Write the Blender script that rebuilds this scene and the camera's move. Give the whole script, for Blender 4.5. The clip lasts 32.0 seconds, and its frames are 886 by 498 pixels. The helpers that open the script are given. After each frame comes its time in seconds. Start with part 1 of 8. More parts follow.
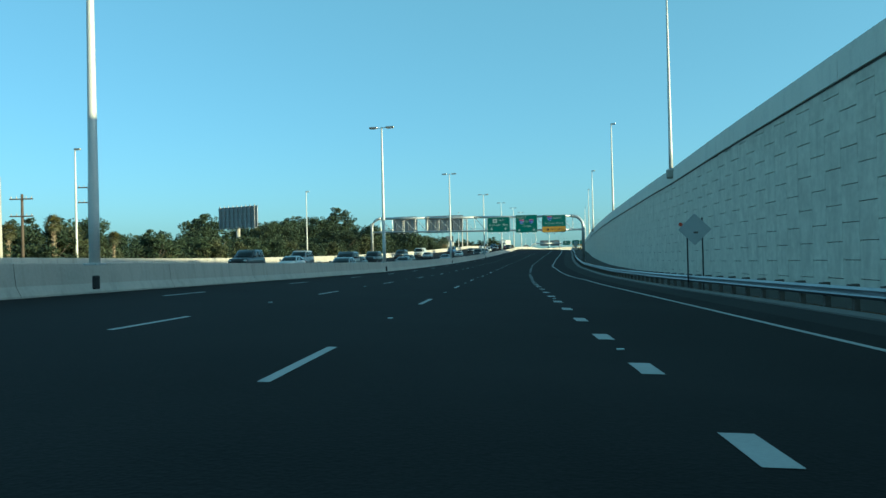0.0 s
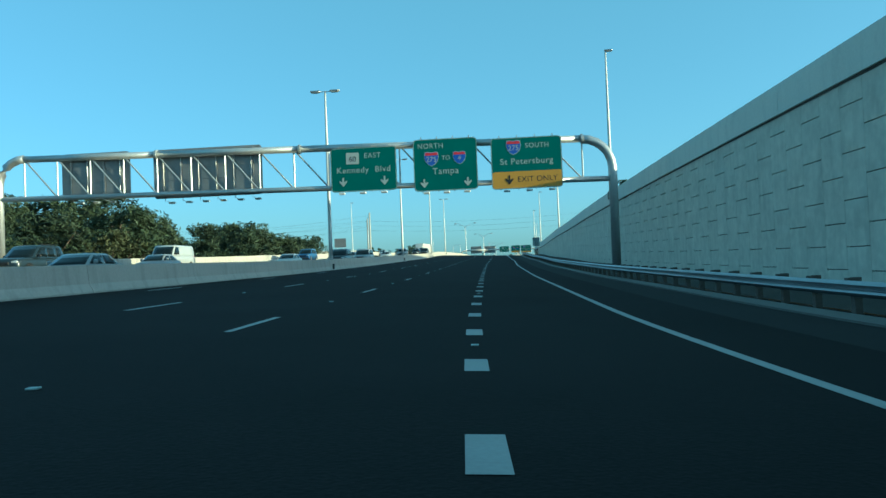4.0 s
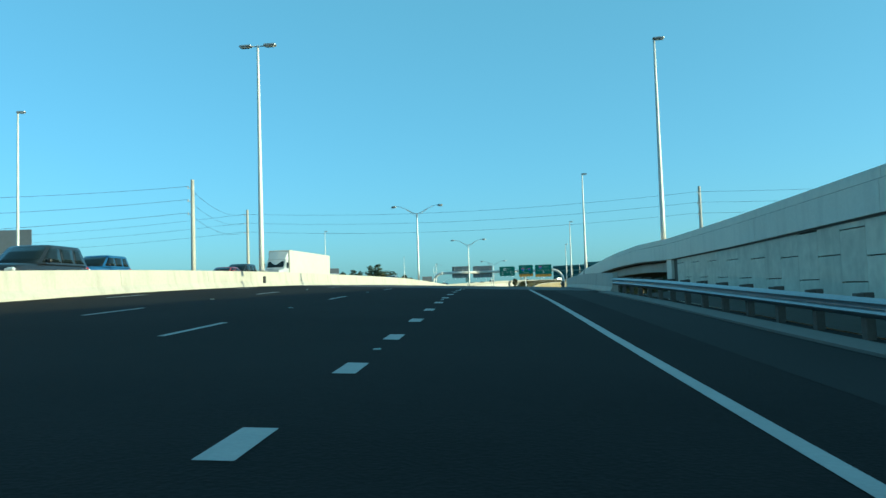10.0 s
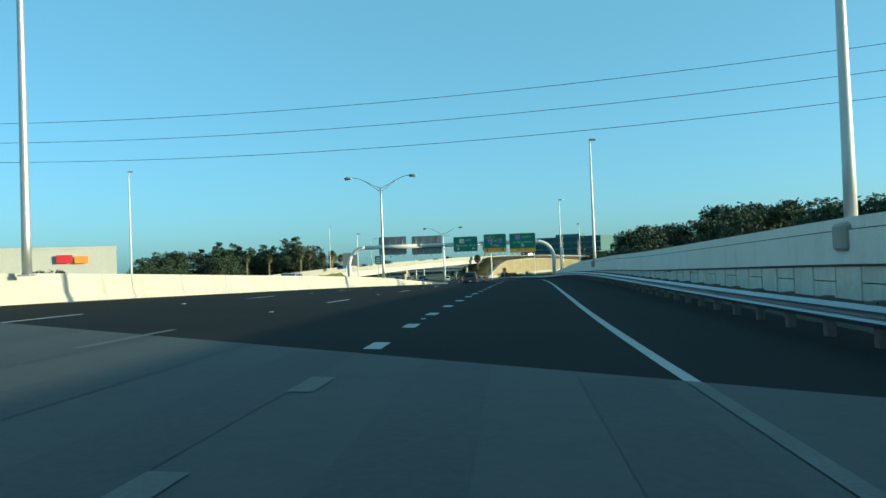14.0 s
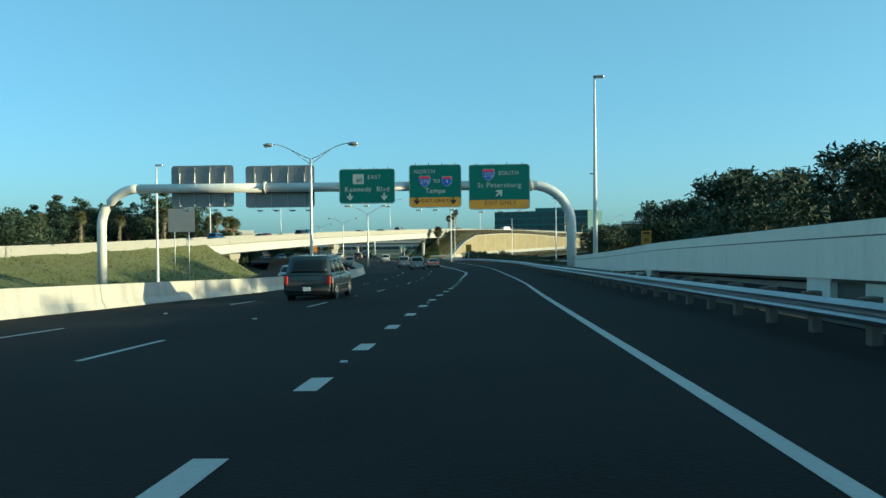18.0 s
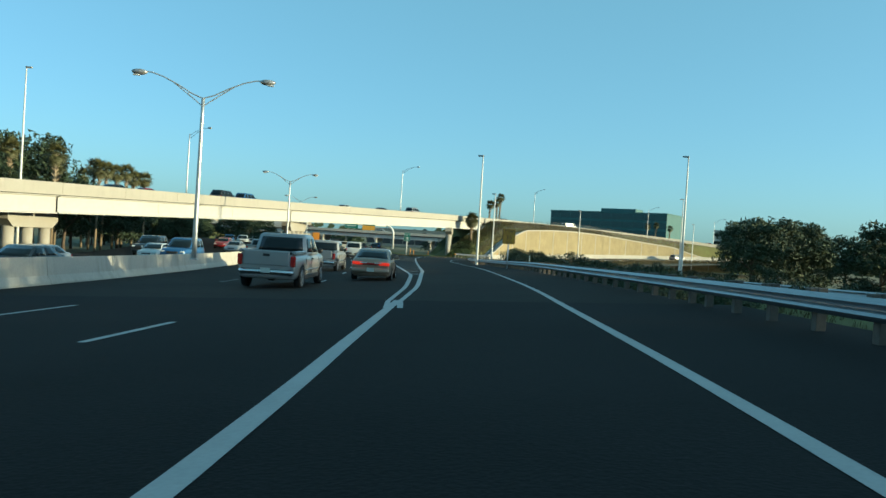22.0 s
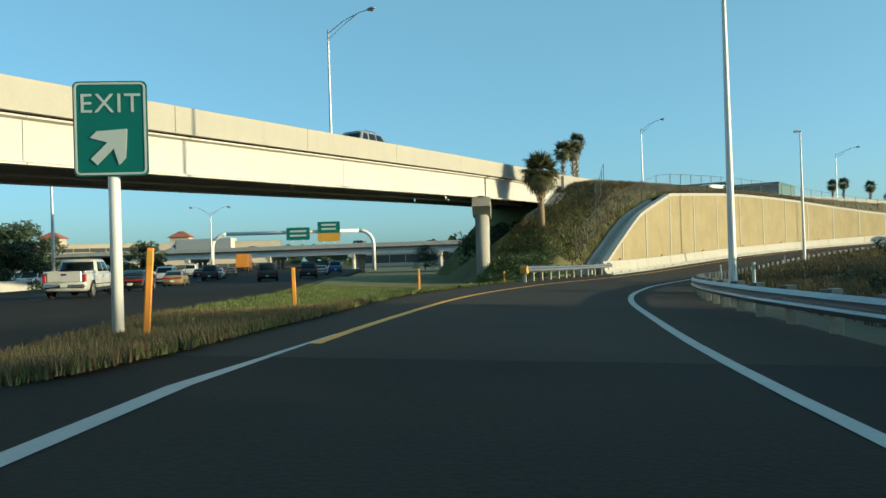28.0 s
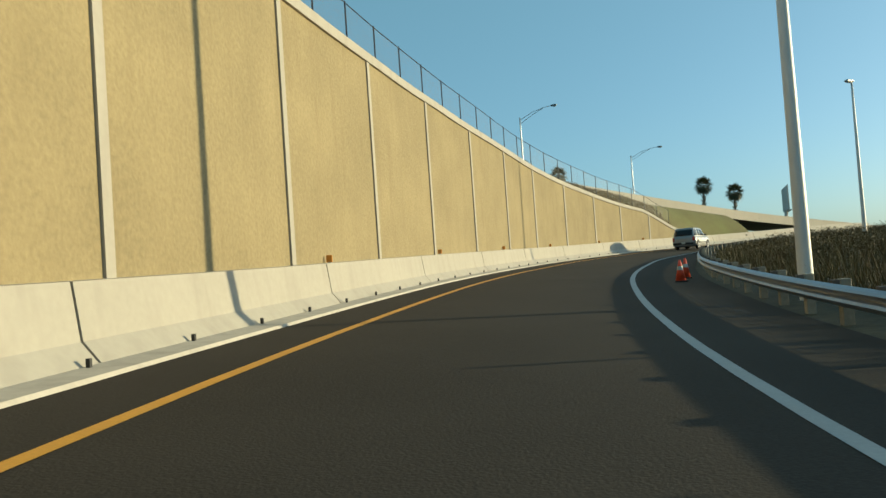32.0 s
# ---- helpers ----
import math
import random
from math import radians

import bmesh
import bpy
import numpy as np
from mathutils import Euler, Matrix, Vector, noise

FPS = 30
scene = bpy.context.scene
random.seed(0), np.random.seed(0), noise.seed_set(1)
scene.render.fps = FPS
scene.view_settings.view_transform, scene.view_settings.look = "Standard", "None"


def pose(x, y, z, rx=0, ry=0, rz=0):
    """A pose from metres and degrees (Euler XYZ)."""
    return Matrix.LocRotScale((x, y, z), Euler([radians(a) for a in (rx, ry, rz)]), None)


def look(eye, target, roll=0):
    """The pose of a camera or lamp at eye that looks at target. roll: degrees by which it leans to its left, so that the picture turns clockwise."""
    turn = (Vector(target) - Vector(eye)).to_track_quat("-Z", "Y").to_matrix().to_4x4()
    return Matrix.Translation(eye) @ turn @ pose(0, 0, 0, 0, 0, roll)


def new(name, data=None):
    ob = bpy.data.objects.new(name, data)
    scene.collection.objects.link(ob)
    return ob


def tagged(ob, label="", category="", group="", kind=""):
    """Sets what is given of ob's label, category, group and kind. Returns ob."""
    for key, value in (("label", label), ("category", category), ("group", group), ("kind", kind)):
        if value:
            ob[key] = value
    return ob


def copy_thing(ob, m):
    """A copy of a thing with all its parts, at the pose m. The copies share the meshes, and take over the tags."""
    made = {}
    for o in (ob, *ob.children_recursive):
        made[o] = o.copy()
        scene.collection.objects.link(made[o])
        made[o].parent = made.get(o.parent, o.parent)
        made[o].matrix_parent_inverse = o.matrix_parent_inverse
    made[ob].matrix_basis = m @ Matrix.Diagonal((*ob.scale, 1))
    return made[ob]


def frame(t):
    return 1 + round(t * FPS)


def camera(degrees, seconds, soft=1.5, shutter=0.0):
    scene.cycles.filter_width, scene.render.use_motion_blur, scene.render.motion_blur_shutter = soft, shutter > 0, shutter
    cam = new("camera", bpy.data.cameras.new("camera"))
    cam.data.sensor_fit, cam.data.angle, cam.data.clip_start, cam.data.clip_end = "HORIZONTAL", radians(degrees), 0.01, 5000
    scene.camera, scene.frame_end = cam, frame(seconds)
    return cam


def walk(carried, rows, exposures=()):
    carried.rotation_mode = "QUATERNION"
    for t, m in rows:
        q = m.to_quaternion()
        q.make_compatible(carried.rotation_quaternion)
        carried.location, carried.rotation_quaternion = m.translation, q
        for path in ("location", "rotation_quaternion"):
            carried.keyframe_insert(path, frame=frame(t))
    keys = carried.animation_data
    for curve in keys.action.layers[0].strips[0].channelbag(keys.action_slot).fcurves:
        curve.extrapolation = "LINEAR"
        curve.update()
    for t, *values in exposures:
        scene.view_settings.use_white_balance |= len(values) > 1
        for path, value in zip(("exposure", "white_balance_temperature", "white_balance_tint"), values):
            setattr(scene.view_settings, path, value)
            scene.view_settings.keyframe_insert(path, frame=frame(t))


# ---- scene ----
cam = camera(61.0, 32.0)
EXPOSURES = [(0, 0.97, 5000, -15), (2, 0.97, 4780, -17), (4, 0.97, 4680, -18), (9, 0.97, 4650, -18), (11, 0.95, 4700, -17), (13, 0.95, 4900, -13), (17, 0.95, 4980, -12), (18.5, 0.95, 5060, -11), (20, 1.13, 5180, -12), (21.5, 1.0, 5230, -9), (24, 0.93, 5340, -7), (28, 0.90, 5380, -4), (30, 0.92, 5380, -3), (31, 0.96, 5550, -3), (32, 0.62, 5650, -3)]
PATH = [
    (0, (8.022, -1.271, 1.04), (7.899, 0.725, 1.062), -1.3),
    (0.5, (8.105, 12.163, 0.943), (7.998, 14.16, 0.955), -1.4),
    (1, (8.427, 25.243, 0.825), (8.345, 27.241, 0.836), -1.1),
    (1.5, (8.977, 37.982, 0.7), (8.916, 39.981, 0.717), -1.6),
    (2, (9.501, 50.952, 0.541), (9.468, 52.952, 0.568), -1.4),
    (2.5, (10.228, 64.029, 0.461), (10.228, 66.029, 0.494), -1.5),
    (3, (11.195, 76.66, 0.41), (11.217, 78.659, 0.441), -2.1),
    (3.5, (12.191, 89.292, 0.495), (12.244, 91.291, 0.532), -1.5),
    (4, (13.577, 101.571, 0.445), (13.644, 103.569, 0.494), -2.3),
    (4.5, (14.903, 114.243, 0.552), (14.977, 116.241, 0.6), -2.4),
    (6.5, (20.686, 165.533, 1.148), (20.773, 167.529, 1.236), -2.7),
    (7, (22.125, 177.223, 1.374), (22.203, 179.219, 1.465), -2.9),
    (7.5, (23.424, 189.453, 1.657), (23.497, 191.449, 1.751), -3.1),
    (8, (24.682, 201.585, 1.992), (24.755, 203.581, 2.095), -3.3),
    (8.5, (26.009, 213.754, 2.242), (26.081, 215.751, 2.336), -2.3),
    (9, (27.306, 225.617, 2.572), (27.374, 227.614, 2.663), -1.9),
    (9.5, (28.403, 237.222, 2.64), (28.477, 239.217, 2.746), -1.9),
    (10, (29.766, 248.767, 2.911), (29.834, 250.762, 3.023), -1.8),
    (10.5, (30.995, 259.952, 3.191), (31.065, 261.948, 3.294), -1.7),
    (11, (32.0, 270.508, 3.652), (32.071, 272.504, 3.743), -2.1),
    (11.5, (32.958, 280.394, 4.024), (33.038, 282.391, 4.093), -2.3),
    (12, (34.268, 290.612, 4.252), (34.36, 292.609, 4.325), -2.5),
    (12.5, (35.769, 301.181, 4.326), (35.877, 303.177, 4.387), -2.3),
    (13, (37.381, 311.151, 4.235), (37.498, 313.147, 4.29), -2.6),
    (13.5, (39.043, 321.173, 4.171), (39.183, 323.167, 4.234), -2.4),
    (14, (40.249, 331.023, 4.426), (40.415, 333.015, 4.469), -2.2),
    (14.5, (41.978, 340.968, 4.432), (42.163, 342.959, 4.476), -2.5),
    (16.5, (49.785, 379.881, 4.09), (50.005, 381.869, 4.101), -1.3),
    (17, (51.613, 389.769, 4.029), (51.84, 391.756, 4.026), -1.0),
    (17.5, (53.382, 400.118, 3.966), (53.612, 402.105, 3.957), -0.6),
    (18, (55.174, 410.455, 3.842), (55.408, 412.441, 3.818), -0.5),
    (18.5, (57.147, 420.362, 3.425), (57.37, 422.349, 3.411), 0.5),
    (19, (58.848, 430.266, 3.143), (59.072, 432.253, 3.122), 1.7),
    (19.5, (60.605, 440.216, 2.876), (60.832, 442.202, 2.851), 2.5),
    (20, (62.539, 450.777, 2.547), (62.763, 452.764, 2.525), 2.5),
    (20.5, (64.231, 460.975, 2.209), (64.432, 462.965, 2.191), 3.0),
    (21, (65.807, 471.254, 1.962), (65.981, 473.246, 1.937), 3.6),
    (21.5, (67.338, 481.409, 1.839), (67.476, 483.404, 1.813), 3.8),
    (22, (68.47, 491.641, 1.577), (68.573, 493.638, 1.553), 3.6),
    (22.5, (69.442, 501.688, 1.452), (69.512, 503.686, 1.429), 4.0),
    (23, (70.455, 511.876, 1.178), (70.474, 513.876, 1.171), 3.7),
    (23.5, (71.136, 521.635, 1.031), (71.102, 523.635, 1.02), 3.8),
    (24, (71.408, 531.487, 0.962), (71.324, 533.485, 0.946), 3.3),
    (24.5, (71.64, 541.289, 0.824), (71.509, 543.285, 0.81), 3.1),
    (26.5, (71.984, 578.42, 0.016), (71.84, 580.414, 0.025), 0.7),
    (27, (72.125, 587.469, -0.045), (72.02, 589.466, -0.039), -0.2),
    (27.5, (72.526, 596.244, -0.073), (72.495, 598.244, -0.078), -0.5),
    (28, (73.332, 605.674, -0.331), (73.396, 607.673, -0.312), -1.8),
    (28.5, (74.451, 614.636, -0.248), (74.639, 616.627, -0.229), -2.5),
    (29, (76.193, 622.787, -0.375), (76.506, 624.762, -0.371), -3.5),
    (29.5, (78.544, 631.463, -0.534), (78.989, 633.413, -0.547), -3.7),
    (30, (81.565, 640.177, -0.79), (82.131, 642.095, -0.787), -2.7),
    (30.5, (85.149, 648.593, -1.055), (85.834, 650.472, -1.033), -3.3),
    (31, (89.103, 656.468, -1.332), (89.899, 658.302, -1.286), -3.1),
    (31.5, (93.325, 664.112, -1.272), (94.228, 665.895, -1.203), -3.5),
    (32, (98.161, 671.599, -1.23), (99.176, 673.321, -1.158), -4.0),
]
walk(cam, [(t, look(eye, target, roll)) for t, eye, target, roll in PATH], EXPOSURES)

# ---------------------------------------------------------------- world, sun
SUN_DIR = Vector((0.951, -0.309, math.tan(radians(8.4)))).normalized()
world = bpy.data.worlds.new("sky")
scene.world = world
world.use_nodes = True
wn = world.node_tree
sky = wn.nodes.new("ShaderNodeTexSky")
sky.sky_type = "NISHITA"
sky.sun_disc = False
sky.sun_elevation = radians(12.0)
sky.sun_rotation = math.atan2(SUN_DIR.x, SUN_DIR.y)
sky.air_density = 0.75
sky.dust_density = 1.8
sky.ozone_density = 2.2
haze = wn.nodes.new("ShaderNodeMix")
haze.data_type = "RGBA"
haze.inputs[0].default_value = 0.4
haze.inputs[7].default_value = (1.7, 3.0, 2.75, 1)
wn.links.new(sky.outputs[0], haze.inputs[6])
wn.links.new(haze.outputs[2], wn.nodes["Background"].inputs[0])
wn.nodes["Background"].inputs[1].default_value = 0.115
sun = new("sun", bpy.data.lights.new("sun", "SUN"))
sun.data.energy = 4.35
sun.data.angle = radians(0.6)
sun.data.color = (1.0, 0.73, 0.39)
sun.matrix_world = look(SUN_DIR * 300, (0, 0, 0))


# ---------------------------------------------------------------- materials
def material(name, base, rough=0.7, metal=0.0, vary=0.12, grain=8.0, big=0.35, bump=0.15, island=0.0, spec=0.5, coat=0.0, hue=None):
    """A surface with mottling at two scales, fine relief, and a tone that differs from object to object."""
    m = bpy.data.materials.new(name)
    m.use_nodes = True
    t = m.node_tree
    n, l = t.nodes, t.links
    p = n["Principled BSDF"]
    p.inputs["Roughness"].default_value = rough
    p.inputs["Metallic"].default_value = metal
    p.inputs["Specular IOR Level"].default_value = spec
    p.inputs["Coat Weight"].default_value = coat
    geo = n.new("ShaderNodeNewGeometry")
    fine = n.new("ShaderNodeTexNoise")
    fine.inputs["Scale"].default_value = grain
    fine.inputs["Detail"].default_value = 5
    coarse = n.new("ShaderNodeTexNoise")
    coarse.inputs["Scale"].default_value = big
    coarse.inputs["Detail"].default_value = 4
    for tex in (fine, coarse):
        l.new(geo.outputs["Position"], tex.inputs["Vector"])
    add = n.new("ShaderNodeMath")
    add.operation = "ADD"
    l.new(fine.outputs["Fac"], add.inputs[0])
    l.new(coarse.outputs["Fac"], add.inputs[1])
    last = add.outputs[0]
    if island:
        info = n.new("ShaderNodeObjectInfo")
        mul = n.new("ShaderNodeMath")
        mul.operation = "MULTIPLY_ADD"
        mul.inputs[1].default_value = island
        l.new(info.outputs["Random"], mul.inputs[0])
        l.new(last, mul.inputs[2])
        last = mul.outputs[0]
    ramp = n.new("ShaderNodeMapRange")
    ramp.inputs["From Min"].default_value = 0.55
    ramp.inputs["From Max"].default_value = 1.45 + island
    l.new(last, ramp.inputs["Value"])
    mix = n.new("ShaderNodeMix")
    mix.data_type = "RGBA"
    dark = [c * (1 - vary) for c in base]
    light = [min(1, c * (1 + vary)) for c in (hue or base)]
    mix.inputs[6].default_value = (*dark, 1)
    mix.inputs[7].default_value = (*light, 1)
    l.new(ramp.outputs[0], mix.inputs[0])
    l.new(mix.outputs[2], p.inputs["Base Color"])
    if bump:
        bp = n.new("ShaderNodeBump")
        bp.inputs["Strength"].default_value = bump
        bp.inputs["Distance"].default_value = 0.02
        l.new(fine.outputs["Fac"], bp.inputs["Height"])
        l.new(bp.outputs[0], p.inputs["Normal"])
    return m


def stained(name, base, streak, amount=0.5, **kw):
    """Concrete with rain streaks that run down its faces."""
    m = material(name, base, **kw)
    t = m.node_tree
    n, l = t.nodes, t.links
    p = n["Principled BSDF"]
    geo = n.new("ShaderNodeNewGeometry")
    mp = n.new("ShaderNodeMapping")
    mp.inputs["Scale"].default_value = (1.3, 1.3, 0.22)
    l.new(geo.outputs["Position"], mp.inputs["Vector"])
    tex = n.new("ShaderNodeTexNoise")
    tex.inputs["Scale"].default_value = 1.6
    tex.inputs["Detail"].default_value = 6
    l.new(mp.outputs[0], tex.inputs["Vector"])
    r = n.new("ShaderNodeMapRange")
    r.inputs["From Min"].default_value = 0.5
    r.inputs["From Max"].default_value = 0.75
    r.inputs["To Max"].default_value = amount
    l.new(tex.outputs["Fac"], r.inputs["Value"])
    mix = n.new("ShaderNodeMix")
    mix.data_type = "RGBA"
    l.new(r.outputs[0], mix.inputs[0])
    old = p.inputs["Base Color"].links[0].from_socket
    l.new(old, mix.inputs[6])
    mix.inputs[7].default_value = (*streak, 1)
    l.new(mix.outputs[2], p.inputs["Base Color"])
    return m


def paint(name, base, rough=0.35, metal=0.0):
    m = bpy.data.materials.new(name)
    m.use_nodes = True
    p = m.node_tree.nodes["Principled BSDF"]
    p.inputs["Base Color"].default_value = (*base, 1)
    p.inputs["Roughness"].default_value = rough
    p.inputs["Metallic"].default_value = metal
    return m


M = {}
M["asphalt"] = material("asphalt", (0.0125, 0.0125, 0.0125), 0.9, spec=0.10, vary=0.5, grain=26, big=0.22, bump=0.45)
M["asphalt_old"] = material("asphalt_old", (0.025, 0.023, 0.020), 0.9, spec=0.10, vary=0.4, grain=24, big=0.18, bump=0.45)
M["asphalt_ramp"] = material("asphalt_ramp", (0.041, 0.0355, 0.029), 0.9, spec=0.12, vary=0.35, grain=34, big=0.2, bump=0.3)
M["bridge_deck"] = stained("bridge_deck", (0.042, 0.042, 0.041), (0.026, 0.026, 0.026), 0.6, rough=0.75, vary=0.2, grain=14, big=0.15)
M["deck_track"] = material("deck_track", (0.033, 0.033, 0.034), 0.75, vary=0.4, grain=12, big=0.3, bump=0.2)
M["line_worn"] = material("line_worn", (0.08, 0.08, 0.078), 0.7, vary=0.4, grain=25, big=1.5, bump=0.1)
M["shoulder"] = material("shoulder", (0.020, 0.020, 0.020), 0.9, spec=0.15, vary=0.25, grain=30, big=0.2, bump=0.3)
M["concrete"] = stained("concrete", (0.43, 0.40, 0.345), (0.22, 0.205, 0.175), 0.45, rough=0.85, vary=0.12, grain=10, big=0.4)
M["parapet"] = stained("parapet", (0.33, 0.308, 0.262), (0.27, 0.25, 0.22), 0.35, rough=0.85, vary=0.08, grain=10, big=0.3)
# paler, warmer copy of parapet: bounced light on the shaded side put into the colour
M["wall_parapet"] = stained("wall_parapet", (0.68, 0.65, 0.57), (0.45, 0.43, 0.39), 0.3, rough=0.85, vary=0.08, grain=10, big=0.3)
M["panel"] = stained("panel", (0.60, 0.565, 0.47), (0.37, 0.35, 0.29), 0.45, rough=0.9, vary=0.26, grain=3.2, big=1.1, bump=0.6, island=0.35)
# dark joints, and the strips painted for shade on the ramp wall
M["joint_and_shade"] = material("joint_and_shade", (0.11, 0.105, 0.09), 0.95, vary=0.2)
M["tan_wall"] = stained("tan_wall", (0.262, 0.215, 0.118), (0.20, 0.158, 0.085), 0.4, rough=0.95, vary=0.24, grain=11, big=0.5, bump=0.9)
M["white_trim"] = stained("white_trim", (0.345, 0.325, 0.28), (0.24, 0.22, 0.19), 0.45, rough=0.8, vary=0.08)
M["kerb"] = material("kerb", (0.13, 0.125, 0.115), 0.9, vary=0.15)
M["line"] = material("line", (0.33, 0.33, 0.32), 0.6, vary=0.15, grain=25, big=1.5, bump=0.1)
M["yellow_line"] = material("yellow_line", (0.62, 0.30, 0.02), 0.6, vary=0.15, grain=25, big=1.5, bump=0.1)
M["steel"] = material("steel", (0.46, 0.47, 0.47), 0.45, 0.7, vary=0.12, grain=6, big=0.7, bump=0.05)
M["rail"] = material("rail", (0.33, 0.34, 0.355), 0.40, 0.85, vary=0.15, grain=5, big=0.5, bump=0.08)
M["pole"] = material("pole", (0.60, 0.59, 0.56), 0.5, 0.1, vary=0.06, grain=4, bump=0.03)
M["post"] = material("post", (0.11, 0.095, 0.08), 0.9, vary=0.3, grain=12)
M["grey_post"] = material("grey_post", (0.27, 0.245, 0.19), 0.9, vary=0.3, grain=12)
M["brown_verge"] = material("brown_verge", (0.050, 0.042, 0.024), 0.95, vary=0.45, grain=5, big=0.3, bump=0.8, hue=(0.062, 0.055, 0.026))
M["soil"] = material("soil", (0.035, 0.032, 0.026), 0.95, vary=0.4, grain=6, big=0.5, bump=0.6)
M["sign_alu"] = material("sign_alu", (0.40, 0.41, 0.40), 0.5, 0.2, vary=0.1, grain=3, bump=0.03)
M["lens"] = paint("lens", (0.55, 0.55, 0.5), 0.2)
M["lamp_head"] = paint("lamp_head", (0.28, 0.29, 0.30), 0.4, 0.5)
M["green"] = material("sign_green", (0.006, 0.098, 0.080), 0.4, vary=0.08, grain=2, big=0.4, bump=0.0)
M["sign_white"] = paint("sign_white", (0.34, 0.39, 0.38), 0.4)
M["sign_yellow"] = material("sign_yellow", (0.44, 0.235, 0.02), 0.4, vary=0.06, bump=0.0)
M["sign_black"] = paint("sign_black", (0.012, 0.012, 0.014), 0.5)
M["sign_back"] = material("sign_back", (0.25, 0.25, 0.25), 0.5, 0.5, vary=0.12, grain=3, bump=0.03)
M["blue"] = paint("shield_blue", (0.02, 0.08, 0.42), 0.4)
M["red"] = paint("shield_red", (0.45, 0.02, 0.03), 0.4)
M["grass"] = material("grass", (0.060, 0.085, 0.016), 0.95, vary=0.45, grain=5, big=0.25, bump=0.8, hue=(0.13, 0.12, 0.03))
M["dry_grass"] = material("dry_grass", (0.15, 0.115, 0.035), 0.95, vary=0.4, grain=6, big=0.3, bump=0.8, hue=(0.10, 0.11, 0.03))
M["ground"] = material("ground", (0.085, 0.085, 0.035), 0.95, vary=0.35, grain=1.5, big=0.05, bump=0.3)
M["bark"] = material("bark", (0.10, 0.075, 0.055), 0.95, vary=0.3, grain=10, bump=0.7)
M["palm_bark"] = material("palm_bark", (0.22, 0.17, 0.11), 0.95, vary=0.3, grain=8, bump=0.7)
M["leaf"] = material("leaf", (0.016, 0.034, 0.014), 0.75, vary=0.5, grain=2.2, big=0.4, bump=0.0, island=0.4, hue=(0.032, 0.050, 0.020))
M["palm_leaf"] = material("palm_leaf", (0.034, 0.044, 0.018), 0.6, vary=0.4, grain=4, big=0.8, bump=0.0, hue=(0.085, 0.08, 0.025))
M["dead_leaf"] = material("dead_leaf", (0.17, 0.11, 0.05), 0.9, vary=0.3, grain=4, bump=0.0)
M["shrub"] = material("shrub", (0.055, 0.045, 0.022), 0.9, vary=0.4, grain=3, big=0.7, bump=0.0, hue=(0.10, 0.075, 0.03))
M["olive_leaf"] = material("olive_leaf", (0.030, 0.045, 0.015), 0.75, vary=0.45, grain=2.2, big=0.4, bump=0.0, hue=(0.052, 0.058, 0.020))
M["grass_blade"] = material("grass_blade", (0.055, 0.095, 0.018), 0.9, vary=0.4, grain=3, big=0.6, bump=0.0, hue=(0.10, 0.12, 0.03))
M["straw"] = material("straw", (0.14, 0.10, 0.045), 0.9, vary=0.35, grain=3, big=0.6, bump=0.0)
M["weed"] = material("weed", (0.055, 0.045, 0.018), 0.9, vary=0.4, grain=3, big=0.5, bump=0.0, hue=(0.09, 0.075, 0.025))
M["ivy"] = material("ivy", (0.040, 0.090, 0.016), 0.7, vary=0.45, grain=4, big=0.6, bump=0.0, hue=(0.08, 0.10, 0.02))
M["fence_post"] = paint("fence_post", (0.05, 0.05, 0.055), 0.5, 0.5)
M["fence_wire"] = paint("fence_wire", (0.10, 0.105, 0.11), 0.5, 0.6)
M["tyre"] = material("tyre", (0.012, 0.012, 0.012), 0.85, vary=0.2, grain=20)
M["rim"] = paint("rim", (0.34, 0.34, 0.35), 0.3, 0.6)
M["car_glass"] = paint("car_glass", (0.008, 0.012, 0.014), 0.06)
M["car_black"] = material("car_black", (0.014, 0.014, 0.015), 0.6, vary=0.2)
M["car_glass"].node_tree.nodes["Principled BSDF"].inputs["Specular IOR Level"].default_value = 0.3
M["chrome"] = paint("chrome", (0.6, 0.6, 0.6), 0.18, 0.95)
M["tail_red"] = paint("tail_red", (0.30, 0.012, 0.01), 0.2)
M["head_clear"] = paint("head_clear", (0.6, 0.62, 0.62), 0.12, 0.2)
M["number_plate"] = paint("number_plate", (0.45, 0.50, 0.47), 0.5)
lit = paint("brake_light", (0.45, 0.02, 0.01), 0.3)
lit.node_tree.nodes["Principled BSDF"].inputs["Emission Color"].default_value = (1.0, 0.03, 0.006, 1)
lit.node_tree.nodes["Principled BSDF"].inputs["Emission Strength"].default_value = 0.3
M["brake_light"] = lit
M["cream_wall"] = material("cream_wall", (0.36, 0.32, 0.25), 0.85, vary=0.08, grain=2, big=0.2)
M["shade_gap"] = material("shade_gap", (0.05, 0.05, 0.05), 0.9, vary=0.2)
M["tile_red"] = material("tile_red", (0.28, 0.09, 0.05), 0.85, vary=0.2, grain=4)
M["cone_red"] = paint("cone_red", (0.55, 0.06, 0.02), 0.5)
M["utility"] = material("utility", (0.40, 0.37, 0.32), 0.8, vary=0.2, grain=4)
M["wire"] = paint("wire", (0.02, 0.02, 0.022), 0.7)
M["orange"] = paint("marker_orange", (0.62, 0.24, 0.02), 0.5)
M["white_wall"] = material("white_wall", (0.44, 0.425, 0.39), 0.8, vary=0.08, grain=2, big=0.2)
M["office_glass"] = paint("office_glass", (0.01, 0.05, 0.06), 0.12, 0.1)
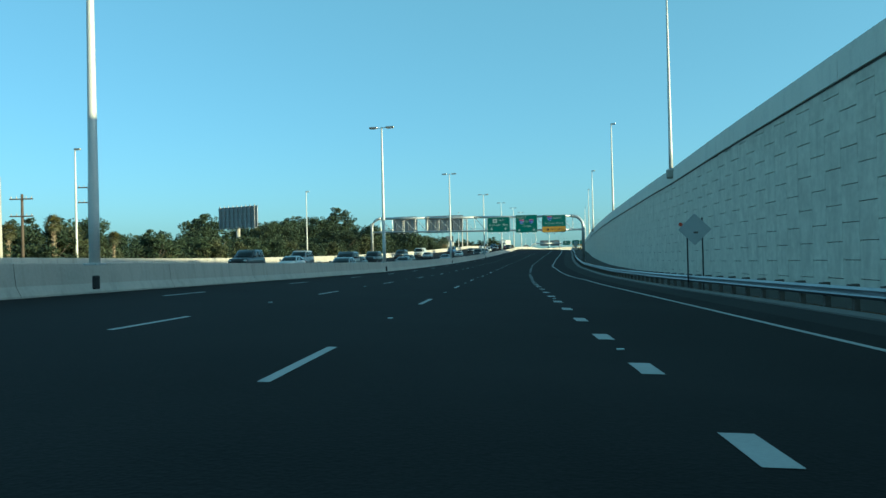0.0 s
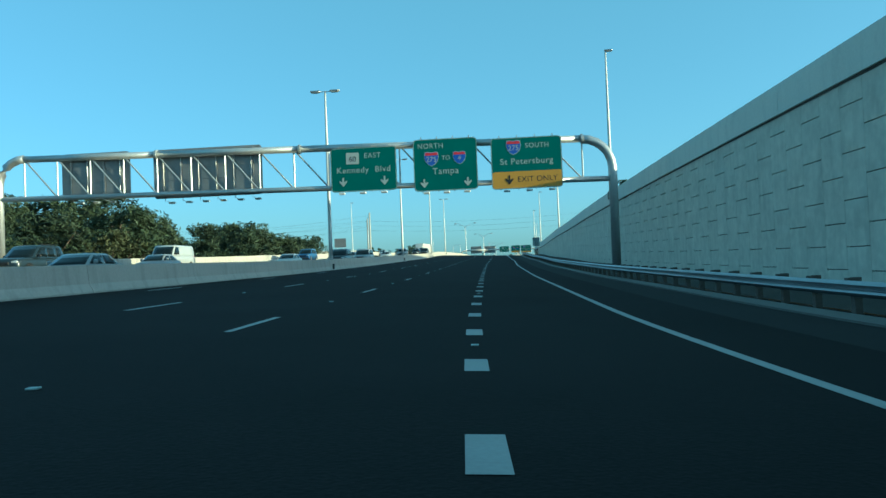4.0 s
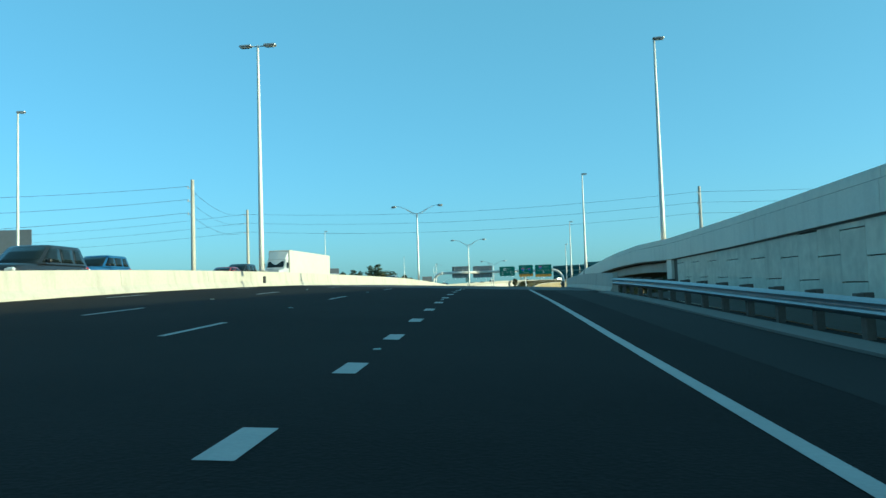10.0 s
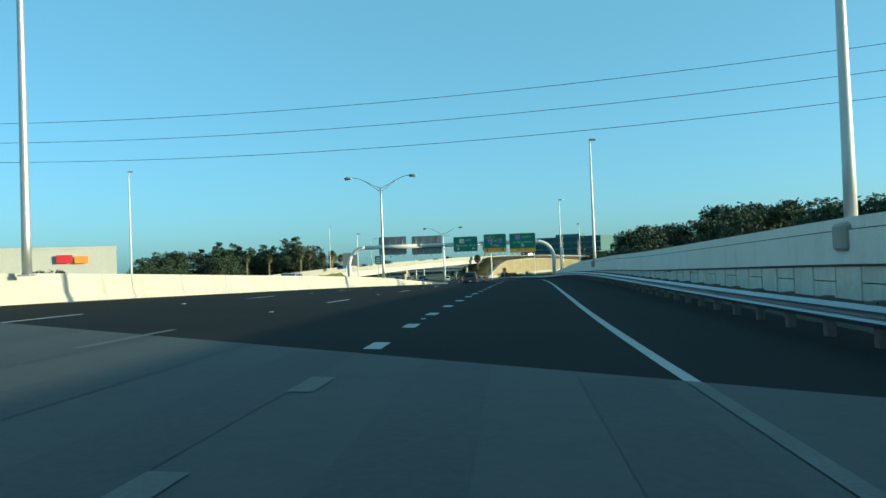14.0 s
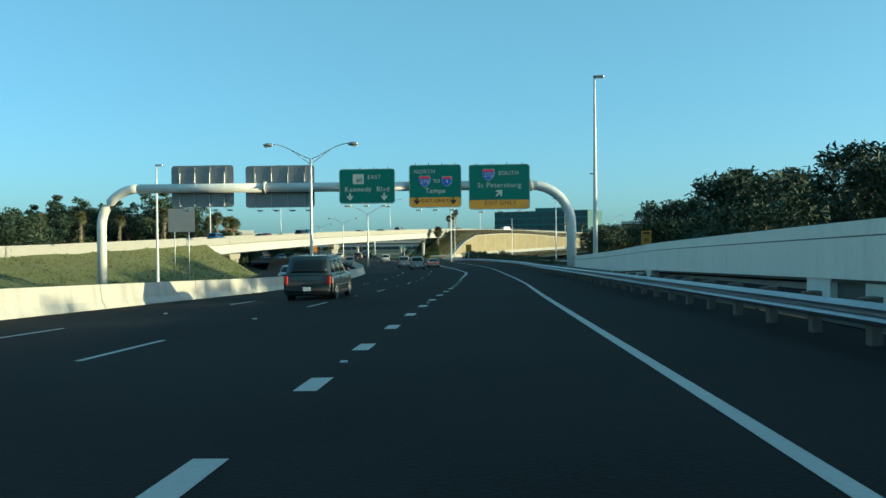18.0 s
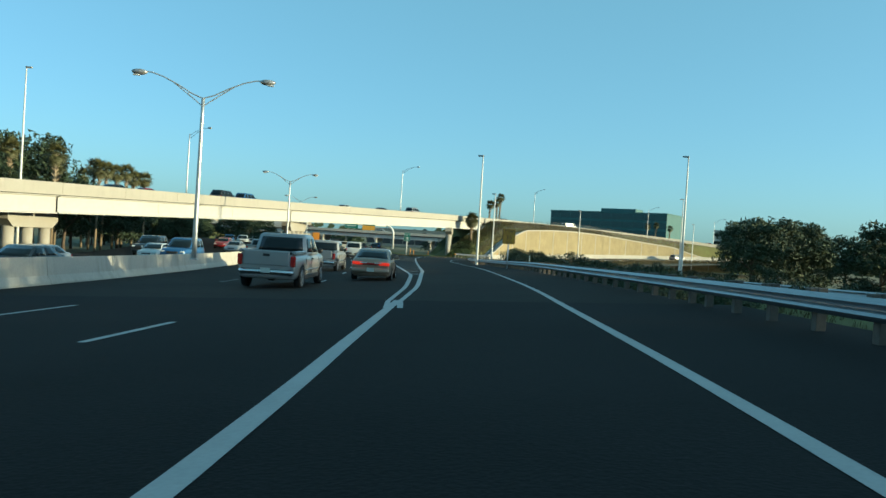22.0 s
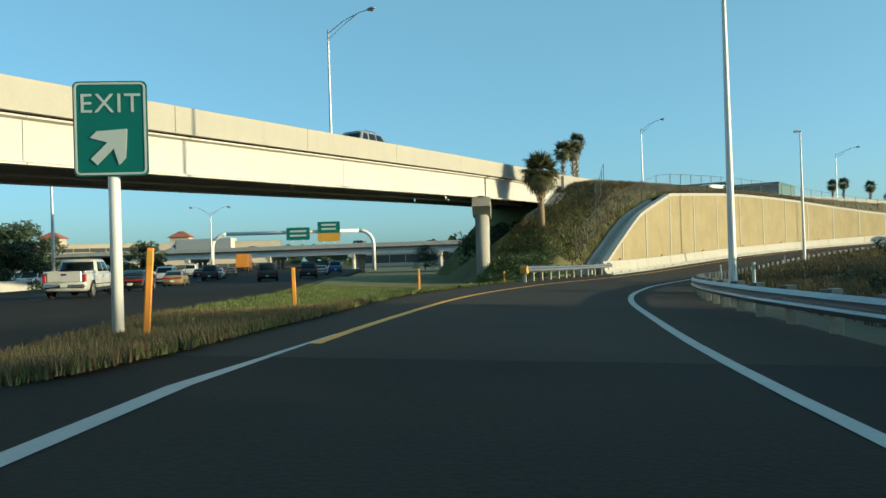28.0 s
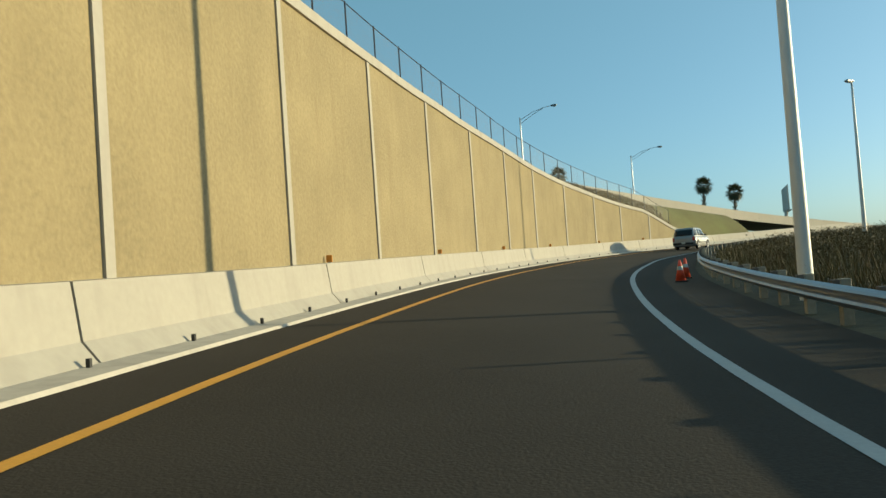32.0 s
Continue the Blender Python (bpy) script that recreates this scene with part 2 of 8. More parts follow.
M["office_band"] = material("office_band", (0.05, 0.12, 0.12), 0.6, vary=0.1)
M["roof"] = material("roof", (0.22, 0.21, 0.20), 0.9, vary=0.15)


def car_paint(name, base, metal=0.25):
    m = material(name, base, 0.38, metal, vary=0.05, grain=3, big=0.8, bump=0.0, coat=0.6)
    m.node_tree.nodes["Principled BSDF"].inputs["Coat Roughness"].default_value = 0.06
    M[name] = m


for name, base in (("white_paint", (0.52, 0.52, 0.50)), ("silver_paint", (0.27, 0.275, 0.275)), ("grey_paint", (0.016, 0.026, 0.032)), ("beige_paint", (0.27, 0.205, 0.145)), ("black_paint", (0.014, 0.015, 0.017)), ("red_paint", (0.24, 0.014, 0.012)), ("blue_paint", (0.025, 0.09, 0.22)), ("gold_paint", (0.25, 0.19, 0.09)), ("orange_paint", (0.5, 0.2, 0.02))):
    car_paint(name, base)
M["footing"] = stained("footing", (0.36, 0.34, 0.29), (0.2, 0.19, 0.16), 0.5, rough=0.9, vary=0.15, grain=8, big=0.5)

# ---------------------------------------------------------------- mesh helpers
def mesh_object(name, verts, faces, mat, parent=None, label="", smooth=False):
    me = bpy.data.meshes.new(name)
    me.from_pydata([tuple(v) for v in verts], [], faces)
    me.materials.append(mat)
    if smooth:
        me.polygons.foreach_set("use_smooth", [True] * len(me.polygons))
    ob = new(name, me)
    if parent:
        ob.parent = parent
    if label:
        ob["label"] = label
    return ob


def part(name, bm, mat, parent=None, label="", smooth=False):
    me = bpy.data.meshes.new(name)
    bm.to_mesh(me)
    bm.free()
    me.materials.append(mat)
    if smooth:
        me.polygons.foreach_set("use_smooth", [True] * len(me.polygons))
    ob = new(name, me)
    if parent:
        ob.parent = parent
    if label:
        ob["label"] = label
    return ob


def piece(name, me, m, parent):
    """One more object on a mesh that is there already."""
    ob = new(name, me)
    ob.parent = parent
    ob.matrix_basis = m
    return ob


def thing(name, m, label, category, group="", kind=""):
    ob = new(name)
    ob.matrix_world = m
    return tagged(ob, label, category, group, kind)


def add_box(bm, cx, cy, cz, sx, sy, sz, bevel=0.0, m=None):
    r = bmesh.ops.create_cube(bm, size=1.0)
    vs = r["verts"]
    for v in vs:
        v.co = Vector((cx + v.co.x * sx, cy + v.co.y * sy, cz + v.co.z * sz))
    if bevel:
        es = list({e for v in vs for e in v.link_edges})
        out = bmesh.ops.bevel(bm, geom=es, offset=bevel, segments=1, affect="EDGES")
        vs = list({v for f in out["faces"] for v in f.verts} | {v for v in vs if v.is_valid})
    if m is not None:
        for v in vs:
            v.co = m @ v.co
    return vs


def box(cx, cy, cz, sx, sy, sz, bevel=0.0):
    bm = bmesh.new()
    add_box(bm, cx, cy, cz, sx, sy, sz, bevel)
    return bm


def add_tube(bm, pts, radii, sides=10, cap=True):
    """A round tube through points, with a radius at each."""
    pts = [Vector(p) for p in pts]
    rings = []
    ref = Vector((0.31, 0.17, 0.93))
    for i, p in enumerate(pts):
        d = (pts[min(i + 1, len(pts) - 1)] - pts[max(i - 1, 0)]).normalized()
        r = ref if abs(d.dot(ref)) < 0.95 else Vector((1, 0, 0))
        u = d.cross(r).normalized()
        v = d.cross(u)
        rad = radii[i] if isinstance(radii, (list, tuple)) else radii
        rings.append([bm.verts.new(p + rad * (math.cos(a) * u + math.sin(a) * v)) for a in [2 * math.pi * j / sides for j in range(sides)]])
    for a, b in zip(rings, rings[1:]):
        for j in range(sides):
            bm.faces.new((a[j], a[(j + 1) % sides], b[(j + 1) % sides], b[j]))
    if cap:
        bm.faces.new(rings[0][::-1])
        bm.faces.new(rings[-1])


def tube(pts, radii, sides=10):
    bm = bmesh.new()
    add_tube(bm, pts, radii, sides)
    bmesh.ops.recalc_face_normals(bm, faces=bm.faces)
    return bm


def grid(name, rows, mat, parent=None, label="", smooth=False, thick=0.0):
    """A sheet through rows of points; with thick, a slab that goes that far down."""
    n = len(rows[0])
    verts = [p for r in rows for p in r]
    faces = [(i * n + j, i * n + j + 1, (i + 1) * n + j + 1, (i + 1) * n + j) for i in range(len(rows) - 1) for j in range(n - 1)]
    if thick:
        off = len(verts)
        verts += [(p[0], p[1], p[2] - thick) for r in rows for p in r]
        faces += [tuple(off + k for k in f[::-1]) for f in faces]
        m = len(rows)
        edge = [i * n for i in range(m)] + [(m - 1) * n + j for j in range(1, n)] + [i * n + n - 1 for i in range(m - 2, -1, -1)] + [j for j in range(n - 2, 0, -1)]
        faces += [(a, b, b + off, a + off) for a, b in zip(edge, edge[1:] + edge[:1])]
    return mesh_object(name, verts, faces, mat, parent, label, smooth)


def sweep(name, frames, profile, mat, parent=None, label="", closed=True, smooth=False):
    """A profile of (right, up) drawn along frames of (point, right vector, crossfall)."""
    n = len(profile)
    verts = []
    for p, r, k in frames:
        for o, u in profile:
            verts.append((p[0] + r[0] * o, p[1] + r[1] * o, p[2] + u - k * o))
    faces = []
    m = n if closed else n - 1
    for i in range(len(frames) - 1):
        for j in range(m):
            a, b = i * n + j, i * n + (j + 1) % n
            faces.append((a, b, b + n, a + n))
    if closed:
        faces += [tuple(range(n - 1, -1, -1)), tuple((len(frames) - 1) * n + j for j in range(n))]
    ob = mesh_object(name, verts, faces, mat, parent, label, smooth)
    return ob


# ---------------------------------------------------------------- the road's right edge line, from which all offsets are taken
EDGE_Y = [-140, -40, 9, 40, 63, 98, 128, 163, 185, 224, 245, 255, 275, 300, 333, 357, 377, 389, 412, 427, 447, 470, 484, 505, 516]
EDGE_X = [12.6, 13.2, 13.8, 14.7, 15.9, 18.3, 21.5, 25.5, 28.4, 33.0, 35.3, 36.6, 40.2, 45.3, 52.9, 58, 61.9, 64.4, 68.5, 71, 73.2, 74.5, 75.0, 74.9, 75.1]
RAMP = [(76.1, 527), (77.9, 535), (79.9, 543), (85.6, 556), (92.3, 567.5), (98.4, 576.2), (103.4, 582.3), (107.2, 586.3), (113.2, 592.2), (120.5, 598.6), (135.7, 609.7), (153, 618.1), (171.8, 623.9), (201.5, 627.6), (240, 630)]
Z_Y = [-140, 0, 20, 40, 60, 80, 100, 130, 160, 190, 220, 240, 258, 285, 300, 330, 350, 370, 390, 410, 430, 450, 470, 490, 505, 520, 535, 550, 565, 576, 584, 592, 598.6, 609.7, 618, 624, 628, 640]
Z_Z = [0.6, -0.4, -0.6, -0.82, -0.96, -0.9, -0.75, -0.33, 0.28, 1.1, 1.84, 2.6, 2.98, 3.1, 3.07, 2.86, 2.6, 2.01, 1.37, 0.8, 0.39, -0.02, -0.4, -0.9, -1.22, -1.48, -1.65, -2.05, -2.5, -2.62, -2.4, -2.0, -1.65, -1.1, -0.5, 0.0, 1.0, 2.0]
K_Y = [-140, 0, 170, 240, 300, 330, 371, 400, 432, 467, 500, 522, 552, 578, 700]
K_K = [0.04, 0.04, 0.042, 0.04, 0.045, 0.012, -0.022, -0.045, -0.055, -0.045, -0.012, 0.025, 0.045, 0.05, 0.04]


def soft(values, n):
    pad = np.concatenate([np.full(n, values[0]), values, np.full(n, values[-1])])
    return np.convolve(pad, np.ones(2 * n + 1) / (2 * n + 1), "valid")


def dense(points, step=1.0, n=6):
    p = np.array(points, float)
    d = np.concatenate([[0], np.cumsum(np.hypot(*np.diff(p, axis=0).T))])
    s = np.arange(0, d[-1], step)
    x, y = np.interp(s, d, p[:, 0]), np.interp(s, d, p[:, 1])
    end = len(x)
    xs, ys = soft(x, n), soft(y, n)
    xs[:n], ys[:n], xs[end - n:], ys[end - n:] = x[:n], y[:n], x[end - n:], y[end - n:]
    return np.stack([xs, ys], 1)


C = 1.16  # the plan below is drawn shorter along y by this


class Line:
    """A smooth line in plan with a height and a crossfall (rise to the left) at each metre."""

    def __init__(self, points, z_y, z_z, k_y, k_k, n=6):
        self.p = dense([(x, y * C) for x, y in points], 1.0, n)
        self.z = soft(np.interp(self.p[:, 1] / C, z_y, z_z), 8)
        self.k = soft(np.interp(self.p[:, 1] / C, k_y, k_k), 8)
        g = np.gradient(self.p, axis=0)
        g /= np.linalg.norm(g, axis=1)[:, None]
        self.r = np.stack([g[:, 1], -g[:, 0]], 1)
        self.n = len(self.p)

    def s_at(self, y):
        return float(np.interp(y, self.p[:, 1], np.arange(self.n)))

    def at(self, s, off=0.0, up=0.0):
        i = np.arange(self.n)
        x, y, z, k = (float(np.interp(s, i, a)) for a in (self.p[:, 0], self.p[:, 1], self.z, self.k))
        rx, ry = float(np.interp(s, i, self.r[:, 0])), float(np.interp(s, i, self.r[:, 1]))
        return Vector((x + rx * off, y + ry * off, z - k * off + up))

    def frames(self, s0, s1, step=2.0, off=0.0, up=0.0, flat=False):
        out = []
        n = max(1, round((s1 - s0) / step))
        for j in range(n + 1):
            s = s0 + (s1 - s0) * j / n
            i = np.arange(self.n)
            rx, ry = float(np.interp(s, i, self.r[:, 0])), float(np.interp(s, i, self.r[:, 1]))
            out.append((self.at(s, off, up), (rx, ry), 0.0 if flat else float(np.interp(s, i, self.k))))
        return out

    def place(self, s, off=0.0, up=0.0, turn=0.0):
        """A pose on the line whose y axis runs along it."""
        a, b = self.at(s - 0.5, off, up), self.at(s + 0.5, off, up)
        h = math.degrees(math.atan2(-(b - a).x, (b - a).y))
        return Matrix.Translation(self.at(s, off, up)) @ pose(0, 0, 0, 0, 0, h + turn)


EDGE = Line(list(zip(EDGE_X, EDGE_Y)) + RAMP, Z_Y, Z_Z, K_Y, K_K)


def S(y):
    return EDGE.s_at(y * C)



def road_z(x, y):
    s = S(y)
    c = EDGE.at(s)
    r = float(np.interp(s, np.arange(EDGE.n), EDGE.r[:, 0]))
    return c.z - float(np.interp(s, np.arange(EDGE.n), EDGE.k)) * (x - c.x) * r


# right edge line of the through lanes, once the exit has parted from them
MAIN_POINTS = [(61.0, 390), (64.9, 412), (67.3, 427), (68.9, 447), (69.0, 459), (68.4, 472), (67.7, 481), (65.4, 507), (62.9, 526), (57.5, 560), (50, 600), (40, 650), (30, 700), (10, 800), (-30, 1000)]
MAIN_ZY = [390, 427, 447, 481, 510, 540, 560, 580, 600, 660, 760, 1000]
MAIN_ZZ = [1.45, 0.3, -0.2, -1.0, -1.3, -1.5, -1.9, -2.25, -2.45, -2.45, -2.1, -1.0]
MAIN = Line(MAIN_POINTS, MAIN_ZY, MAIN_ZZ, [390, 480, 540, 1000], [-0.04, -0.04, 0.0, 0.0])


def SM(y):
    return MAIN.s_at(y * C)


WALL_OFF = 8.0
MEDIAN_OFF = -17.0

# ---------------------------------------------------------------- ground
rows = []
gx = [-3000, -1200, -500, -250, -120, -60, -30, -10, 10, 30, 50, 75, 100, 130, 170, 250, 400, 800, 1500, 3000]
gy = [-1500, -600, -200, -100, 0, 60, 120, 180, 240, 300, 340, 370, 400, 440, 480, 510, 540, 570, 600, 650, 720, 850, 1100, 1700, 3500]
for y in gy:
    base = float(np.interp(y, [0, 100, 240, 300, 360, 420, 480, 560, 1000], [-2.2, -2.6, -3.4, -3.4, -2.6, -2.2, -2.6, -4.0, -4.0]))
    rows.append([(x, y * C, base + 0.15 * math.sin(x * 0.05 + y * 0.03)) for x in gx])
tagged(grid("ground", rows, M["ground"], smooth=True), "flat dry grassy ground that reaches the horizon", "ground", kind="structure")

# ---------------------------------------------------------------- carriageways
EXIT_SPLIT = 529.0


def sheet(name, y0, y1, left, right, mat, label, lift=0.0, step=3.0):
    rows = []
    n = max(1, round((y1 - y0) / step))
    for j in range(n + 1):
        y = y0 + (y1 - y0) * j / n
        s = S(y)
        lo, hi = left(y), right(y)
        rows.append([EDGE.at(s, lo + (hi - lo) * i / 6, lift) for i in range(7)])
    return tagged(grid(name, rows, mat, thick=0.35), label, "road", kind="structure")


def median_off(y):
    return float(np.interp(y, [-140, 0, 50, 75, 100, 340, 410, 440], [-19.6, -19, -18.2, -17.6, MEDIAN_OFF, MEDIAN_OFF, -16.3, -16.3]))


def through_left(y):
    """Offset of the median from the edge line where the lanes have parted."""
    return float(np.interp(y, [440, 460, 490, 515, 529], [-16.3, -17.7, -20.3, -23.1, -25.0]))


DECK_LO, DECK_HI, SKEW = 251.0, 291.9, -0.42  # the deck's ends run askew to the road


def on_deck(y, off):
    return DECK_LO + SKEW * off < y < DECK_HI + SKEW * off


road = sheet("road", -140, 266, lambda y: median_off(y) - 0.3, lambda y: 4.4, M["asphalt"], "dark grey asphalt carriageway with painted lanes")
rows = []
for j in range(21):
    line = []
    for i in range(9):
        o = 4.2 + (MEDIAN_OFF - 4.5) * i / 8
        line.append(EDGE.at(S(DECK_LO + (DECK_HI - DECK_LO) * j / 20 + SKEW * o), o, 0.008))
    rows.append(line)
deck = tagged(grid("bridge_deck", rows, M["bridge_deck"], thick=0.35), "worn pale concrete bridge deck with tyre tracks", "road", kind="structure")
road_2 = sheet("road_2", 281, 440, lambda y: median_off(y) - 0.3, lambda y: 4.4, M["asphalt"], "dark grey asphalt carriageway with painted lanes")
road_3 = sheet("road_3", 440, EXIT_SPLIT, lambda y: through_left(y) - 0.3, lambda y: 3.6, M["asphalt_old"], "dark grey asphalt where the exit lane parts")
rows = [[EDGE.at(s, o) for o in (-7.9, -5, -2.5, 0, 2.4)] for s in np.arange(S(EXIT_SPLIT), EDGE.n - 2, 3.0)]
ramp_road = tagged(grid("exit_ramp", rows, M["asphalt_ramp"], thick=0.35), "dark asphalt exit ramp that bends to the right", "road", kind="structure")


def gore_left(y):
    """Where the grass between the parting roads begins, seen from the through lanes."""
    return float(np.interp(y, [527, 531, 536, 549, 556, 565, 585, 600, 650, 720], [69.2, 68.1, 67.4, 67.4, 66.6, 65.8, 63.8, 63.4, 62.0, 30.0]))


rows = []
for s in np.arange(SM(EXIT_SPLIT), MAIN.n - 2, 3.0):
    p = MAIN.at(s)
    y = p.y / C
    out = max(2.2, gore_left(y) - p.x + 0.5)
    rows.append([MAIN.at(s, o) for o in (-17, -12, -6, 0, out)])
through_road = tagged(grid("through_road", rows, M["asphalt_old"], thick=0.35), "dark asphalt through lanes past the exit", "road", kind="structure")
rows = []
for y in np.arange(-140, 531, 6.0):
    f = float(np.interp(y, [0, 300, 340, 400, 440], [1, 1, 0.6, 0.3, 0]))
    m0 = median_off(y) if y < 440 else through_left(y)
    w = float(np.interp(y, [-140, 300, 350, 480, 530], [19, 19, 17, 17, 17]))
    a = EDGE.at(S(y), m0 - 0.3, -0.05)
    rows.append([EDGE.at(S(y), m0 - 0.3 - w * i / 4, -0.05) for i in range(5)])
opposite_road = tagged(grid("opposite_road", rows, M["asphalt"], thick=0.4), "asphalt carriageway of the oncoming traffic", "road", kind="structure")
rows = [[MAIN.at(s, o, -0.05) for o in (-17.2, -22, -28, -34)] for s in np.arange(SM(EXIT_SPLIT), MAIN.n - 2, 6.0)]
tagged(grid("opposite_road_2", rows, M["asphalt"], thick=0.4), "asphalt carriageway of the oncoming traffic", "road", kind="structure")


# ---------------------------------------------------------------- painted lines
def stripe(name, line, s0, s1, off, width, mat, parent, step=2.0, lift=0.006):
    o0 = off if callable(off) else (lambda s: off)
    n = max(1, math.ceil((s1 - s0) / step))
    rows = []
    for j in range(n + 1):
        s = s0 + (s1 - s0) * j / n
        rows.append([line.at(s, o0(s) - width / 2, lift), line.at(s, o0(s) + width / 2, lift)])
    return grid(name, rows, mat, parent)


def edge_shift(s):
    """How far the painted line wanders from the even curve of the road."""
    return float(np.interp(s, [S(y) for y in (47, 57, 75, 100, 125, 155, 183, 222, 258, 294, 330, 365, 398, 440)], [0, -0.45, -0.62, -0.8, -0.65, -0.45, -0.27, -0.13, 0, -0.2, -0.1, 0, 0.22, 0]))


stripe("edge_line", EDGE, S(-140), S(DECK_LO), edge_shift, 0.17, M["line"], road)
stripe("edge_line", EDGE, S(DECK_LO), S(DECK_HI), edge_shift, 0.17, M["line_worn"], deck, lift=0.016)
for lane in range(4):
    for o in (-0.95, -2.75):
        q = o - 3.68 * lane
        stripe("tyre_track", EDGE, S(DECK_LO + SKEW * q) + 0.2, S(DECK_HI + SKEW * q) - 0.2, q, 0.85, M["deck_track"], deck, lift=0.012)
stripe("shoulder_band", EDGE, S(-140), S(DECK_LO - 2), 2.05, 1.75, M["shoulder"], road, lift=0.004)
stripe("edge_line", EDGE, S(DECK_HI), S(440), edge_shift, 0.17, M["line"], road_2)
stripe("edge_line", EDGE, S(440), S(EXIT_SPLIT), 0, 0.17, M["line"], road_3)
stripe("edge_line", EDGE, S(EXIT_SPLIT), EDGE.n - 4, 0, 0.17, M["line"], ramp_road)
stripe("yellow_line", EDGE, S(530.1), EDGE.n - 4, lambda s: float(np.interp(s - S(571), [-54, -45, -31, -18, 0, 17, 30], [-5.0, -5.0, -5.05, -5.12, -5.2, -5.3, -5.3])), 0.17, M["yellow_line"], ramp_road)


def owner(y, off):
    return deck if on_deck(y, off) else road if y < 270 else road_2 if y < 440 else road_3


LANE = 3.68


def widen(y):
    return float(np.interp(y, [45, 92, 150, 185, 205, 222, 250, 290, 365, 385, 400], [1.08, 1.06, 1.08, 1.1, 1.06, 1.02, 1.05, 1.11, 1.1, 1.03, 0.97]))


DOT_N = [-20, 0, 7, 21, 28, 49, 68, 76, 94, 104, 118, 125]
DOT_Y = [-58.5, 6.5, 28.9, 71.9, 94.4, 161.0, 221.6, 247.9, 303.8, 335.7, 379.3, 402]
for n in range(-20, 126):
    y = float(np.interp(n, DOT_N, DOT_Y))
    stripe("dash", EDGE, S(y) - 0.46, S(y) + 0.46, -LANE * widen(y), 0.26, M["line_worn" if on_deck(y, -LANE) else "line"], owner(y, -LANE), lift=0.016 if on_deck(y, -LANE) else 0.006)
DASHES = {2: ([-8, 0, 4, 14, 24, 35], [-63, 29.4, 75.6, 191.3, 306.4, 433]),
          3: ([-8, 0, 14, 24, 35], [-59, 33.2, 195.5, 309.5, 436]),
          4: ([-8, 0, 14, 25], [-50, 42, 203, 328])}
for lane, (ns, ys) in DASHES.items():
    for n in range(ns[0], ns[-1] + 1):
        y = float(np.interp(n, ns, ys))
        stripe("dash", EDGE, S(y) - 1.5, S(y) + 1.5, -LANE * lane * widen(y), 0.13, M["line_worn" if on_deck(y, -LANE * lane) else "line"], owner(y, -LANE * lane), lift=0.016 if on_deck(y, -LANE * lane) else 0.006)
# solid line that opens into the painted gore
stripe("gore_line", EDGE, S(404), S(440), lambda s: float(np.interp(s, [S(404), S(412), S(418), S(426), S(432), S(440)], [-3.6, -3.3, -3.15, -3.5, -3.8, -4.05])), 0.2, M["line"], road_2)


def gore_x(y, which):
    if which == "exit":
        return float(np.interp(y, [440, 447, 466, 480, 505, 512, 516, 520, 528, 532], [68.5, 69.05, 69.75, 69.8, 70.0, 70.1, 70.15, 70.35, 71.15, 71.95]))
    return float(np.interp(y, [440, 447, 459, 472, 481, 507, 512, 526, 540], [68.2, 68.65, 68.95, 68.3, 67.7, 65.4, 64.8, 63.2, 61.2]))


for which in ("exit", "main"):
    rows = []
    for y in np.arange(438, 532.1 if which == "exit" else 533, 2.0):
        x = gore_x(y, which)
        rows.append([(x - 0.11, y * C, road_z(x, y) + 0.007), (x + 0.11, y * C, road_z(x, y) + 0.007)])
    grid("gore_line", rows, M["line"], road_3)
for y in (454.8, 460.2, 465.4, 470.8, 476.5, 483.0, 489.0, 495.2, 501.5, 507.8, 514.1, 519.6, 525.6):
    a, b = gore_x(y, "main"), gore_x(y, "exit")
    if b - a < 0.5:
        continue
    a += 0.1
    mid = a + 0.48 * (b - a)
    tip, far = y - 0.5 * (b - a), y - 0.33 * (b - a)
    for p, q in (((a, far), (mid, tip)), ((mid, tip), (b, y))):
        rows = []
        for i in range(4):
            x = p[0] + (q[0] - p[0]) * i / 3
            yy = p[1] + (q[1] - p[1]) * i / 3
            rows.append([(x, yy * C - 0.26, road_z(x, yy - 0.22) + 0.011), (x, yy * C + 0.26, road_z(x, yy + 0.22) + 0.011)])
        grid("chevron", rows, M["line"], road_3)
for lane in (1, 2):
    for q in np.arange(8, MAIN.n - 320, 12.19):
        y = MAIN.p[int(q), 1] / C
        if 446 < y < 524:
            rows = []
            for j in range(3):
                p = MAIN.at(q + 1.5 * j, -LANE * lane)
                z = road_z(p.x, p.y / C) + 0.008
                rows.append([(p.x - 0.07, p.y, z), (p.x + 0.07, p.y, z)])
            grid("dash", rows, M["line"], road_3)
        elif y > 530:
            stripe("dash", MAIN, q, q + 3.05, -LANE * lane, 0.14, M["line"], through_road)

# ---------------------------------------------------------------- median barrier, in cast lengths with open joints
JERSEY = [(-0.30, 0.0), (-0.30, 0.08), (-0.16, 0.33), (-0.09, 0.95), (0.09, 0.95), (0.16, 0.33), (0.30, 0.08), (0.30, 0.0)]


def barrier_run(name, line, s0, s1, off, length, profile, mat, label, category="barrier", gap=0.03):
    base = thing(name, Matrix.Identity(4), label, category, kind="structure")
    s = s0
    o0 = off if callable(off) else (lambda q: off)
    while s < s1 - 0.5:
        e = min(s + length, s1)
        n = max(1, round((e - s) / 3))
        fr = []
        for j in range(n + 1):
            q = s + gap + (e - s - gap) * j / n
            fr += line.frames(q, q, 1.0, o0(q), -0.02)[:1]
        sweep("segment", fr, profile, mat, base)
        s = e
    return base


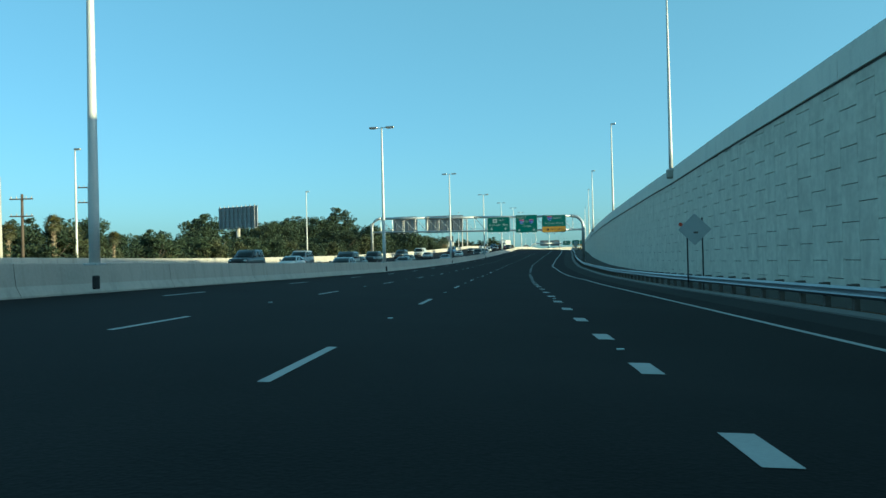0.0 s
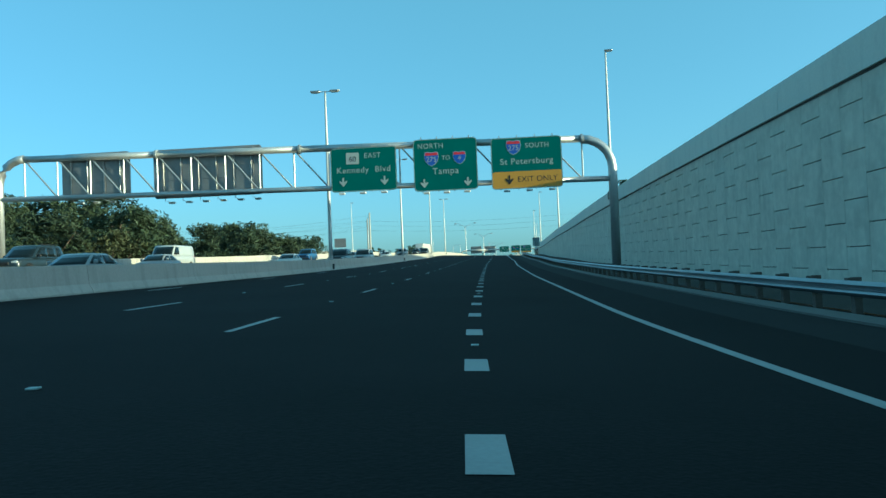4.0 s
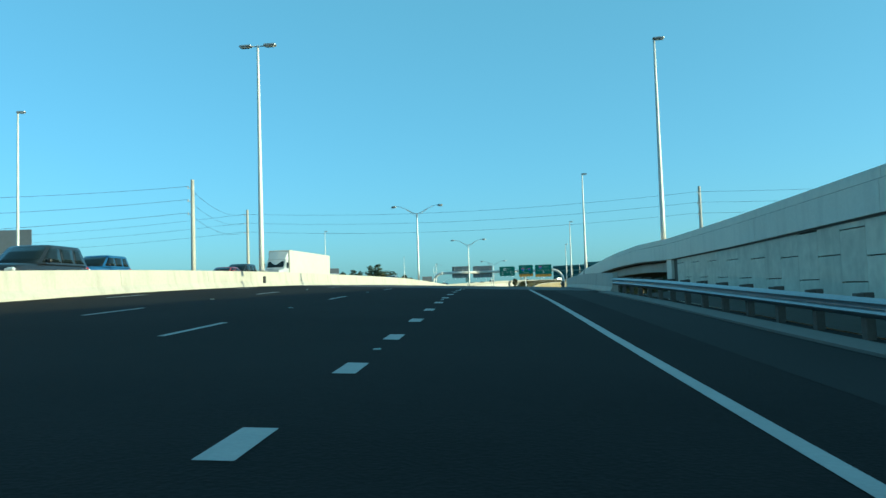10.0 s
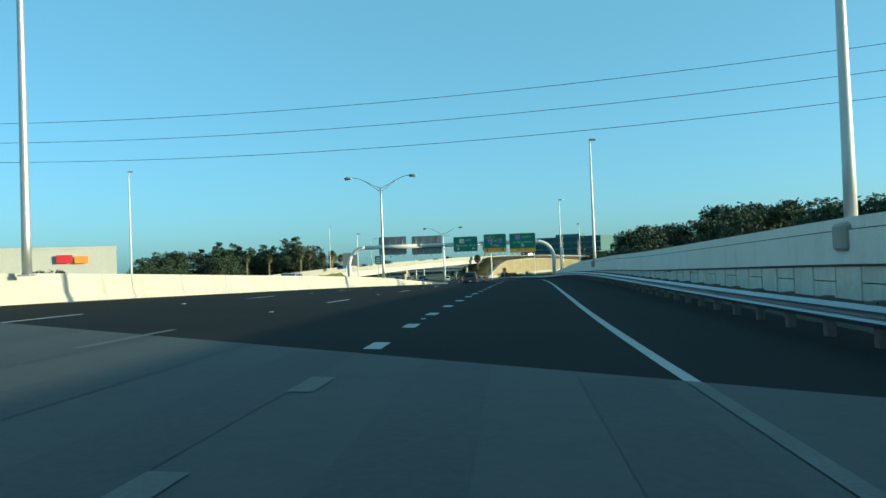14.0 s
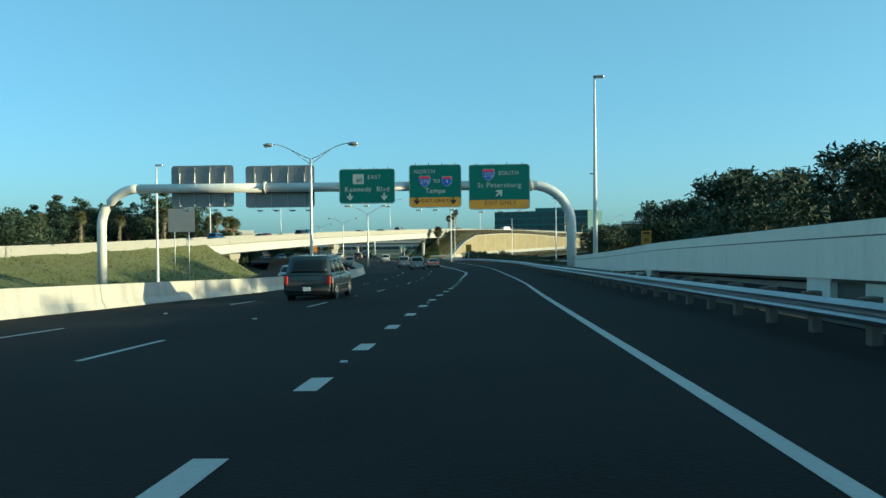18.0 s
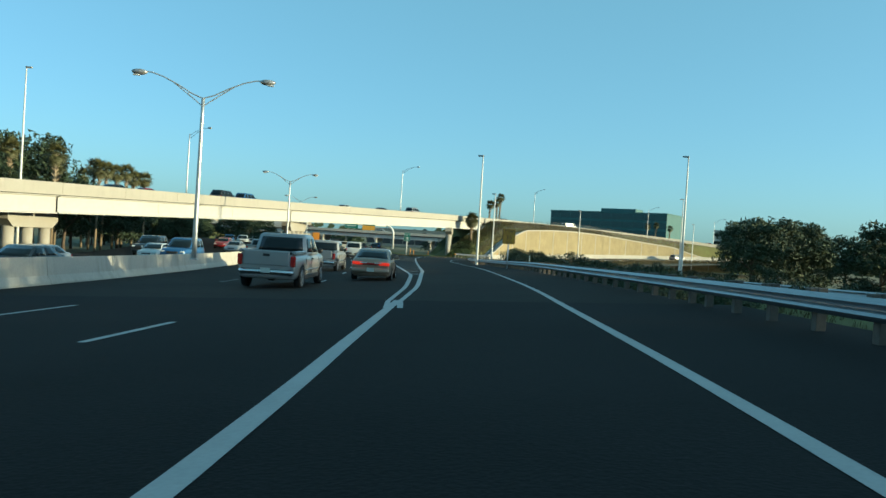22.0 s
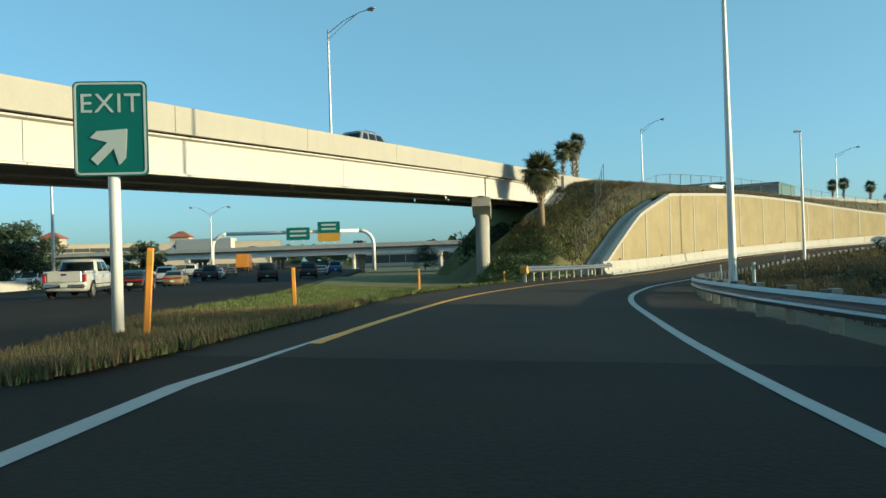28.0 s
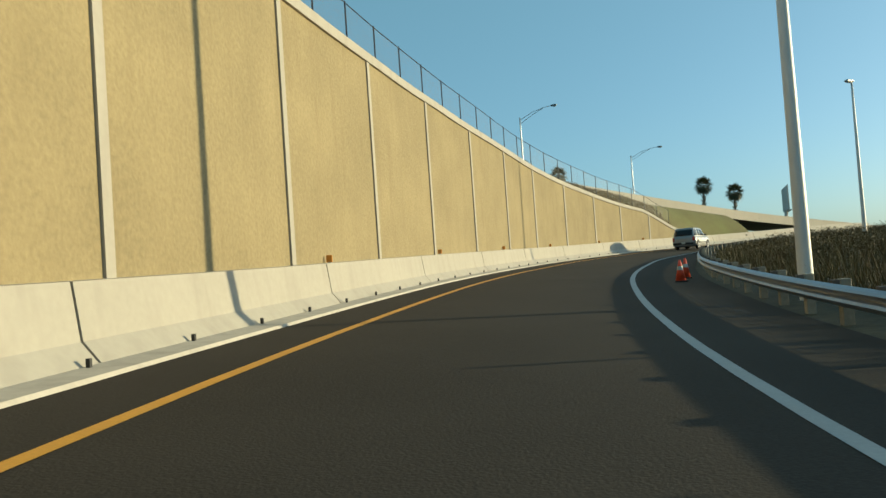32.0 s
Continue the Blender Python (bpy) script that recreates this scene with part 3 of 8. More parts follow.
def y_of(s):
    return float(np.interp(s, np.arange(EDGE.n), EDGE.p[:, 1])) / C


barrier_run("median_barrier", EDGE, S(-140), S(440), lambda s: median_off(y_of(s)), 9.0, JERSEY, M["concrete"], "sunlit cream concrete median barrier with stains and open joints")
barrier_run("median_barrier_2", EDGE, S(440), S(528), lambda s: through_left(y_of(s)), 6.0, JERSEY, M["concrete"], "cream concrete median barrier that bends to the left")
barrier_run("median_barrier_3", MAIN, SM(529), SM(700), -16.6, 12.0, JERSEY, M["concrete"], "cream concrete median barrier")
barrier_run("far_barrier", EDGE, S(-20), S(335), lambda s: median_off(y_of(s)) - 19.2, 12.0, JERSEY, M["concrete"], "cream concrete barrier beyond the oncoming lanes")

# ---------------------------------------------------------------- tall retaining wall of the ramp beside the road
WT_Y = [-140, -20, 23, 54, 100, 148, 187, 205, 230, 241, 251, 259, 269, 284, 302, 325, 339, 350, 365, 372, 382, 389, 397, 404, 408]
WT_Z = [11.5, 10.2, 9.1, 8.0, 7.1, 6.9, 6.55, 6.4, 5.8, 5.58, 5.5, 5.68, 5.66, 5.43, 5.25, 4.82, 4.7, 4.5, 4.2, 3.96, 3.6, 3.2, 2.8, 2.5, 2.3]
WALL_END = 405.0


def wall_top(y):
    return float(np.interp(y, WT_Y, WT_Z))


def wall_off(y):
    return float(np.interp(y, [250, 340], [8.0, 5.5]))


def wall_strip(name, y0, y1, lo, hi, off, thick, mat, parent, step=3.0):
    """An upright slab along the road between two heights that vary along it."""
    verts, faces = [], []
    n = max(1, round((y1 - y0) / step))
    for j in range(n + 1):
        y = y0 + (y1 - y0) * j / n
        o = off + wall_off(y) - WALL_OFF
        a, b = EDGE.at(S(y), o), EDGE.at(S(y), o + thick)
        v = a.y / C
        verts += [(a.x, a.y, lo(v)), (a.x, a.y, hi(v)), (b.x, b.y, hi(v)), (b.x, b.y, lo(v))]
    for j in range(n):
        for i in range(4):
            p, q = 4 * j + i, 4 * j + (i + 1) % 4
            faces.append((p, q, q + 4, p + 4))
    faces += [(3, 2, 1, 0), (4 * n, 4 * n + 1, 4 * n + 2, 4 * n + 3)]
    return mesh_object(name, verts, faces, mat, parent)


def wall_foot(y):
    return EDGE.at(S(y), wall_off(y)).z - 0.7


PAR = 1.2
ramp_wall = thing("wall_ramp", Matrix.Identity(4), "tall retaining wall of staggered concrete panels under a smooth parapet", "retaining wall", kind="structure")
for y0, y1 in ((-140, 251.5), (283, 368.5), (383, WALL_END)):
    wall_strip("wall_core", y0, y1, wall_foot, lambda y: wall_top(y) - PAR + 0.02, WALL_OFF + 0.10, 0.5, M["joint_and_shade"], ramp_wall)
y = -140.0
while y < WALL_END - 1:
    e = min(y + 7.9, WALL_END)
    wall_strip("parapet", y + 0.02, e, lambda q: wall_top(q) - PAR, lambda q: wall_top(q) - 0.335, WALL_OFF - 0.12, 0.5, M["wall_parapet"], ramp_wall)
    wall_strip("coping", y + 0.02, e, lambda q: wall_top(q) - 0.30, wall_top, WALL_OFF - 0.05, 0.36, M["wall_parapet"], ramp_wall)
    y = e
# recessed groove below the coping, its shade put into the dark colour
wall_strip("reveal", -140, WALL_END, lambda q: wall_top(q) - 0.335, lambda q: wall_top(q) - 0.30, WALL_OFF - 0.03, 0.3, M["joint_and_shade"], ramp_wall)
# dark strip in place of the shadow under the parapet's overhang
wall_strip("drip_edge", -140, WALL_END, lambda q: wall_top(q) - PAR - 0.07, lambda q: wall_top(q) - PAR, WALL_OFF - 0.03, 0.3, M["joint_and_shade"], ramp_wall)
for y0, y1, depth in ((251.5, 283, 1.3), (368.5, 383, 0.7)):
    wall_strip("girder", y0, y1, lambda q: wall_top(q) - PAR - depth * 0.55, lambda q: wall_top(q) - PAR - 0.02, WALL_OFF + 0.45, 0.4, M["concrete"], ramp_wall)
    wall_strip("far_face", y0, y1, lambda q: wall_foot(q) - 1, lambda q: wall_top(q) - PAR - 0.02, WALL_OFF + 9.0, 0.4, M["concrete"], ramp_wall)
for y in (251.7, 282.6, 368.3, 383.2):
    wall_strip("pier", y - 0.5, y + 0.5, lambda q: wall_foot(q) - 1, lambda q: wall_top(q) - PAR, WALL_OFF - 0.06, 0.9, M["wall_parapet"], ramp_wall)
rows = []
for y in np.arange(-140, WALL_END, 6.0):
    line = []
    for o in (0.3, 5.0, 9.6):
        p = EDGE.at(S(y), wall_off(y) + o)
        line.append((p.x, p.y, wall_top(p.y / C) - 1.05))
    rows.append(line)
tagged(grid("upper_ramp_road", rows, M["asphalt"], thick=0.3), "asphalt roadway of the ramp on top of the wall", "road", kind="structure")

# panels, staggered by half a panel from column to column
bm = bmesh.new()
add_box(bm, 0, 0, 0, 0.12, 1.492, 1.468, 0.006)
panel_mesh = bpy.data.meshes.new("panel")
bm.to_mesh(panel_mesh)
bm.free()
panel_mesh.materials.append(M["panel"])
rest_v, rest_f = [], []
count = 0
for y0, y1 in ((-120, 250.5), (284, 367), (384.5, 403)):
    q = S(y0) + 0.75
    col = 0
    while q < S(y1):
        y = y_of(q)
        m = EDGE.place(q, wall_off(y) + 0.06)
        top = wall_top(m.translation.y / C) - PAR
        z = wall_foot(y) + (0.75 if col % 2 else 0.0)
        while z - 0.75 < top:
            h0, h1 = max(z - 0.73, wall_foot(y)), min(z + 0.73, top - 0.01)
            if h1 - h0 > 0.12:
                sc = (h1 - h0) / 1.46
                mm = Matrix.Translation((m.translation.x, m.translation.y, (h0 + h1) / 2)) @ m.to_3x3().to_4x4() @ Matrix.Diagonal((1, 1, sc, 1))
                if 178 < y < 240 and count < 300:
                    piece("panel", panel_mesh, mm, ramp_wall)
                    count += 1
                else:
                    o = len(rest_v)
                    rest_v += [mm @ v.co for v in panel_mesh.vertices]
                    rest_f += [tuple(o + i for i in p.vertices) for p in panel_mesh.polygons]
            z += 1.5
        q += 1.5
        col += 1
tagged(mesh_object("panels", rest_v, rest_f, M["panel"], ramp_wall), kind="stuff")


# ---------------------------------------------------------------- guardrails
def guardrail(name, line, s0, s1, off, label, up=0.0, block=True, end=None, post_mat="post", side=1):
    g = thing(name, Matrix.Identity(4), label, "guardrail", kind="structure")
    o0 = off if callable(off) else (lambda q: off)
    W = [(0.0, 0.42), (-0.05, 0.46), (-0.08, 0.50), (-0.05, 0.545), (0.0, 0.575), (0.0, 0.595), (-0.05, 0.625), (-0.08, 0.67), (-0.05, 0.71), (0.0, 0.75), (0.012, 0.75), (-0.035, 0.71), (-0.065, 0.67), (-0.035, 0.63), (0.012, 0.60), (0.012, 0.57), (-0.035, 0.54), (-0.065, 0.50), (-0.035, 0.46), (0.012, 0.42)]
    W = [(side * a, b) for a, b in W]
    s = s0
    while s < s1 - 0.5:
        e = min(s + 7.62, s1)
        fr = []
        for j in range(5):
            q = s + (e - s) * j / 4
            fr += line.frames(q, q, 1.0, o0(q), up)[:1]
        sweep("rail", fr, W, M["rail"], g)
        s = e
    s = s0 + 0.5
    bmp = bmesh.new()
    add_box(bmp, 0.21 * side, 0, 0.19, 0.16, 0.19, 1.24, 0.01)
    pm = bpy.data.meshes.new("post")
    bmp.to_mesh(pm)
    bmp.free()
    pm.materials.append(M[post_mat])
    bmp = bmesh.new()
    add_box(bmp, 0.065 * side, 0, 0.62, 0.12, 0.17, 0.36, 0.01)
    bk = bpy.data.meshes.new("block")
    bmp.to_mesh(bk)
    bmp.free()
    bk.materials.append(M["post"])
    while s < s1:
        m = line.place(s, o0(s), up)
        piece("post", pm, m, g)
        if block:
            piece("block", bk, m, g)
        s += 1.905
    return g


guardrail("guardrail", EDGE, S(-60), S(247), 3.9, "grey steel guardrail on dark posts before a wall", up=-0.03)
guardrail("guardrail_2", EDGE, S(291.5), S(440), 3.25, "grey steel guardrail on dark posts before a low wall", up=-0.1)
guardrail("guardrail_3", EDGE, S(440), S(527), lambda s: float(np.interp(s, [S(440), S(527)], [3.25, 2.6])), "grey steel guardrail beside the exit lane", up=-0.1)
guardrail("guardrail_4", EDGE, S(527), EDGE.n - 60, lambda s: float(np.interp(s, [S(527), S(535), S(600)], [2.6, 2.0, 2.6])), "grey steel guardrail round the inside of the bend", up=-0.12, post_mat="grey_post")
# bridge parapet on the right
BRIDGE = [(0.0, 0.0), (0.0, 0.08), (0.12, 0.30), (0.18, 1.0), (0.40, 1.0), (0.40, 0.0)]
barrier_run("bridge_parapet", EDGE, S(246.5), S(292.3), 3.7, 8.6, BRIDGE, M["concrete"], "mould-streaked concrete bridge parapet", gap=0.04)
sweep("kerb", EDGE.frames(S(-140), S(246), 3.0, 3.0), [(0, -0.05), (0, 0.05), (0.35, 0.10), (0.5, 0.10), (0.5, -0.05)], M["kerb"], road)
# strip between the kerb and the wall
for a, b in ((-140, 247), (297, 420)):
    rows = [[EDGE.at(S(y), 4.39, 0.02), EDGE.at(S(y), 4.9, 0.04), EDGE.at(S(y), wall_off(y) + 0.3, 0.42)] for y in np.arange(a, b, 4.0)]
    tagged(grid("verge", rows, M["soil"]), "dark weedy soil strip at the foot of the wall", "verge", kind="structure")


# ---------------------------------------------------------------- light poles
def shaft(h, r0, r1, n=8):
    return tube([(0, 0, h * i / n) for i in range(n + 1)], [r0 + (r1 - r0) * i / n for i in range(n + 1)], 12)


def double_head_pole(m, h, label="tall white tapered light pole with two flat lamp heads"):
    t = thing("light_pole", m, label, "street lamp", "light poles along the highway")
    part("shaft", shaft(h, 0.16, 0.07), M["pole"], t, smooth=True)
    part("base_plate", box(0, 0, 0.03, 0.45, 0.45, 0.06, 0.01), M["steel"], t)
    part("junction_box", box(0.26, -0.3, -0.5, 0.12, 0.22, 0.4, 0.02), M["car_black"], t)
    part("arm", tube([(-0.8, 0, h - 0.05), (0.8, 0, h - 0.05)], 0.035, 8), M["pole"], t)
    for sx in (-1, 1):
        hd = part("lamp_head", box(sx * 0.75, 0, h - 0.02, 0.75, 0.32, 0.16, 0.05), M["lamp_head"], t)
        part("lens", box(sx * 0.75, 0, h - 0.115, 0.5, 0.24, 0.03, 0.008), M["lens"], hd)
    return t


def single_head_pole(m, h, label="tall white tapered light pole with one flat lamp head"):
    t = thing("light_pole", m, label, "street lamp", "light poles along the highway")
    part("shaft", shaft(h, 0.17, 0.07), M["pole"], t, smooth=True)
    part("base_plate", box(0, 0, 0.03, 0.45, 0.45, 0.06, 0.01), M["steel"], t)
    hd = part("lamp_head", box(0.28, 0, h, 0.75, 0.32, 0.16, 0.05), M["lamp_head"], t)
    part("lens", box(0.33, 0, h - 0.095, 0.5, 0.24, 0.03, 0.008), M["lens"], hd)
    return t


def twin_arm_pole(m, h, label="grey pole with two long truss arms and cobra lamp heads"):
    t = thing("light_pole", m, label, "street lamp", "twin-arm poles on the median")
    part("shaft", shaft(h, 0.14, 0.09), M["steel"], t, smooth=True)
    part("base_plate", box(0, 0, 0.03, 0.4, 0.4, 0.06, 0.01), M["steel"], t)
    for sx in (-1, 1):
        up = [(sx * 0.05, 0, h - 0.02), (sx * 0.55, 0, h + 0.16), (sx * 1.3, 0, h + 0.58), (sx * 2.1, 0, h + 0.95), (sx * 2.7, 0, h + 1.12), (sx * 3.1, 0, h + 1.14)]
        part("arm", tube(up, 0.035, 8), M["steel"], t)
        part("arm_strut", tube([(sx * 0.05, 0, h - 0.42), (sx * 0.8, 0, h + 0.14), (sx * 1.55, 0, h + 0.68)], 0.028, 6), M["steel"], t)
        part("arm_brace", tube([(sx * 0.75, 0, h + 0.27), (sx * 0.75, 0, h + 0.10)], 0.02, 6), M["steel"], t)
        bm = bmesh.new()
        bmesh.ops.create_uvsphere(bm, u_segments=12, v_segments=6, radius=0.5)
        for v in bm.verts:
            v.co = Vector((sx * 3.3 + v.co.x * 0.85, v.co.y * 0.36, h + 1.1 + v.co.z * (0.28 if v.co.z > 0 else 0.36)))
        hd = part("lamp_head", bm, M["lamp_head"], t, smooth=True)
        part("lens", box(sx * 3.45, 0, h + 1.1 - 0.18, 0.35, 0.2, 0.05, 0.02), M["lens"], hd)
    return t


def arm_pole(m, h, arm=3.2, label="grey steel light pole with one long bracket arm"):
    t = thing("light_pole", m, label, "street lamp", "bracket-arm poles on the flyover")
    part("shaft", shaft(h, 0.11, 0.07), M["steel"], t, smooth=True)
    part("arm", tube([(0, 0, h - 0.3), (arm * 0.4, 0, h + 0.35), (arm * 0.8, 0, h + 0.66), (arm, 0, h + 0.7)], 0.032, 8), M["steel"], t)
    part("arm_strut", tube([(0, 0, h - 0.75), (arm * 0.45, 0, h + 0.15), (arm * 0.75, 0, h + 0.6)], 0.025, 6), M["steel"], t)
    bm = bmesh.new()
    bmesh.ops.create_uvsphere(bm, u_segments=12, v_segments=6, radius=0.5)
    for v in bm.verts:
        v.co = Vector((arm + 0.3 + v.co.x * 0.8, v.co.y * 0.34, h + 0.7 + v.co.z * 0.26))
    hd = part("lamp_head", bm, M["lamp_head"], t, smooth=True)
    part("lens", box(arm + 0.4, 0, h + 0.56, 0.33, 0.2, 0.05, 0.02), M["lens"], hd)
    return t


def on_barrier(x, y, top, maker, turn=-8):
    """A pole at a place in plan, its foot on the top of the median barrier."""
    z = road_z(x, y) + 0.9
    return maker(Matrix.Translation((x, y * C, z)) @ pose(0, 0, 0, 0, 0, turn), top - z)


for x, y, top in ((-3.7, 17.6, 14.6), (-1.2, 55.5, 12.6), (2.1, 98.7, 13.9), (7.0, 136.8, 14.2), (11.5, 177.0, 15.6), (16.3, 216.5, 17.0), (20.6, 252.8, 17.9)):
    on_barrier(x, y, top, double_head_pole)
for x, y, top in ((29.85, 305.3, 14.0), (40.5, 351, 12.6), (51.9, 404.5, 10.3)):
    on_barrier(x, y, top - 0.1, twin_arm_pole, -10)
for x, y, top, base in ((57.36, 458.8, 8.4, -0.3), (52.5, 512.6, 8.3, -0.6), (44, 575, 8.6, -0.6), (36, 640, 8.8, -0.6)):
    twin_arm_pole(Matrix.Translation((x, y * C, base)) @ pose(0, 0, 0, 0, 0, 4), top - base - 0.1)
# single poles on the wall's parapet
for x, y, top in ((23.2, 53.5, 22.5), (26.9, 98.4, 20.7), (31.44, 146.1, 19.7), (39.6, 205.6, 21.4), (45.85, 256.3, 19.2), (52.4, 301.3, 18.2), (62.2, 350.8, 16.8), (72.0, 398.0, 15.2)):
    z = wall_top(y) - 0.15
    t = single_head_pole(Matrix.Translation((x, y * C, z)) @ pose(0, 0, 0, 0, 0, -12), top - z)
    part("pedestal", box(0, 0, -0.35, 0.75, 0.75, 0.72, 0.08), M["parapet"], t)
for x, y, top, base in ((91.7, 450, 13.8, -3.2), (77.2, 501, 11.9, -3.0), (101, 498.5, 13.1, -3.2), (121.7, 547, 12.3, -4.2), (85.1, 546.2, 10.9, -4.0), (112.7, 587.4, 11.3, -4.3), (150.3, 605.1, 10.45, -4.2)):
    single_head_pole(Matrix.Translation((x, y * C, base)) @ pose(0, 0, 0, 0, 0, 180 if x > 105 else 150), top - base)
for x, y, top, base in ((-27.8, 125.1, 14.6, -2.8), (-4.8, 271.5, 19.7, -3.6), (7.1, 374.5, 18.5, -2.7), (35.5, 421.5, 11.6, -2.4), (23.7, 501, 18.5, -3.0), (-36, 66, 13.5, -2.6)):
    single_head_pole(Matrix.Translation((x, y * C, base)), top - base)

# ---------------------------------------------------------------- flyover
FLY = [(0, 330), (9, 372), (18.5, 425), (24.5, 455), (28.7, 475.7), (33.5, 491), (41, 510), (50.1, 530.9), (59.8, 547.4), (69.5, 562), (79.3, 576.5), (90.1, 593), (101, 604), (115, 614), (135, 624), (158, 631.5), (190, 638), (240, 643)]
FLY_TOP_Y = [330, 400, 440, 475, 491, 530, 577, 593, 604, 614, 624, 631.5, 638, 643]
FLY_TOP_Z = [4.2, 3.3, 3.6, 4.4, 4.95, 6.15, 7.65, 8.0, 8.1, 8.0, 7.5, 6.5, 4.5, 1.5]
FLYL = Line(FLY, FLY_TOP_Y, FLY_TOP_Z, [0, 1000], [0, 0], n=8)


def SF(y):
    return FLYL.s_at(y * C)


flyover = thing("flyover", Matrix.Identity(4), "long sunlit flyover bridge with cream parapets and white girders", "bridge", kind="structure")
s = 0.0
while s < FLYL.n - 3:
    e = min(s + 9.5, FLYL.n - 2)
    fr = FLYL.frames(s + 0.03, e, 2.5)
    sweep("parapet", fr, [(0, -1.25), (0.0, -0.02), (-0.05, 0), (-0.25, 0), (-0.32, -0.8), (-0.32, -1.25)], M["parapet"], flyover)
    sweep("parapet", fr, [(-7.9, -1.25), (-7.9, 0), (-8.1, 0), (-8.2, -1.25)], M["parapet"], flyover)
    s = e
sweep("deck", FLYL.frames(0, FLYL.n - 2, 3.0), [(-0.15, -1.24), (-8.0, -1.24), (-8.0, -1.0), (-0.3, -1.0)], M["bridge_deck"], flyover)
fly_cuts = [SF(473), SF(491), SF(530.5), SF(577), SF(590.5)]
for a, b in zip(fly_cuts, fly_cuts[1:]):
    n = 3
    for i in range(n):
        q0, q1 = a + (b - a) * i / n, a + (b - a) * (i + 1) / n
        for off in (-0.55, -4.0, -7.5):
            sweep("girder", FLYL.frames(q0 + (0.12 if i == 0 else 0.015), q1 - (0.12 if i == n - 1 else 0.015), 3.0, off),
                  [(0.28, -1.32), (0.28, -1.40), (0.02, -1.46), (0.02, -3.0), (0.25, -3.06), (0.25, -3.15), (-0.25, -3.15), (-0.25, -3.06), (-0.02, -3.0), (-0.02, -1.46), (-0.28, -1.40), (-0.28, -1.32)], M["white_wall"], flyover)


def fly_pier(y, half, base, turn=84, centre=None):
    s = SF(y)
    p = FLYL.at(s, -4.0, -3.2)
    m = Matrix.Translation((*(centre or (p.x, p.y)), p.z)) @ pose(0, 0, 0, 0, 0, turn)
    t = thing("bridge_pier", m, "cream concrete pier with a tapered cap on round columns", "bridge pier", "piers under the flyover", kind="structure")
    bm = bmesh.new()
    prof = [(-half, 0), (half, 0), (half, -0.75), (half - 0.9, -1.5), (-half + 0.9, -1.5), (-half, -0.75)]
    fa = [bm.verts.new((x, -0.75, z)) for x, z in prof]
    fb = [bm.verts.new((x, 0.75, z)) for x, z in prof]
    bm.faces.new(fa)
    bm.faces.new(fb[::-1])
    for i in range(6):
        bm.faces.new((fa[i], fb[i], fb[(i + 1) % 6], fa[(i + 1) % 6]))
    bmesh.ops.recalc_face_normals(bm, faces=bm.faces)
    part("cap", bm, M["parapet"], t)
    for x in np.linspace(-half + 1.2, half - 1.2, 3 if half < 5 else 4):
        part("column", tube([(x, 0, base - m.translation.z), (x, 0, -1.45)], 0.58, 20), M["parapet"], t, smooth=True)
    for x in (-4, 0, 4):
        part("bearing", box(x, 0, 0.03, 0.5, 0.5, 0.12), M["joint_and_shade"], t)
    return t


fly_pier(491, 4.3, -2.9)
fly_pier(532, 5.5, -2.9, centre=(49.5, 621.5))
fly_pier(577.5, 4.2, -3.9, centre=(79.0, 671.6))

# lamps along the far side of the flyover
for x, y, top in ((37.1, 517.6, 14.9), (67.1, 570.2, 17.2), (106.5, 616.5, 18.0), (149, 637, 16.4), (176, 646, 14.5)):
    m = Matrix.Translation((x, y * C, FLYL.at(SF(y if y < 600 else y - 8)).z - 0.3)) @ pose(0, 0, 0, 0, 0, -35 if y < 600 else -60)
    arm_pole(m, top - m.translation.z - 0.5, 3.8)

# ---------------------------------------------------------------- tan retaining wall along the exit ramp
tan = thing("wall_exit", Matrix.Identity(4), "sunlit tan textured retaining wall with white cap and pilasters", "retaining wall", kind="structure")
SW0 = S(571)
TW_D = [0, 1.5, 11, 19, 26, 33, 40, 48, 55, 61, 66, 72, 78, 84, 90, 97, 105, 140]
TW_Z = [-1.6, -1.1, 3.2, 5.45, 5.8, 6.1, 6.25, 6.15, 5.95, 5.6, 5.2, 4.75, 4.35, 3.95, 2.4, 1.05, 0.1, 0.0]


def tan_top(d):
    return float(np.interp(d, TW_D, TW_Z))


WOFF = -7.75


def tan_slab(name, d0, d1, lo, hi, off, thick, mat, step=1.5):
    verts, faces = [], []
    n = max(1, round((d1 - d0) / step))
    for j in range(n + 1):
        d = d0 + (d1 - d0) * j / n
        a, b = EDGE.at(SW0 + d, off), EDGE.at(SW0 + d, off - thick)
        verts += [(a.x, a.y, lo(d)), (a.x, a.y, hi(d)), (b.x, b.y, hi(d)), (b.x, b.y, lo(d))]
    for j in range(n):
        for i in range(4):
            p, q = 4 * j + i, 4 * j + (i + 1) % 4
            faces.append((p, p + 4, q + 4, q))
    faces += [(0, 1, 2, 3), (4 * n + 3, 4 * n + 2, 4 * n + 1, 4 * n)]
    return mesh_object(name, verts, faces, mat, tan)


d = 0.0
while d < 105:
    e = 5.7 if d == 0 else min(d + 6.6, 106)
    tan_slab("wall_panel", d + 0.01, e - 0.01, lambda q: -3.4, lambda q: tan_top(q) - 0.28, WOFF, 0.4, M["tan_wall"])
    tan_slab("cap", d, e, lambda q: tan_top(q) - 0.30, tan_top, WOFF + 0.08, 0.55, M["white_trim"])
    if d > 0:
        tan_slab("pilaster", d - 0.11, d + 0.11, lambda q: -3.0, lambda q: tan_top(q) - 0.29, WOFF + 0.05, 0.2, M["white_trim"])
    d = e
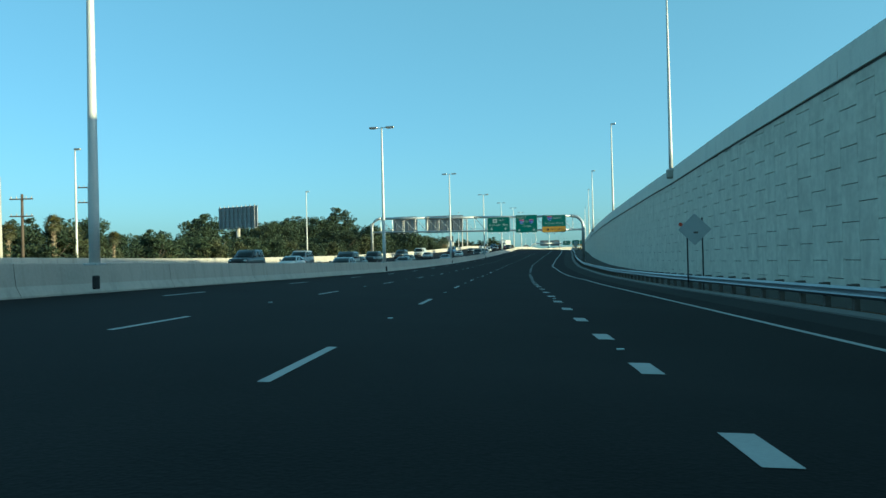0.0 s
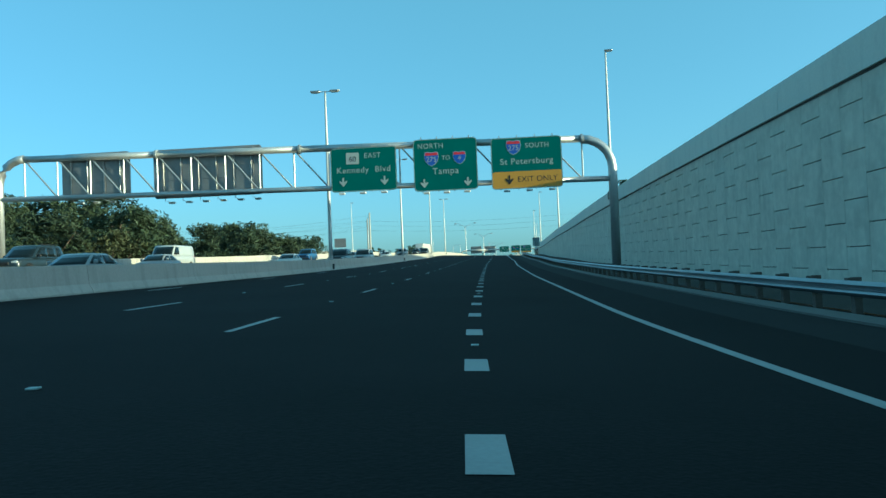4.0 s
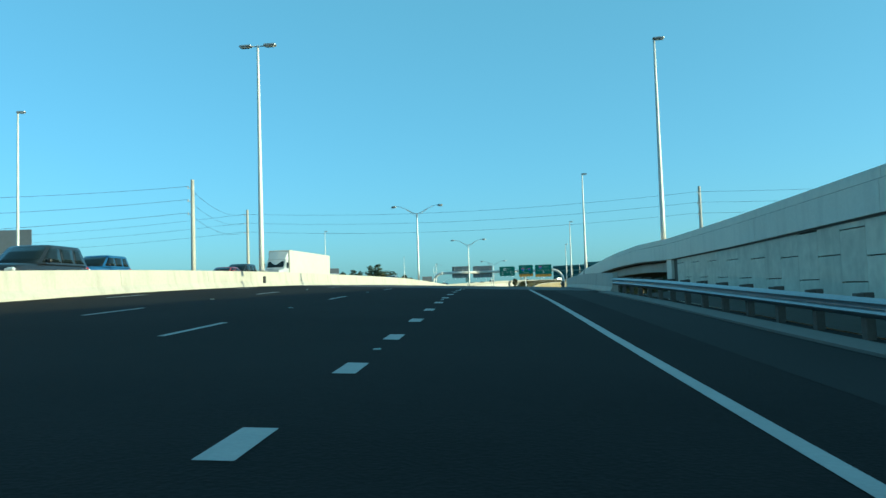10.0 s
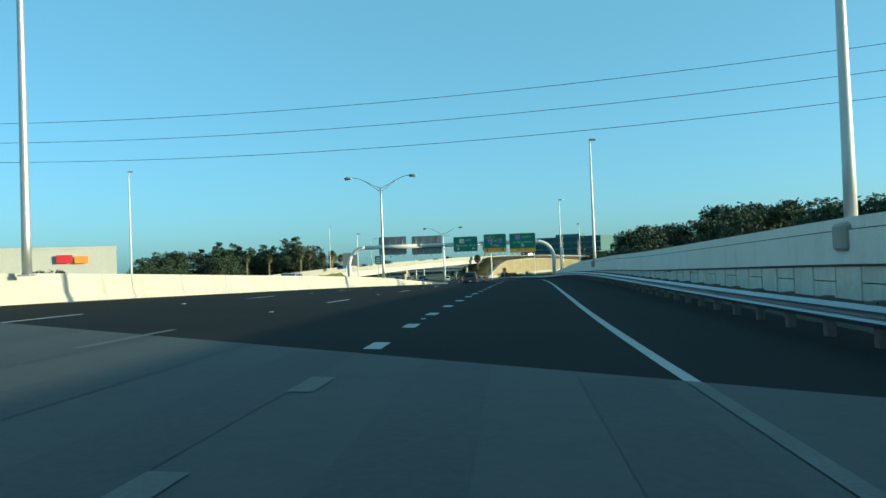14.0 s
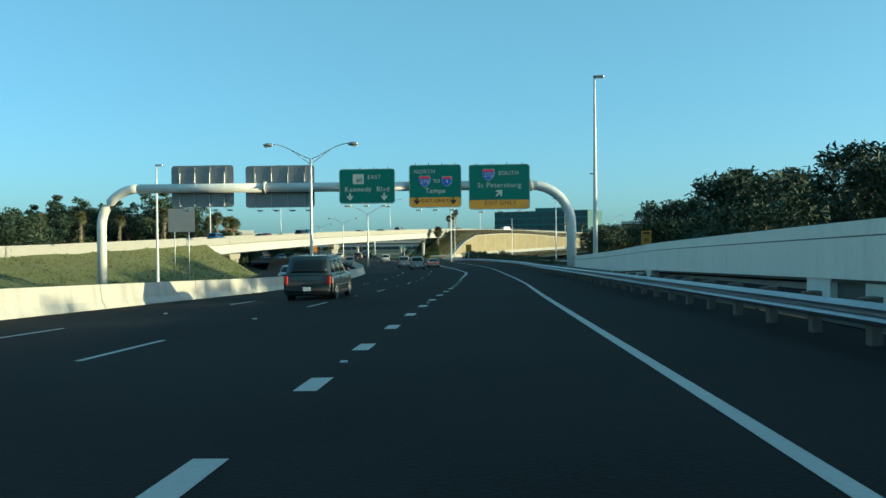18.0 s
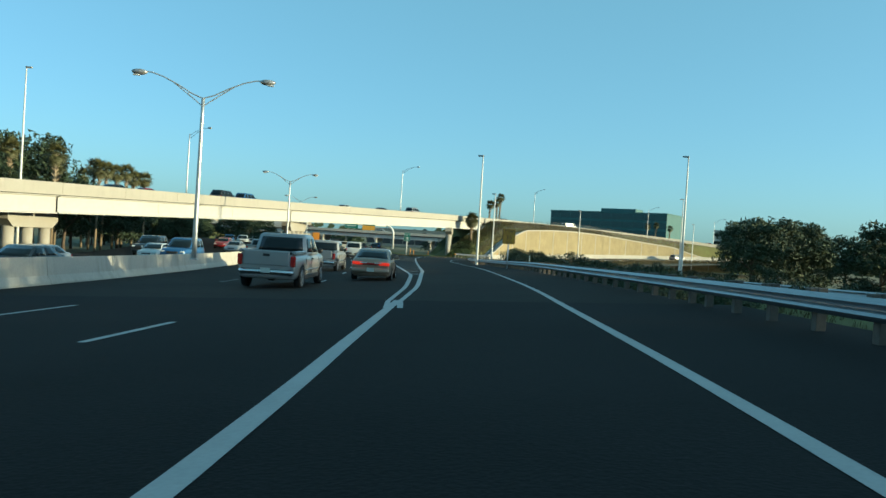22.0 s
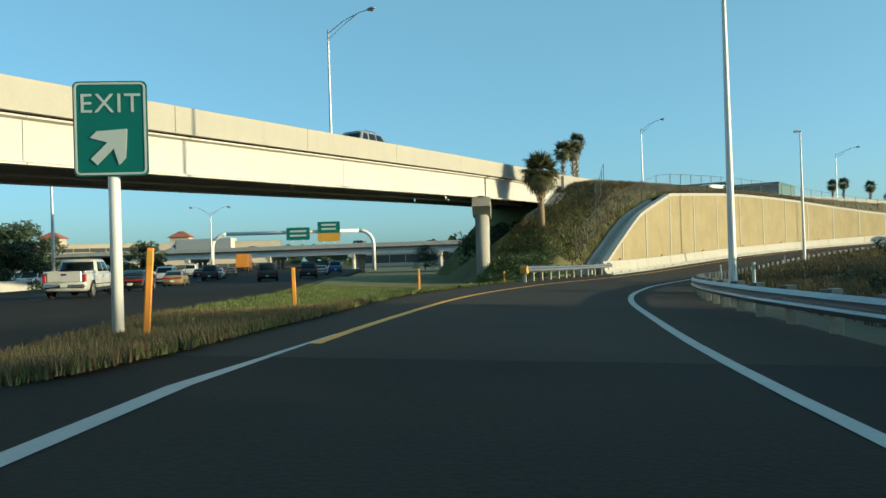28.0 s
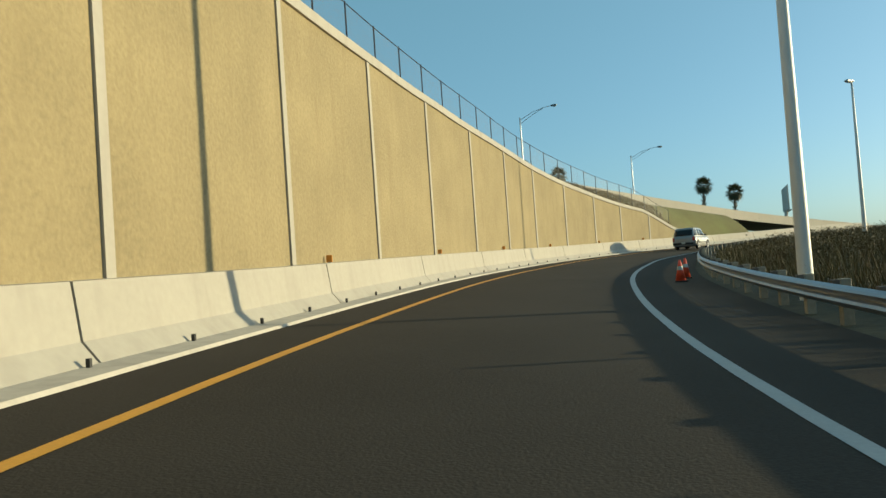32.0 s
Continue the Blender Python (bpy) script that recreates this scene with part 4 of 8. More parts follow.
RAMPB = [(0.42, 0.0), (0.42, 0.08), (0.20, 0.33), (0.10, 1.05), (-0.25, 1.05), (-0.25, 0.0)]
barrier_run("ramp_barrier", EDGE, SW0 - 0.5, SW0 + 140, -7.55, 9.1, RAMPB, M["white_trim"], "white painted concrete barrier at the foot of the tan wall", gap=0.05)
guardrail("guardrail_5", EDGE, S(555), SW0 + 1.0, lambda s: float(np.interp(s, [S(553), SW0], [-6.7, -7.2])), "grey steel guardrail that ends at the white barrier", post_mat="grey_post", block=True, up=0.12, side=-1)


# ---------------------------------------------------------------- lettering and signs
def letters(body, size, mat, parent, x, z, name="lettering", y=-0.012, align="CENTER", space=1.0):
    cu = bpy.data.curves.new("text", "FONT")
    cu.body = body
    cu.size = size
    cu.align_x = align
    cu.align_y = "CENTER"
    cu.extrude = 0.004
    cu.space_character = space
    ob = bpy.data.objects.new("text", cu)
    scene.collection.objects.link(ob)
    dg = bpy.context.evaluated_depsgraph_get()
    dg.update()
    me = bpy.data.meshes.new_from_object(ob.evaluated_get(dg))
    bpy.data.objects.remove(ob)
    bpy.data.curves.remove(cu)
    me.materials.clear()
    me.materials.append(mat)
    me.transform(Matrix.Translation((x, y, z)) @ pose(0, 0, 0, 90, 0, 0))
    t = new(name, me)
    t.parent = parent
    return t


def rounded(w, h, r, n=4):
    pts = []
    for cx, cz, a in ((w / 2 - r, h / 2 - r, 0), (-w / 2 + r, h / 2 - r, 90), (-w / 2 + r, -h / 2 + r, 180), (w / 2 - r, -h / 2 + r, 270)):
        pts += [(cx + r * math.cos(radians(a + 90 * i / n)), cz + r * math.sin(radians(a + 90 * i / n))) for i in range(n + 1)]
    return pts


def plate(outline, y0, y1):
    """A flat plate with the given outline in x and z."""
    bm = bmesh.new()
    a = [bm.verts.new((x, y0, z)) for x, z in outline]
    b = [bm.verts.new((x, y1, z)) for x, z in outline]
    bm.faces.new(a)
    bm.faces.new(b[::-1])
    n = len(a)
    for i in range(n):
        bm.faces.new((a[i], b[i], b[(i + 1) % n], a[(i + 1) % n]))
    bmesh.ops.recalc_face_normals(bm, faces=bm.faces)
    return bm


def ring(w, h, r, t, y0, y1, cx=0, cz=0):
    """A border line round a rounded rectangle."""
    o, i = rounded(w, h, r), rounded(w - 2 * t, h - 2 * t, max(0.01, r - t))
    bm = bmesh.new()
    vo = [bm.verts.new((x + cx, y0, z + cz)) for x, z in o]
    vi = [bm.verts.new((x + cx, y0, z + cz)) for x, z in i]
    n = len(vo)
    for k in range(n):
        bm.faces.new((vo[k], vo[(k + 1) % n], vi[(k + 1) % n], vi[k]))
    ex = bmesh.ops.extrude_face_region(bm, geom=list(bm.faces))
    for v in ex["geom"]:
        if isinstance(v, bmesh.types.BMVert):
            v.co.y = y1
    bmesh.ops.recalc_face_normals(bm, faces=bm.faces)
    return bm


def shield(parent, x, z, w, number):
    """A route shield: blue field, red crown, white rim."""
    def outline(s):
        return [(x + s * px * w, z + s * pz * w) for px, pz in ((-0.45, 0.42), (-0.25, 0.46), (0, 0.40), (0.25, 0.46), (0.45, 0.42), (0.5, 0.1), (0.42, -0.2), (0.22, -0.42), (0, -0.52), (-0.22, -0.42), (-0.42, -0.2), (-0.5, 0.1))]
    sh = part("shield", plate(outline(1.08), -0.022, -0.010), M["sign_white"], parent, "white-rimmed blue and red route shield")
    part("shield_field", plate(outline(1.0), -0.028, -0.022), M["blue"], sh)
    part("shield_crown", plate([(x + px * w, z + pz * w) for px, pz in ((-0.44, 0.40), (-0.25, 0.44), (0, 0.38), (0.25, 0.44), (0.44, 0.40), (0.48, 0.22), (-0.48, 0.22))], -0.032, -0.028), M["red"], sh)
    letters(number, w * 0.52, M["sign_white"], sh, x, z - 0.08 * w, "number", -0.034)


def down_arrow(parent, x, z, s, mat, turn=0):
    pts = [(-0.09, 0.5), (0.09, 0.5), (0.09, 0.0), (0.42, 0.18), (0.42, -0.02), (0, -0.5), (-0.42, -0.02), (-0.42, 0.18), (-0.09, 0.0)]
    a = radians(turn)
    out = [(x + s * (px * math.cos(a) - pz * math.sin(a)), z + s * (px * math.sin(a) + pz * math.cos(a))) for px, pz in pts]
    part("arrow", plate(out, -0.03, -0.008), mat, parent)


def sign_lights(parent, w, h, n, front=-1):
    for i in range(n):
        x = -w / 2 + w * (i + 0.6) / (n + 0.2)
        arm = part("light_arm", tube([(x, 0.1, -h / 2 + 0.1), (x, front * 0.1, -h / 2 - 0.15), (x + 0.1, front * 0.75, -h / 2 - 0.22)], 0.022, 6), M["steel"], parent)
        part("sign_light", box(x + 0.1, front * 0.95, -h / 2 - 0.22, 0.42, 0.30, 0.14, 0.03), M["pole"], arm)


def big_sign(x0, x1, z0, z1, y, turn, label, yellow=0.0, lights=3):
    w, h = x1 - x0, z1 - z0
    t = thing("highway_sign", Matrix.Translation(((x0 + x1) / 2, y, (z0 + z1) / 2)) @ pose(0, 0, 0, 0, 0, turn), label, "road sign", "overhead direction signs")
    part("panel", plate(rounded(w, h, 0.25), -0.006, 0.05), M["green"], t)
    if yellow:
        ow = w - 0.06
        bm = plate(rounded(ow, yellow, 0.16), -0.012, -0.006)
        bmesh.ops.translate(bm, verts=bm.verts, vec=(0, 0, -h / 2 + yellow / 2 + 0.03))
        part("exit_panel", bm, M["sign_yellow"], t, "yellow exit-only panel")
    part("border", ring(w - 0.05, h - 0.05, 0.23, 0.03, -0.016, -0.006), M["sign_white"], t)
    for i in range(4):
        x = -w / 2 + w * (i + 0.5) / 4
        part("stiffener", box(x, 0.10, 0.06, 0.07, 0.09, h + 0.2), M["steel"], t)
    sign_lights(t, w, h, lights)
    return t, w, h


def back_sign(x0, x1, z0, z1, y, turn, lights=4):
    w, h = x1 - x0, z1 - z0
    t = thing("rear_facing_sign", Matrix.Translation(((x0 + x1) / 2, y, (z0 + z1) / 2)) @ pose(0, 0, 0, 0, 0, turn), "grey aluminium back of an overhead sign for oncoming traffic", "road sign", "overhead signs seen from behind")
    part("panel", plate(rounded(w, h, 0.25), 0.0, 0.05), M["sign_back"], t)
    n = max(3, round(w / 1.3))
    for i in range(n):
        part("stiffener", box(-w / 2 + w * (i + 0.5) / n, -0.05, 0, 0.07, 0.09, h - 0.25), M["sign_back"], t)
    for i in range(4):
        part("rib", box(0, -0.02, -h / 2 + h * (i + 0.5) / 4, w - 0.3, 0.03, 0.05), M["sign_back"], t)
    sign_lights(t, w, h, lights, 1)
    for i in range(lights):
        x = -w / 2 + w * (i + 0.6) / (lights + 0.2)
        part("conduit", tube([(x, -0.09, h * 0.32), (x, -0.09, -h / 2 + 0.05)], 0.025, 6), M["steel"], t)
    return t


def along(x, a, b):
    return a[1] + (b[1] - a[1]) * (x - a[0]) / (b[0] - a[0])


# gantry over the first stretch: two chords with web members, rounded corners
GA, GB = (-16.8, 135.7 * C), (27.0, 131.1 * C)
turn_a = math.degrees(math.atan2(GB[1] - GA[1], GB[0] - GA[0]))
span = math.hypot(GB[0] - GA[0], GB[1] - GA[1])
g = thing("sign_gantry", Matrix.Translation((GA[0], GA[1], 0)) @ pose(0, 0, 0, 0, 0, turn_a), "grey tubular truss gantry that spans both carriageways", "sign gantry")


def chord_z(u, top):
    return (9.55 - 0.75 * u / span) if top else (6.65 - 0.62 * u / span)


for u0, foot, name in ((0.0, 0.2, "post"), (span, -1.0, "post")):
    sgn = 1 if u0 == 0 else -1
    zt = chord_z(u0, True)
    pts = [(u0, 0, foot), (u0, 0, zt - 2.0)] + [(u0 + sgn * (2.0 - 2.0 * math.cos(radians(a))), 0, zt - 2.0 + 2.0 * math.sin(radians(a))) for a in (15, 30, 45, 60, 75, 90)]
    part(name, tube(pts, 0.30, 14), M["steel"], g, smooth=True)
    part("post_base", box(u0, 0, foot + 0.1, 0.9, 0.9, 0.25, 0.04), M["steel"], g)
cuts = [2.0, 12, 22.5, 33, span - 2.0]
for a, b in zip(cuts, cuts[1:]):
    part("top_chord", tube([(a, 0, chord_z(a, True)), (b, 0, chord_z(b, True))], 0.24, 14), M["steel"], g, smooth=True)
    part("flange", tube([(b - 0.07, 0, chord_z(b, True)), (b + 0.07, 0, chord_z(b, True))], 0.34, 14), M["steel"], g)
part("bottom_chord", tube([(0, 0, chord_z(0, False)), (span, 0, chord_z(span, False))], 0.19, 14), M["steel"], g, smooth=True)
n = 16
for i in range(n + 1):
    u = 2 + (span - 4) * i / n
    part("web_post", tube([(u, 0, chord_z(u, False)), (u, 0, chord_z(u, True))], 0.06, 8), M["steel"], g)
    if i < n:
        v = u + (span - 4) / n
        part("web_brace", tube([(u, 0, chord_z(u, True)), (v, 0, chord_z(v, False))], 0.06, 8), M["steel"], g)


def ya(x):
    return along(x, GA, GB) - 0.42


t, w, h = big_sign(7.72, 12.35, 5.95, 9.0, ya(10), turn_a, "green overhead sign to an eastbound boulevard", lights=3)
part("state_marker", plate([(x - 0.75, z + 0.78) for x, z in rounded(0.9, 0.8, 0.05)], -0.02, -0.008), M["sign_white"], t, "white state route marker")
letters("60", 0.52, M["sign_black"], t, -0.75, 0.72, y=-0.024)
letters("EAST", 0.5, M["sign_white"], t, 0.65, 0.92, space=1.1)
letters("Kennedy  Blvd", 0.58, M["sign_white"], t, 0, -0.05, space=1.12)
down_arrow(t, -1.45, -0.85, 0.62, M["sign_white"])
down_arrow(t, 1.45, -0.85, 0.62, M["sign_white"])
t, w, h = big_sign(13.5, 17.9, 5.72, 9.3, ya(15.7), turn_a, "green overhead sign to two northbound interstate routes", lights=3)
letters("NORTH", 0.48, M["sign_white"], t, -1.0, 1.3, space=1.1)
shield(t, -0.95, 0.45, 0.95, "275")
letters("TO", 0.42, M["sign_white"], t, 0.05, 0.45)
shield(t, 0.98, 0.45, 0.85, "4")
letters("Tampa", 0.62, M["sign_white"], t, 0, -0.45, space=1.1)
down_arrow(t, -1.5, -1.25, 0.6, M["sign_white"])
down_arrow(t, 1.5, -1.25, 0.6, M["sign_white"])
t, w, h = big_sign(18.8, 23.6, 5.6, 9.1, ya(21.2), turn_a, "green overhead sign with a yellow exit-only strip", 1.15, lights=3)
shield(t, -0.85, 1.1, 0.95, "275")
letters("SOUTH", 0.46, M["sign_white"], t, 0.75, 1.15, space=1.1)
letters("St Petersburg", 0.58, M["sign_white"], t, 0, 0.1, space=1.12)
down_arrow(t, -1.2, -1.13, 0.62, M["sign_black"])
letters("EXIT ONLY", 0.52, M["sign_black"], t, 0.7, -1.13, space=1.05)
back_sign(-12.2, -7.0, 6.5, 9.8, ya(-9.6) + 0.85, turn_a, 4)
back_sign(-5.3, 2.75, 6.2, 9.75, ya(-1.3) + 0.85, turn_a, 6)

# second gantry: one bent tube
GC, GD = (34.2, 410.6 * C), (72.4, 404.2 * C)
turn_b = math.degrees(math.atan2(GD[1] - GC[1], GD[0] - GC[0]))
span = math.hypot(GD[0] - GC[0], GD[1] - GC[1])
g = thing("sign_gantry", Matrix.Translation((GC[0], GC[1], 0)) @ pose(0, 0, 0, 0, 0, turn_b), "pale single-tube gantry with rounded corners", "sign gantry")
for u0, foot in ((0.0, -1.2), (span, 0.3)):
    sgn = 1 if u0 == 0 else -1
    zt = 8.32 if u0 == 0 else 8.17
    R = 3.2
    pts = [(u0, 0, foot), (u0, 0, zt - R)] + [(u0 + sgn * (R - R * math.cos(radians(a))), 0, zt - R + R * math.sin(radians(a))) for a in range(10, 91, 10)]
    part("post", tube(pts, 0.38, 18), M["pole"], g, smooth=True)
    part("post_base", box(u0, 0, foot + 0.1, 1.1, 1.1, 0.25, 0.04), M["steel"], g)
for a, b in ((3.2, span * 0.36), (span * 0.36, span * 0.67), (span * 0.67, span - 3.2)):
    part("beam", tube([(a, 0, 8.32 - 0.15 * a / span), (b, 0, 8.32 - 0.15 * b / span)], 0.38, 18), M["pole"], g, smooth=True)
    part("flange", tube([(b - 0.06, 0, 8.32 - 0.15 * b / span), (b + 0.06, 0, 8.32 - 0.15 * b / span)], 0.5, 18), M["pole"], g)


def yb(x):
    return along(x, GC, GD) - 0.55


t, w, h = big_sign(53.96, 58.5, 6.83, 9.63, yb(56), turn_b, "green overhead sign to an eastbound boulevard", lights=3)
part("state_marker", plate([(x - 0.7, z + 0.58) for x, z in rounded(0.9, 0.8, 0.05)], -0.02, -0.008), M["sign_white"], t, "white state route marker")
letters("60", 0.5, M["sign_black"], t, -0.62, 0.48, y=-0.024)
letters("EAST", 0.46, M["sign_white"], t, 0.6, 0.72, space=1.1)
letters("Kennedy  Blvd", 0.56, M["sign_white"], t, 0, -0.25, space=1.12)
down_arrow(t, -1.4, -0.85, 0.6, M["sign_white"])
down_arrow(t, 1.4, -0.85, 0.6, M["sign_white"])
t, w, h = big_sign(59.55, 63.75, 6.45, 9.88, yb(61.6), turn_b, "green overhead sign with a yellow exit-only strip", 0.78, lights=3)
letters("NORTH", 0.46, M["sign_white"], t, -0.85, 1.15, space=1.1)
shield(t, -0.85, 0.42, 0.88, "275")
letters("TO", 0.4, M["sign_white"], t, 0.1, 0.4)
shield(t, 0.95, 0.4, 0.78, "4")
letters("Tampa", 0.56, M["sign_white"], t, 0, -0.38, space=1.1)
down_arrow(t, -1.45, -1.18, 0.58, M["sign_black"])
down_arrow(t, 1.45, -1.18, 0.58, M["sign_black"])
letters("EXIT ONLY", 0.45, M["sign_black"], t, 0, -1.18)
t, w, h = big_sign(64.25, 69.1, 6.25, 9.83, yb(66.6), turn_b, "green overhead sign with a slanted arrow and yellow strip", 0.72, lights=3)
shield(t, -0.85, 1.0, 0.92, "275")
letters("SOUTH", 0.46, M["sign_white"], t, 0.75, 1.08, space=1.1)
letters("St Petersburg", 0.56, M["sign_white"], t, 0, 0.12, space=1.12)
down_arrow(t, 0.0, -0.5, 0.72, M["sign_white"], 135)
letters("EXIT ONLY", 0.46, M["sign_black"], t, 0.1, -1.29, space=1.1)
back_sign(39.97, 45.3, 6.75, 10.23, yb(42.6) + 1.1, turn_b, 4)
back_sign(46.2, 52.0, 6.65, 10.13, yb(49.1) + 1.1, turn_b, 4)

# third gantry, beyond the flyover
g = thing("sign_gantry", Matrix.Translation((32.9, 650.3 * C, -1.1)) @ pose(0, 0, 0, 0, 0, 2.0), "pale single-tube gantry with rounded corners", "sign gantry")
span = 31.5
for u0 in (0.0, span):
    sgn = 1 if u0 == 0 else -1
    pts = [(u0, 0, -1.6), (u0, 0, 3.6)] + [(u0 + sgn * (2.8 - 2.8 * math.cos(radians(a))), 0, 3.6 + 2.8 * math.sin(radians(a))) for a in range(15, 91, 15)]
    part("post", tube(pts, 0.36, 14), M["pole"], g, smooth=True)
part("beam", tube([(2.8, 0, 6.4), (span - 2.8, 0, 6.4)], 0.36, 14), M["pole"], g, smooth=True)
t, w, h = big_sign(47.4, 52.0, 3.7, 6.2, 650.3 * C - 0.1, 2, "green overhead sign far down the road", lights=2)
for z in (0.5, -0.35):
    part("text_bar", box(0, -0.014, z, 3.2, 0.012, 0.35), M["sign_white"], t)
t, w, h = big_sign(53.5, 57.9, 3.3, 7.2, 650.3 * C + 0.1, 2, "green overhead sign with a yellow lower half", 1.6, lights=2)
for z in (1.3, 0.5):
    part("text_bar", box(0, -0.014, z, 2.8, 0.012, 0.35), M["sign_white"], t)


# ---------------------------------------------------------------- roadside signs
def post_sign(name, x, y, base, w, h, z0, turn, panel, label, posts=1, post_mat="pole", category="road sign", r=0.08, rad=0.06):
    t = thing(name, Matrix.Translation((x, y * C, base)) @ pose(0, 0, 0, 0, 0, turn), label, category)
    part("panel", plate([(a, b + z0 + h / 2) for a, b in rounded(w, h, r)], -0.01, 0.02), M[panel], t)
    for i in range(posts):
        px = 0 if posts == 1 else (-w * 0.27 + w * 0.54 * i)
        part("post", tube([(px, 0.09, 0), (px, 0.09, z0 + h * 0.92)], rad, 10), M[post_mat], t, smooth=True)
    return t


t = post_sign("speed_sign", 35.25, 205.6, EDGE.at(S(206), 5.2).z - 0.1, 1.25, 1.55, 5.27 - 1.55 - (EDGE.at(S(206), 5.2).z - 0.1), -8, "sign_white", "white speed limit sign with black figures", post_mat="steel")
zc = 5.27 - 0.775 - (EDGE.at(S(206), 5.2).z - 0.1)
bm = ring(1.19, 1.49, 0.07, 0.03, -0.02, -0.01, 0, zc)
part("border", bm, M["sign_black"], t)
letters("SPEED", 0.34, M["sign_black"], t, 0, zc + 0.5, y=-0.016, space=1.1)
letters("LIMIT", 0.34, M["sign_black"], t, 0, zc + 0.13, y=-0.016, space=1.1)
letters("50", 0.66, M["sign_black"], t, 0, zc - 0.38, y=-0.016)

t = post_sign("advisory_sign", 77.7, 481.2, -2.6, 1.12, 1.32, 2.9 - 1.32 + 2.6, -2, "sign_yellow", "yellow ramp speed advisory sign on a steel post", post_mat="steel")
zc = 2.9 - 0.66 + 2.6
part("border", ring(1.07, 1.27, 0.07, 0.025, -0.02, -0.01, 0, zc), M["sign_black"], t)
part("divider", box(0, -0.015, zc + 0.22, 1.05, 0.01, 0.025), M["sign_black"], t)
letters("RAMP", 0.30, M["sign_black"], t, 0, zc + 0.42, y=-0.016, space=1.1)
letters("35", 0.56, M["sign_black"], t, 0, zc - 0.10, y=-0.016)
letters("MPH", 0.24, M["sign_black"], t, 0, zc - 0.50, y=-0.016, space=1.1)

t = post_sign("exit_sign", 68.85, 531.8, -2.0, 1.06, 1.40, 2.40 - 1.40 + 2.0, 3, "green", "green exit sign with a white slanted arrow", rad=0.085)
zc = 2.40 - 0.70 + 2.0
part("border", ring(1.02, 1.36, 0.08, 0.03, -0.02, -0.01, 0, zc), M["sign_white"], t)
letters("EXIT", 0.40, M["sign_white"], t, 0, zc + 0.36, y=-0.016, space=1.1)
down_arrow(t, 0.0, zc - 0.25, 0.68, M["sign_white"], 135)

t = post_sign("yellow_sign", 83.4, 414.5, -2.6, 1.0, 0.9, 4.1 - 0.9 + 2.6, -4, "sign_yellow", "yellow advisory speed plate behind the wall", post_mat="steel")
letters("45", 0.5, M["sign_black"], t, 0, 4.1 - 0.45 + 2.6, y=-0.016)
part("upper_plate", box(0, 0.005, 4.1 + 2.6 + 0.24, 1.0, 0.03, 0.44, 0.01), M["sign_yellow"], t)
part("text_bar", box(0, -0.014, 4.1 + 2.6 + 0.24, 0.7, 0.012, 0.18), M["sign_black"], t)

t = thing("warning_sign", Matrix.Translation((18.69, 33.2 * C, -0.95)) @ pose(0, 0, 0, 0, 0, -6), "pale aluminium back of a diamond-shaped sign on two dark posts", "road sign")
part("panel", plate([(0.03, 3.14 + 0.80), (0.80, 3.17), (0.80, 3.11), (0.03, 3.14 - 0.80), (-0.03, 3.14 - 0.80), (-0.80, 3.11), (-0.80, 3.17), (-0.03, 3.14 + 0.80)], 0, 0.02), M["sign_alu"], t)
for px, zt in ((-0.38, 3.0), (0.38, 3.75)):
    part("post", box(px, 0.05, zt / 2 - 0.1, 0.07, 0.05, zt + 0.2, 0.01), M["sign_black"], t)
part("bracket", box(0.05, -0.02, 2.98, 0.22, 0.03, 0.10), M["post"], t)
part("warning_lamp", tube([(-0.70, 0.0, 3.42), (-0.70, 0.06, 3.42)], 0.10, 12), M["cone_red"], t)

t = post_sign("mile_marker", 40.0, 350.0, road_z(40.2, 350) + 0.9, 0.62, 0.85, 1.35, -8, "green", "small green mile marker plate on the median pole", post_mat="steel", rad=0.03)
for z, wd in ((1.97, 0.4), (1.75, 0.42), (1.52, 0.44)):
    part("text_bar", box(0, -0.014, z, wd, 0.008, 0.11), M["sign_white"], t)
for x, y, w, h, top in ((-9.0, 277.9, 3.4, 2.6, 10.1), (32.9, 441, 3.4, 3.0, 8.2), (16.1, 321, 1.5, 1.7, 7.2), (13, 300, 0.9, 1.1, 6.4)):
    t = post_sign("roadside_sign", x, y, -2.8 if x < 20 else -2.6, w, h, top - h + (2.8 if x < 20 else 2.6), -4, "sign_back", "grey aluminium back of a roadside sign", posts=2 if w > 2 else 1, post_mat="steel")


# ---------------------------------------------------------------- billboards
def billboard(x, y, base, w, h, z0, turn, face, label):
    t = thing("billboard", Matrix.Translation((x, y * C, base)) @ pose(0, 0, 0, 0, 0, turn), label, "billboard")
    part("panel", box(0, 0, z0 + h / 2, w, 0.18, h, 0.02), M[face], t)
    for i in range(9):
        part("frame_post", box(-w / 2 + w * (i + 0.5) / 9, -0.25, z0 + h / 2, 0.14, 0.2, h + 0.6), M["lamp_head"], t)
    for i in range(4):
        part("frame_rail", box(0, -0.16, z0 + h * (i + 0.5) / 4, w, 0.1, 0.12), M["lamp_head"], t)
    part("catwalk", box(0, -0.6, z0 - 0.2, w + 0.6, 0.8, 0.08), M["lamp_head"], t)
    part("mast", tube([(0, 0, 0), (0, 0, z0 + 0.3)], 0.45, 14), M["utility"], t, smooth=True)
    return t


billboard(-47.2, 139.3, -2.8, 12.0, 4.6, 8.6 + 2.8, -28, "sign_back", "dark framed back of a roadside billboard among trees")
billboard(290, 694, -4.0, 16, 6.5, 10.5 + 4, 40, "white_wall", "pale roadside billboard on a steel mast")
# ---------------------------------------------------------------- vegetation makers
rng = random.Random(11)


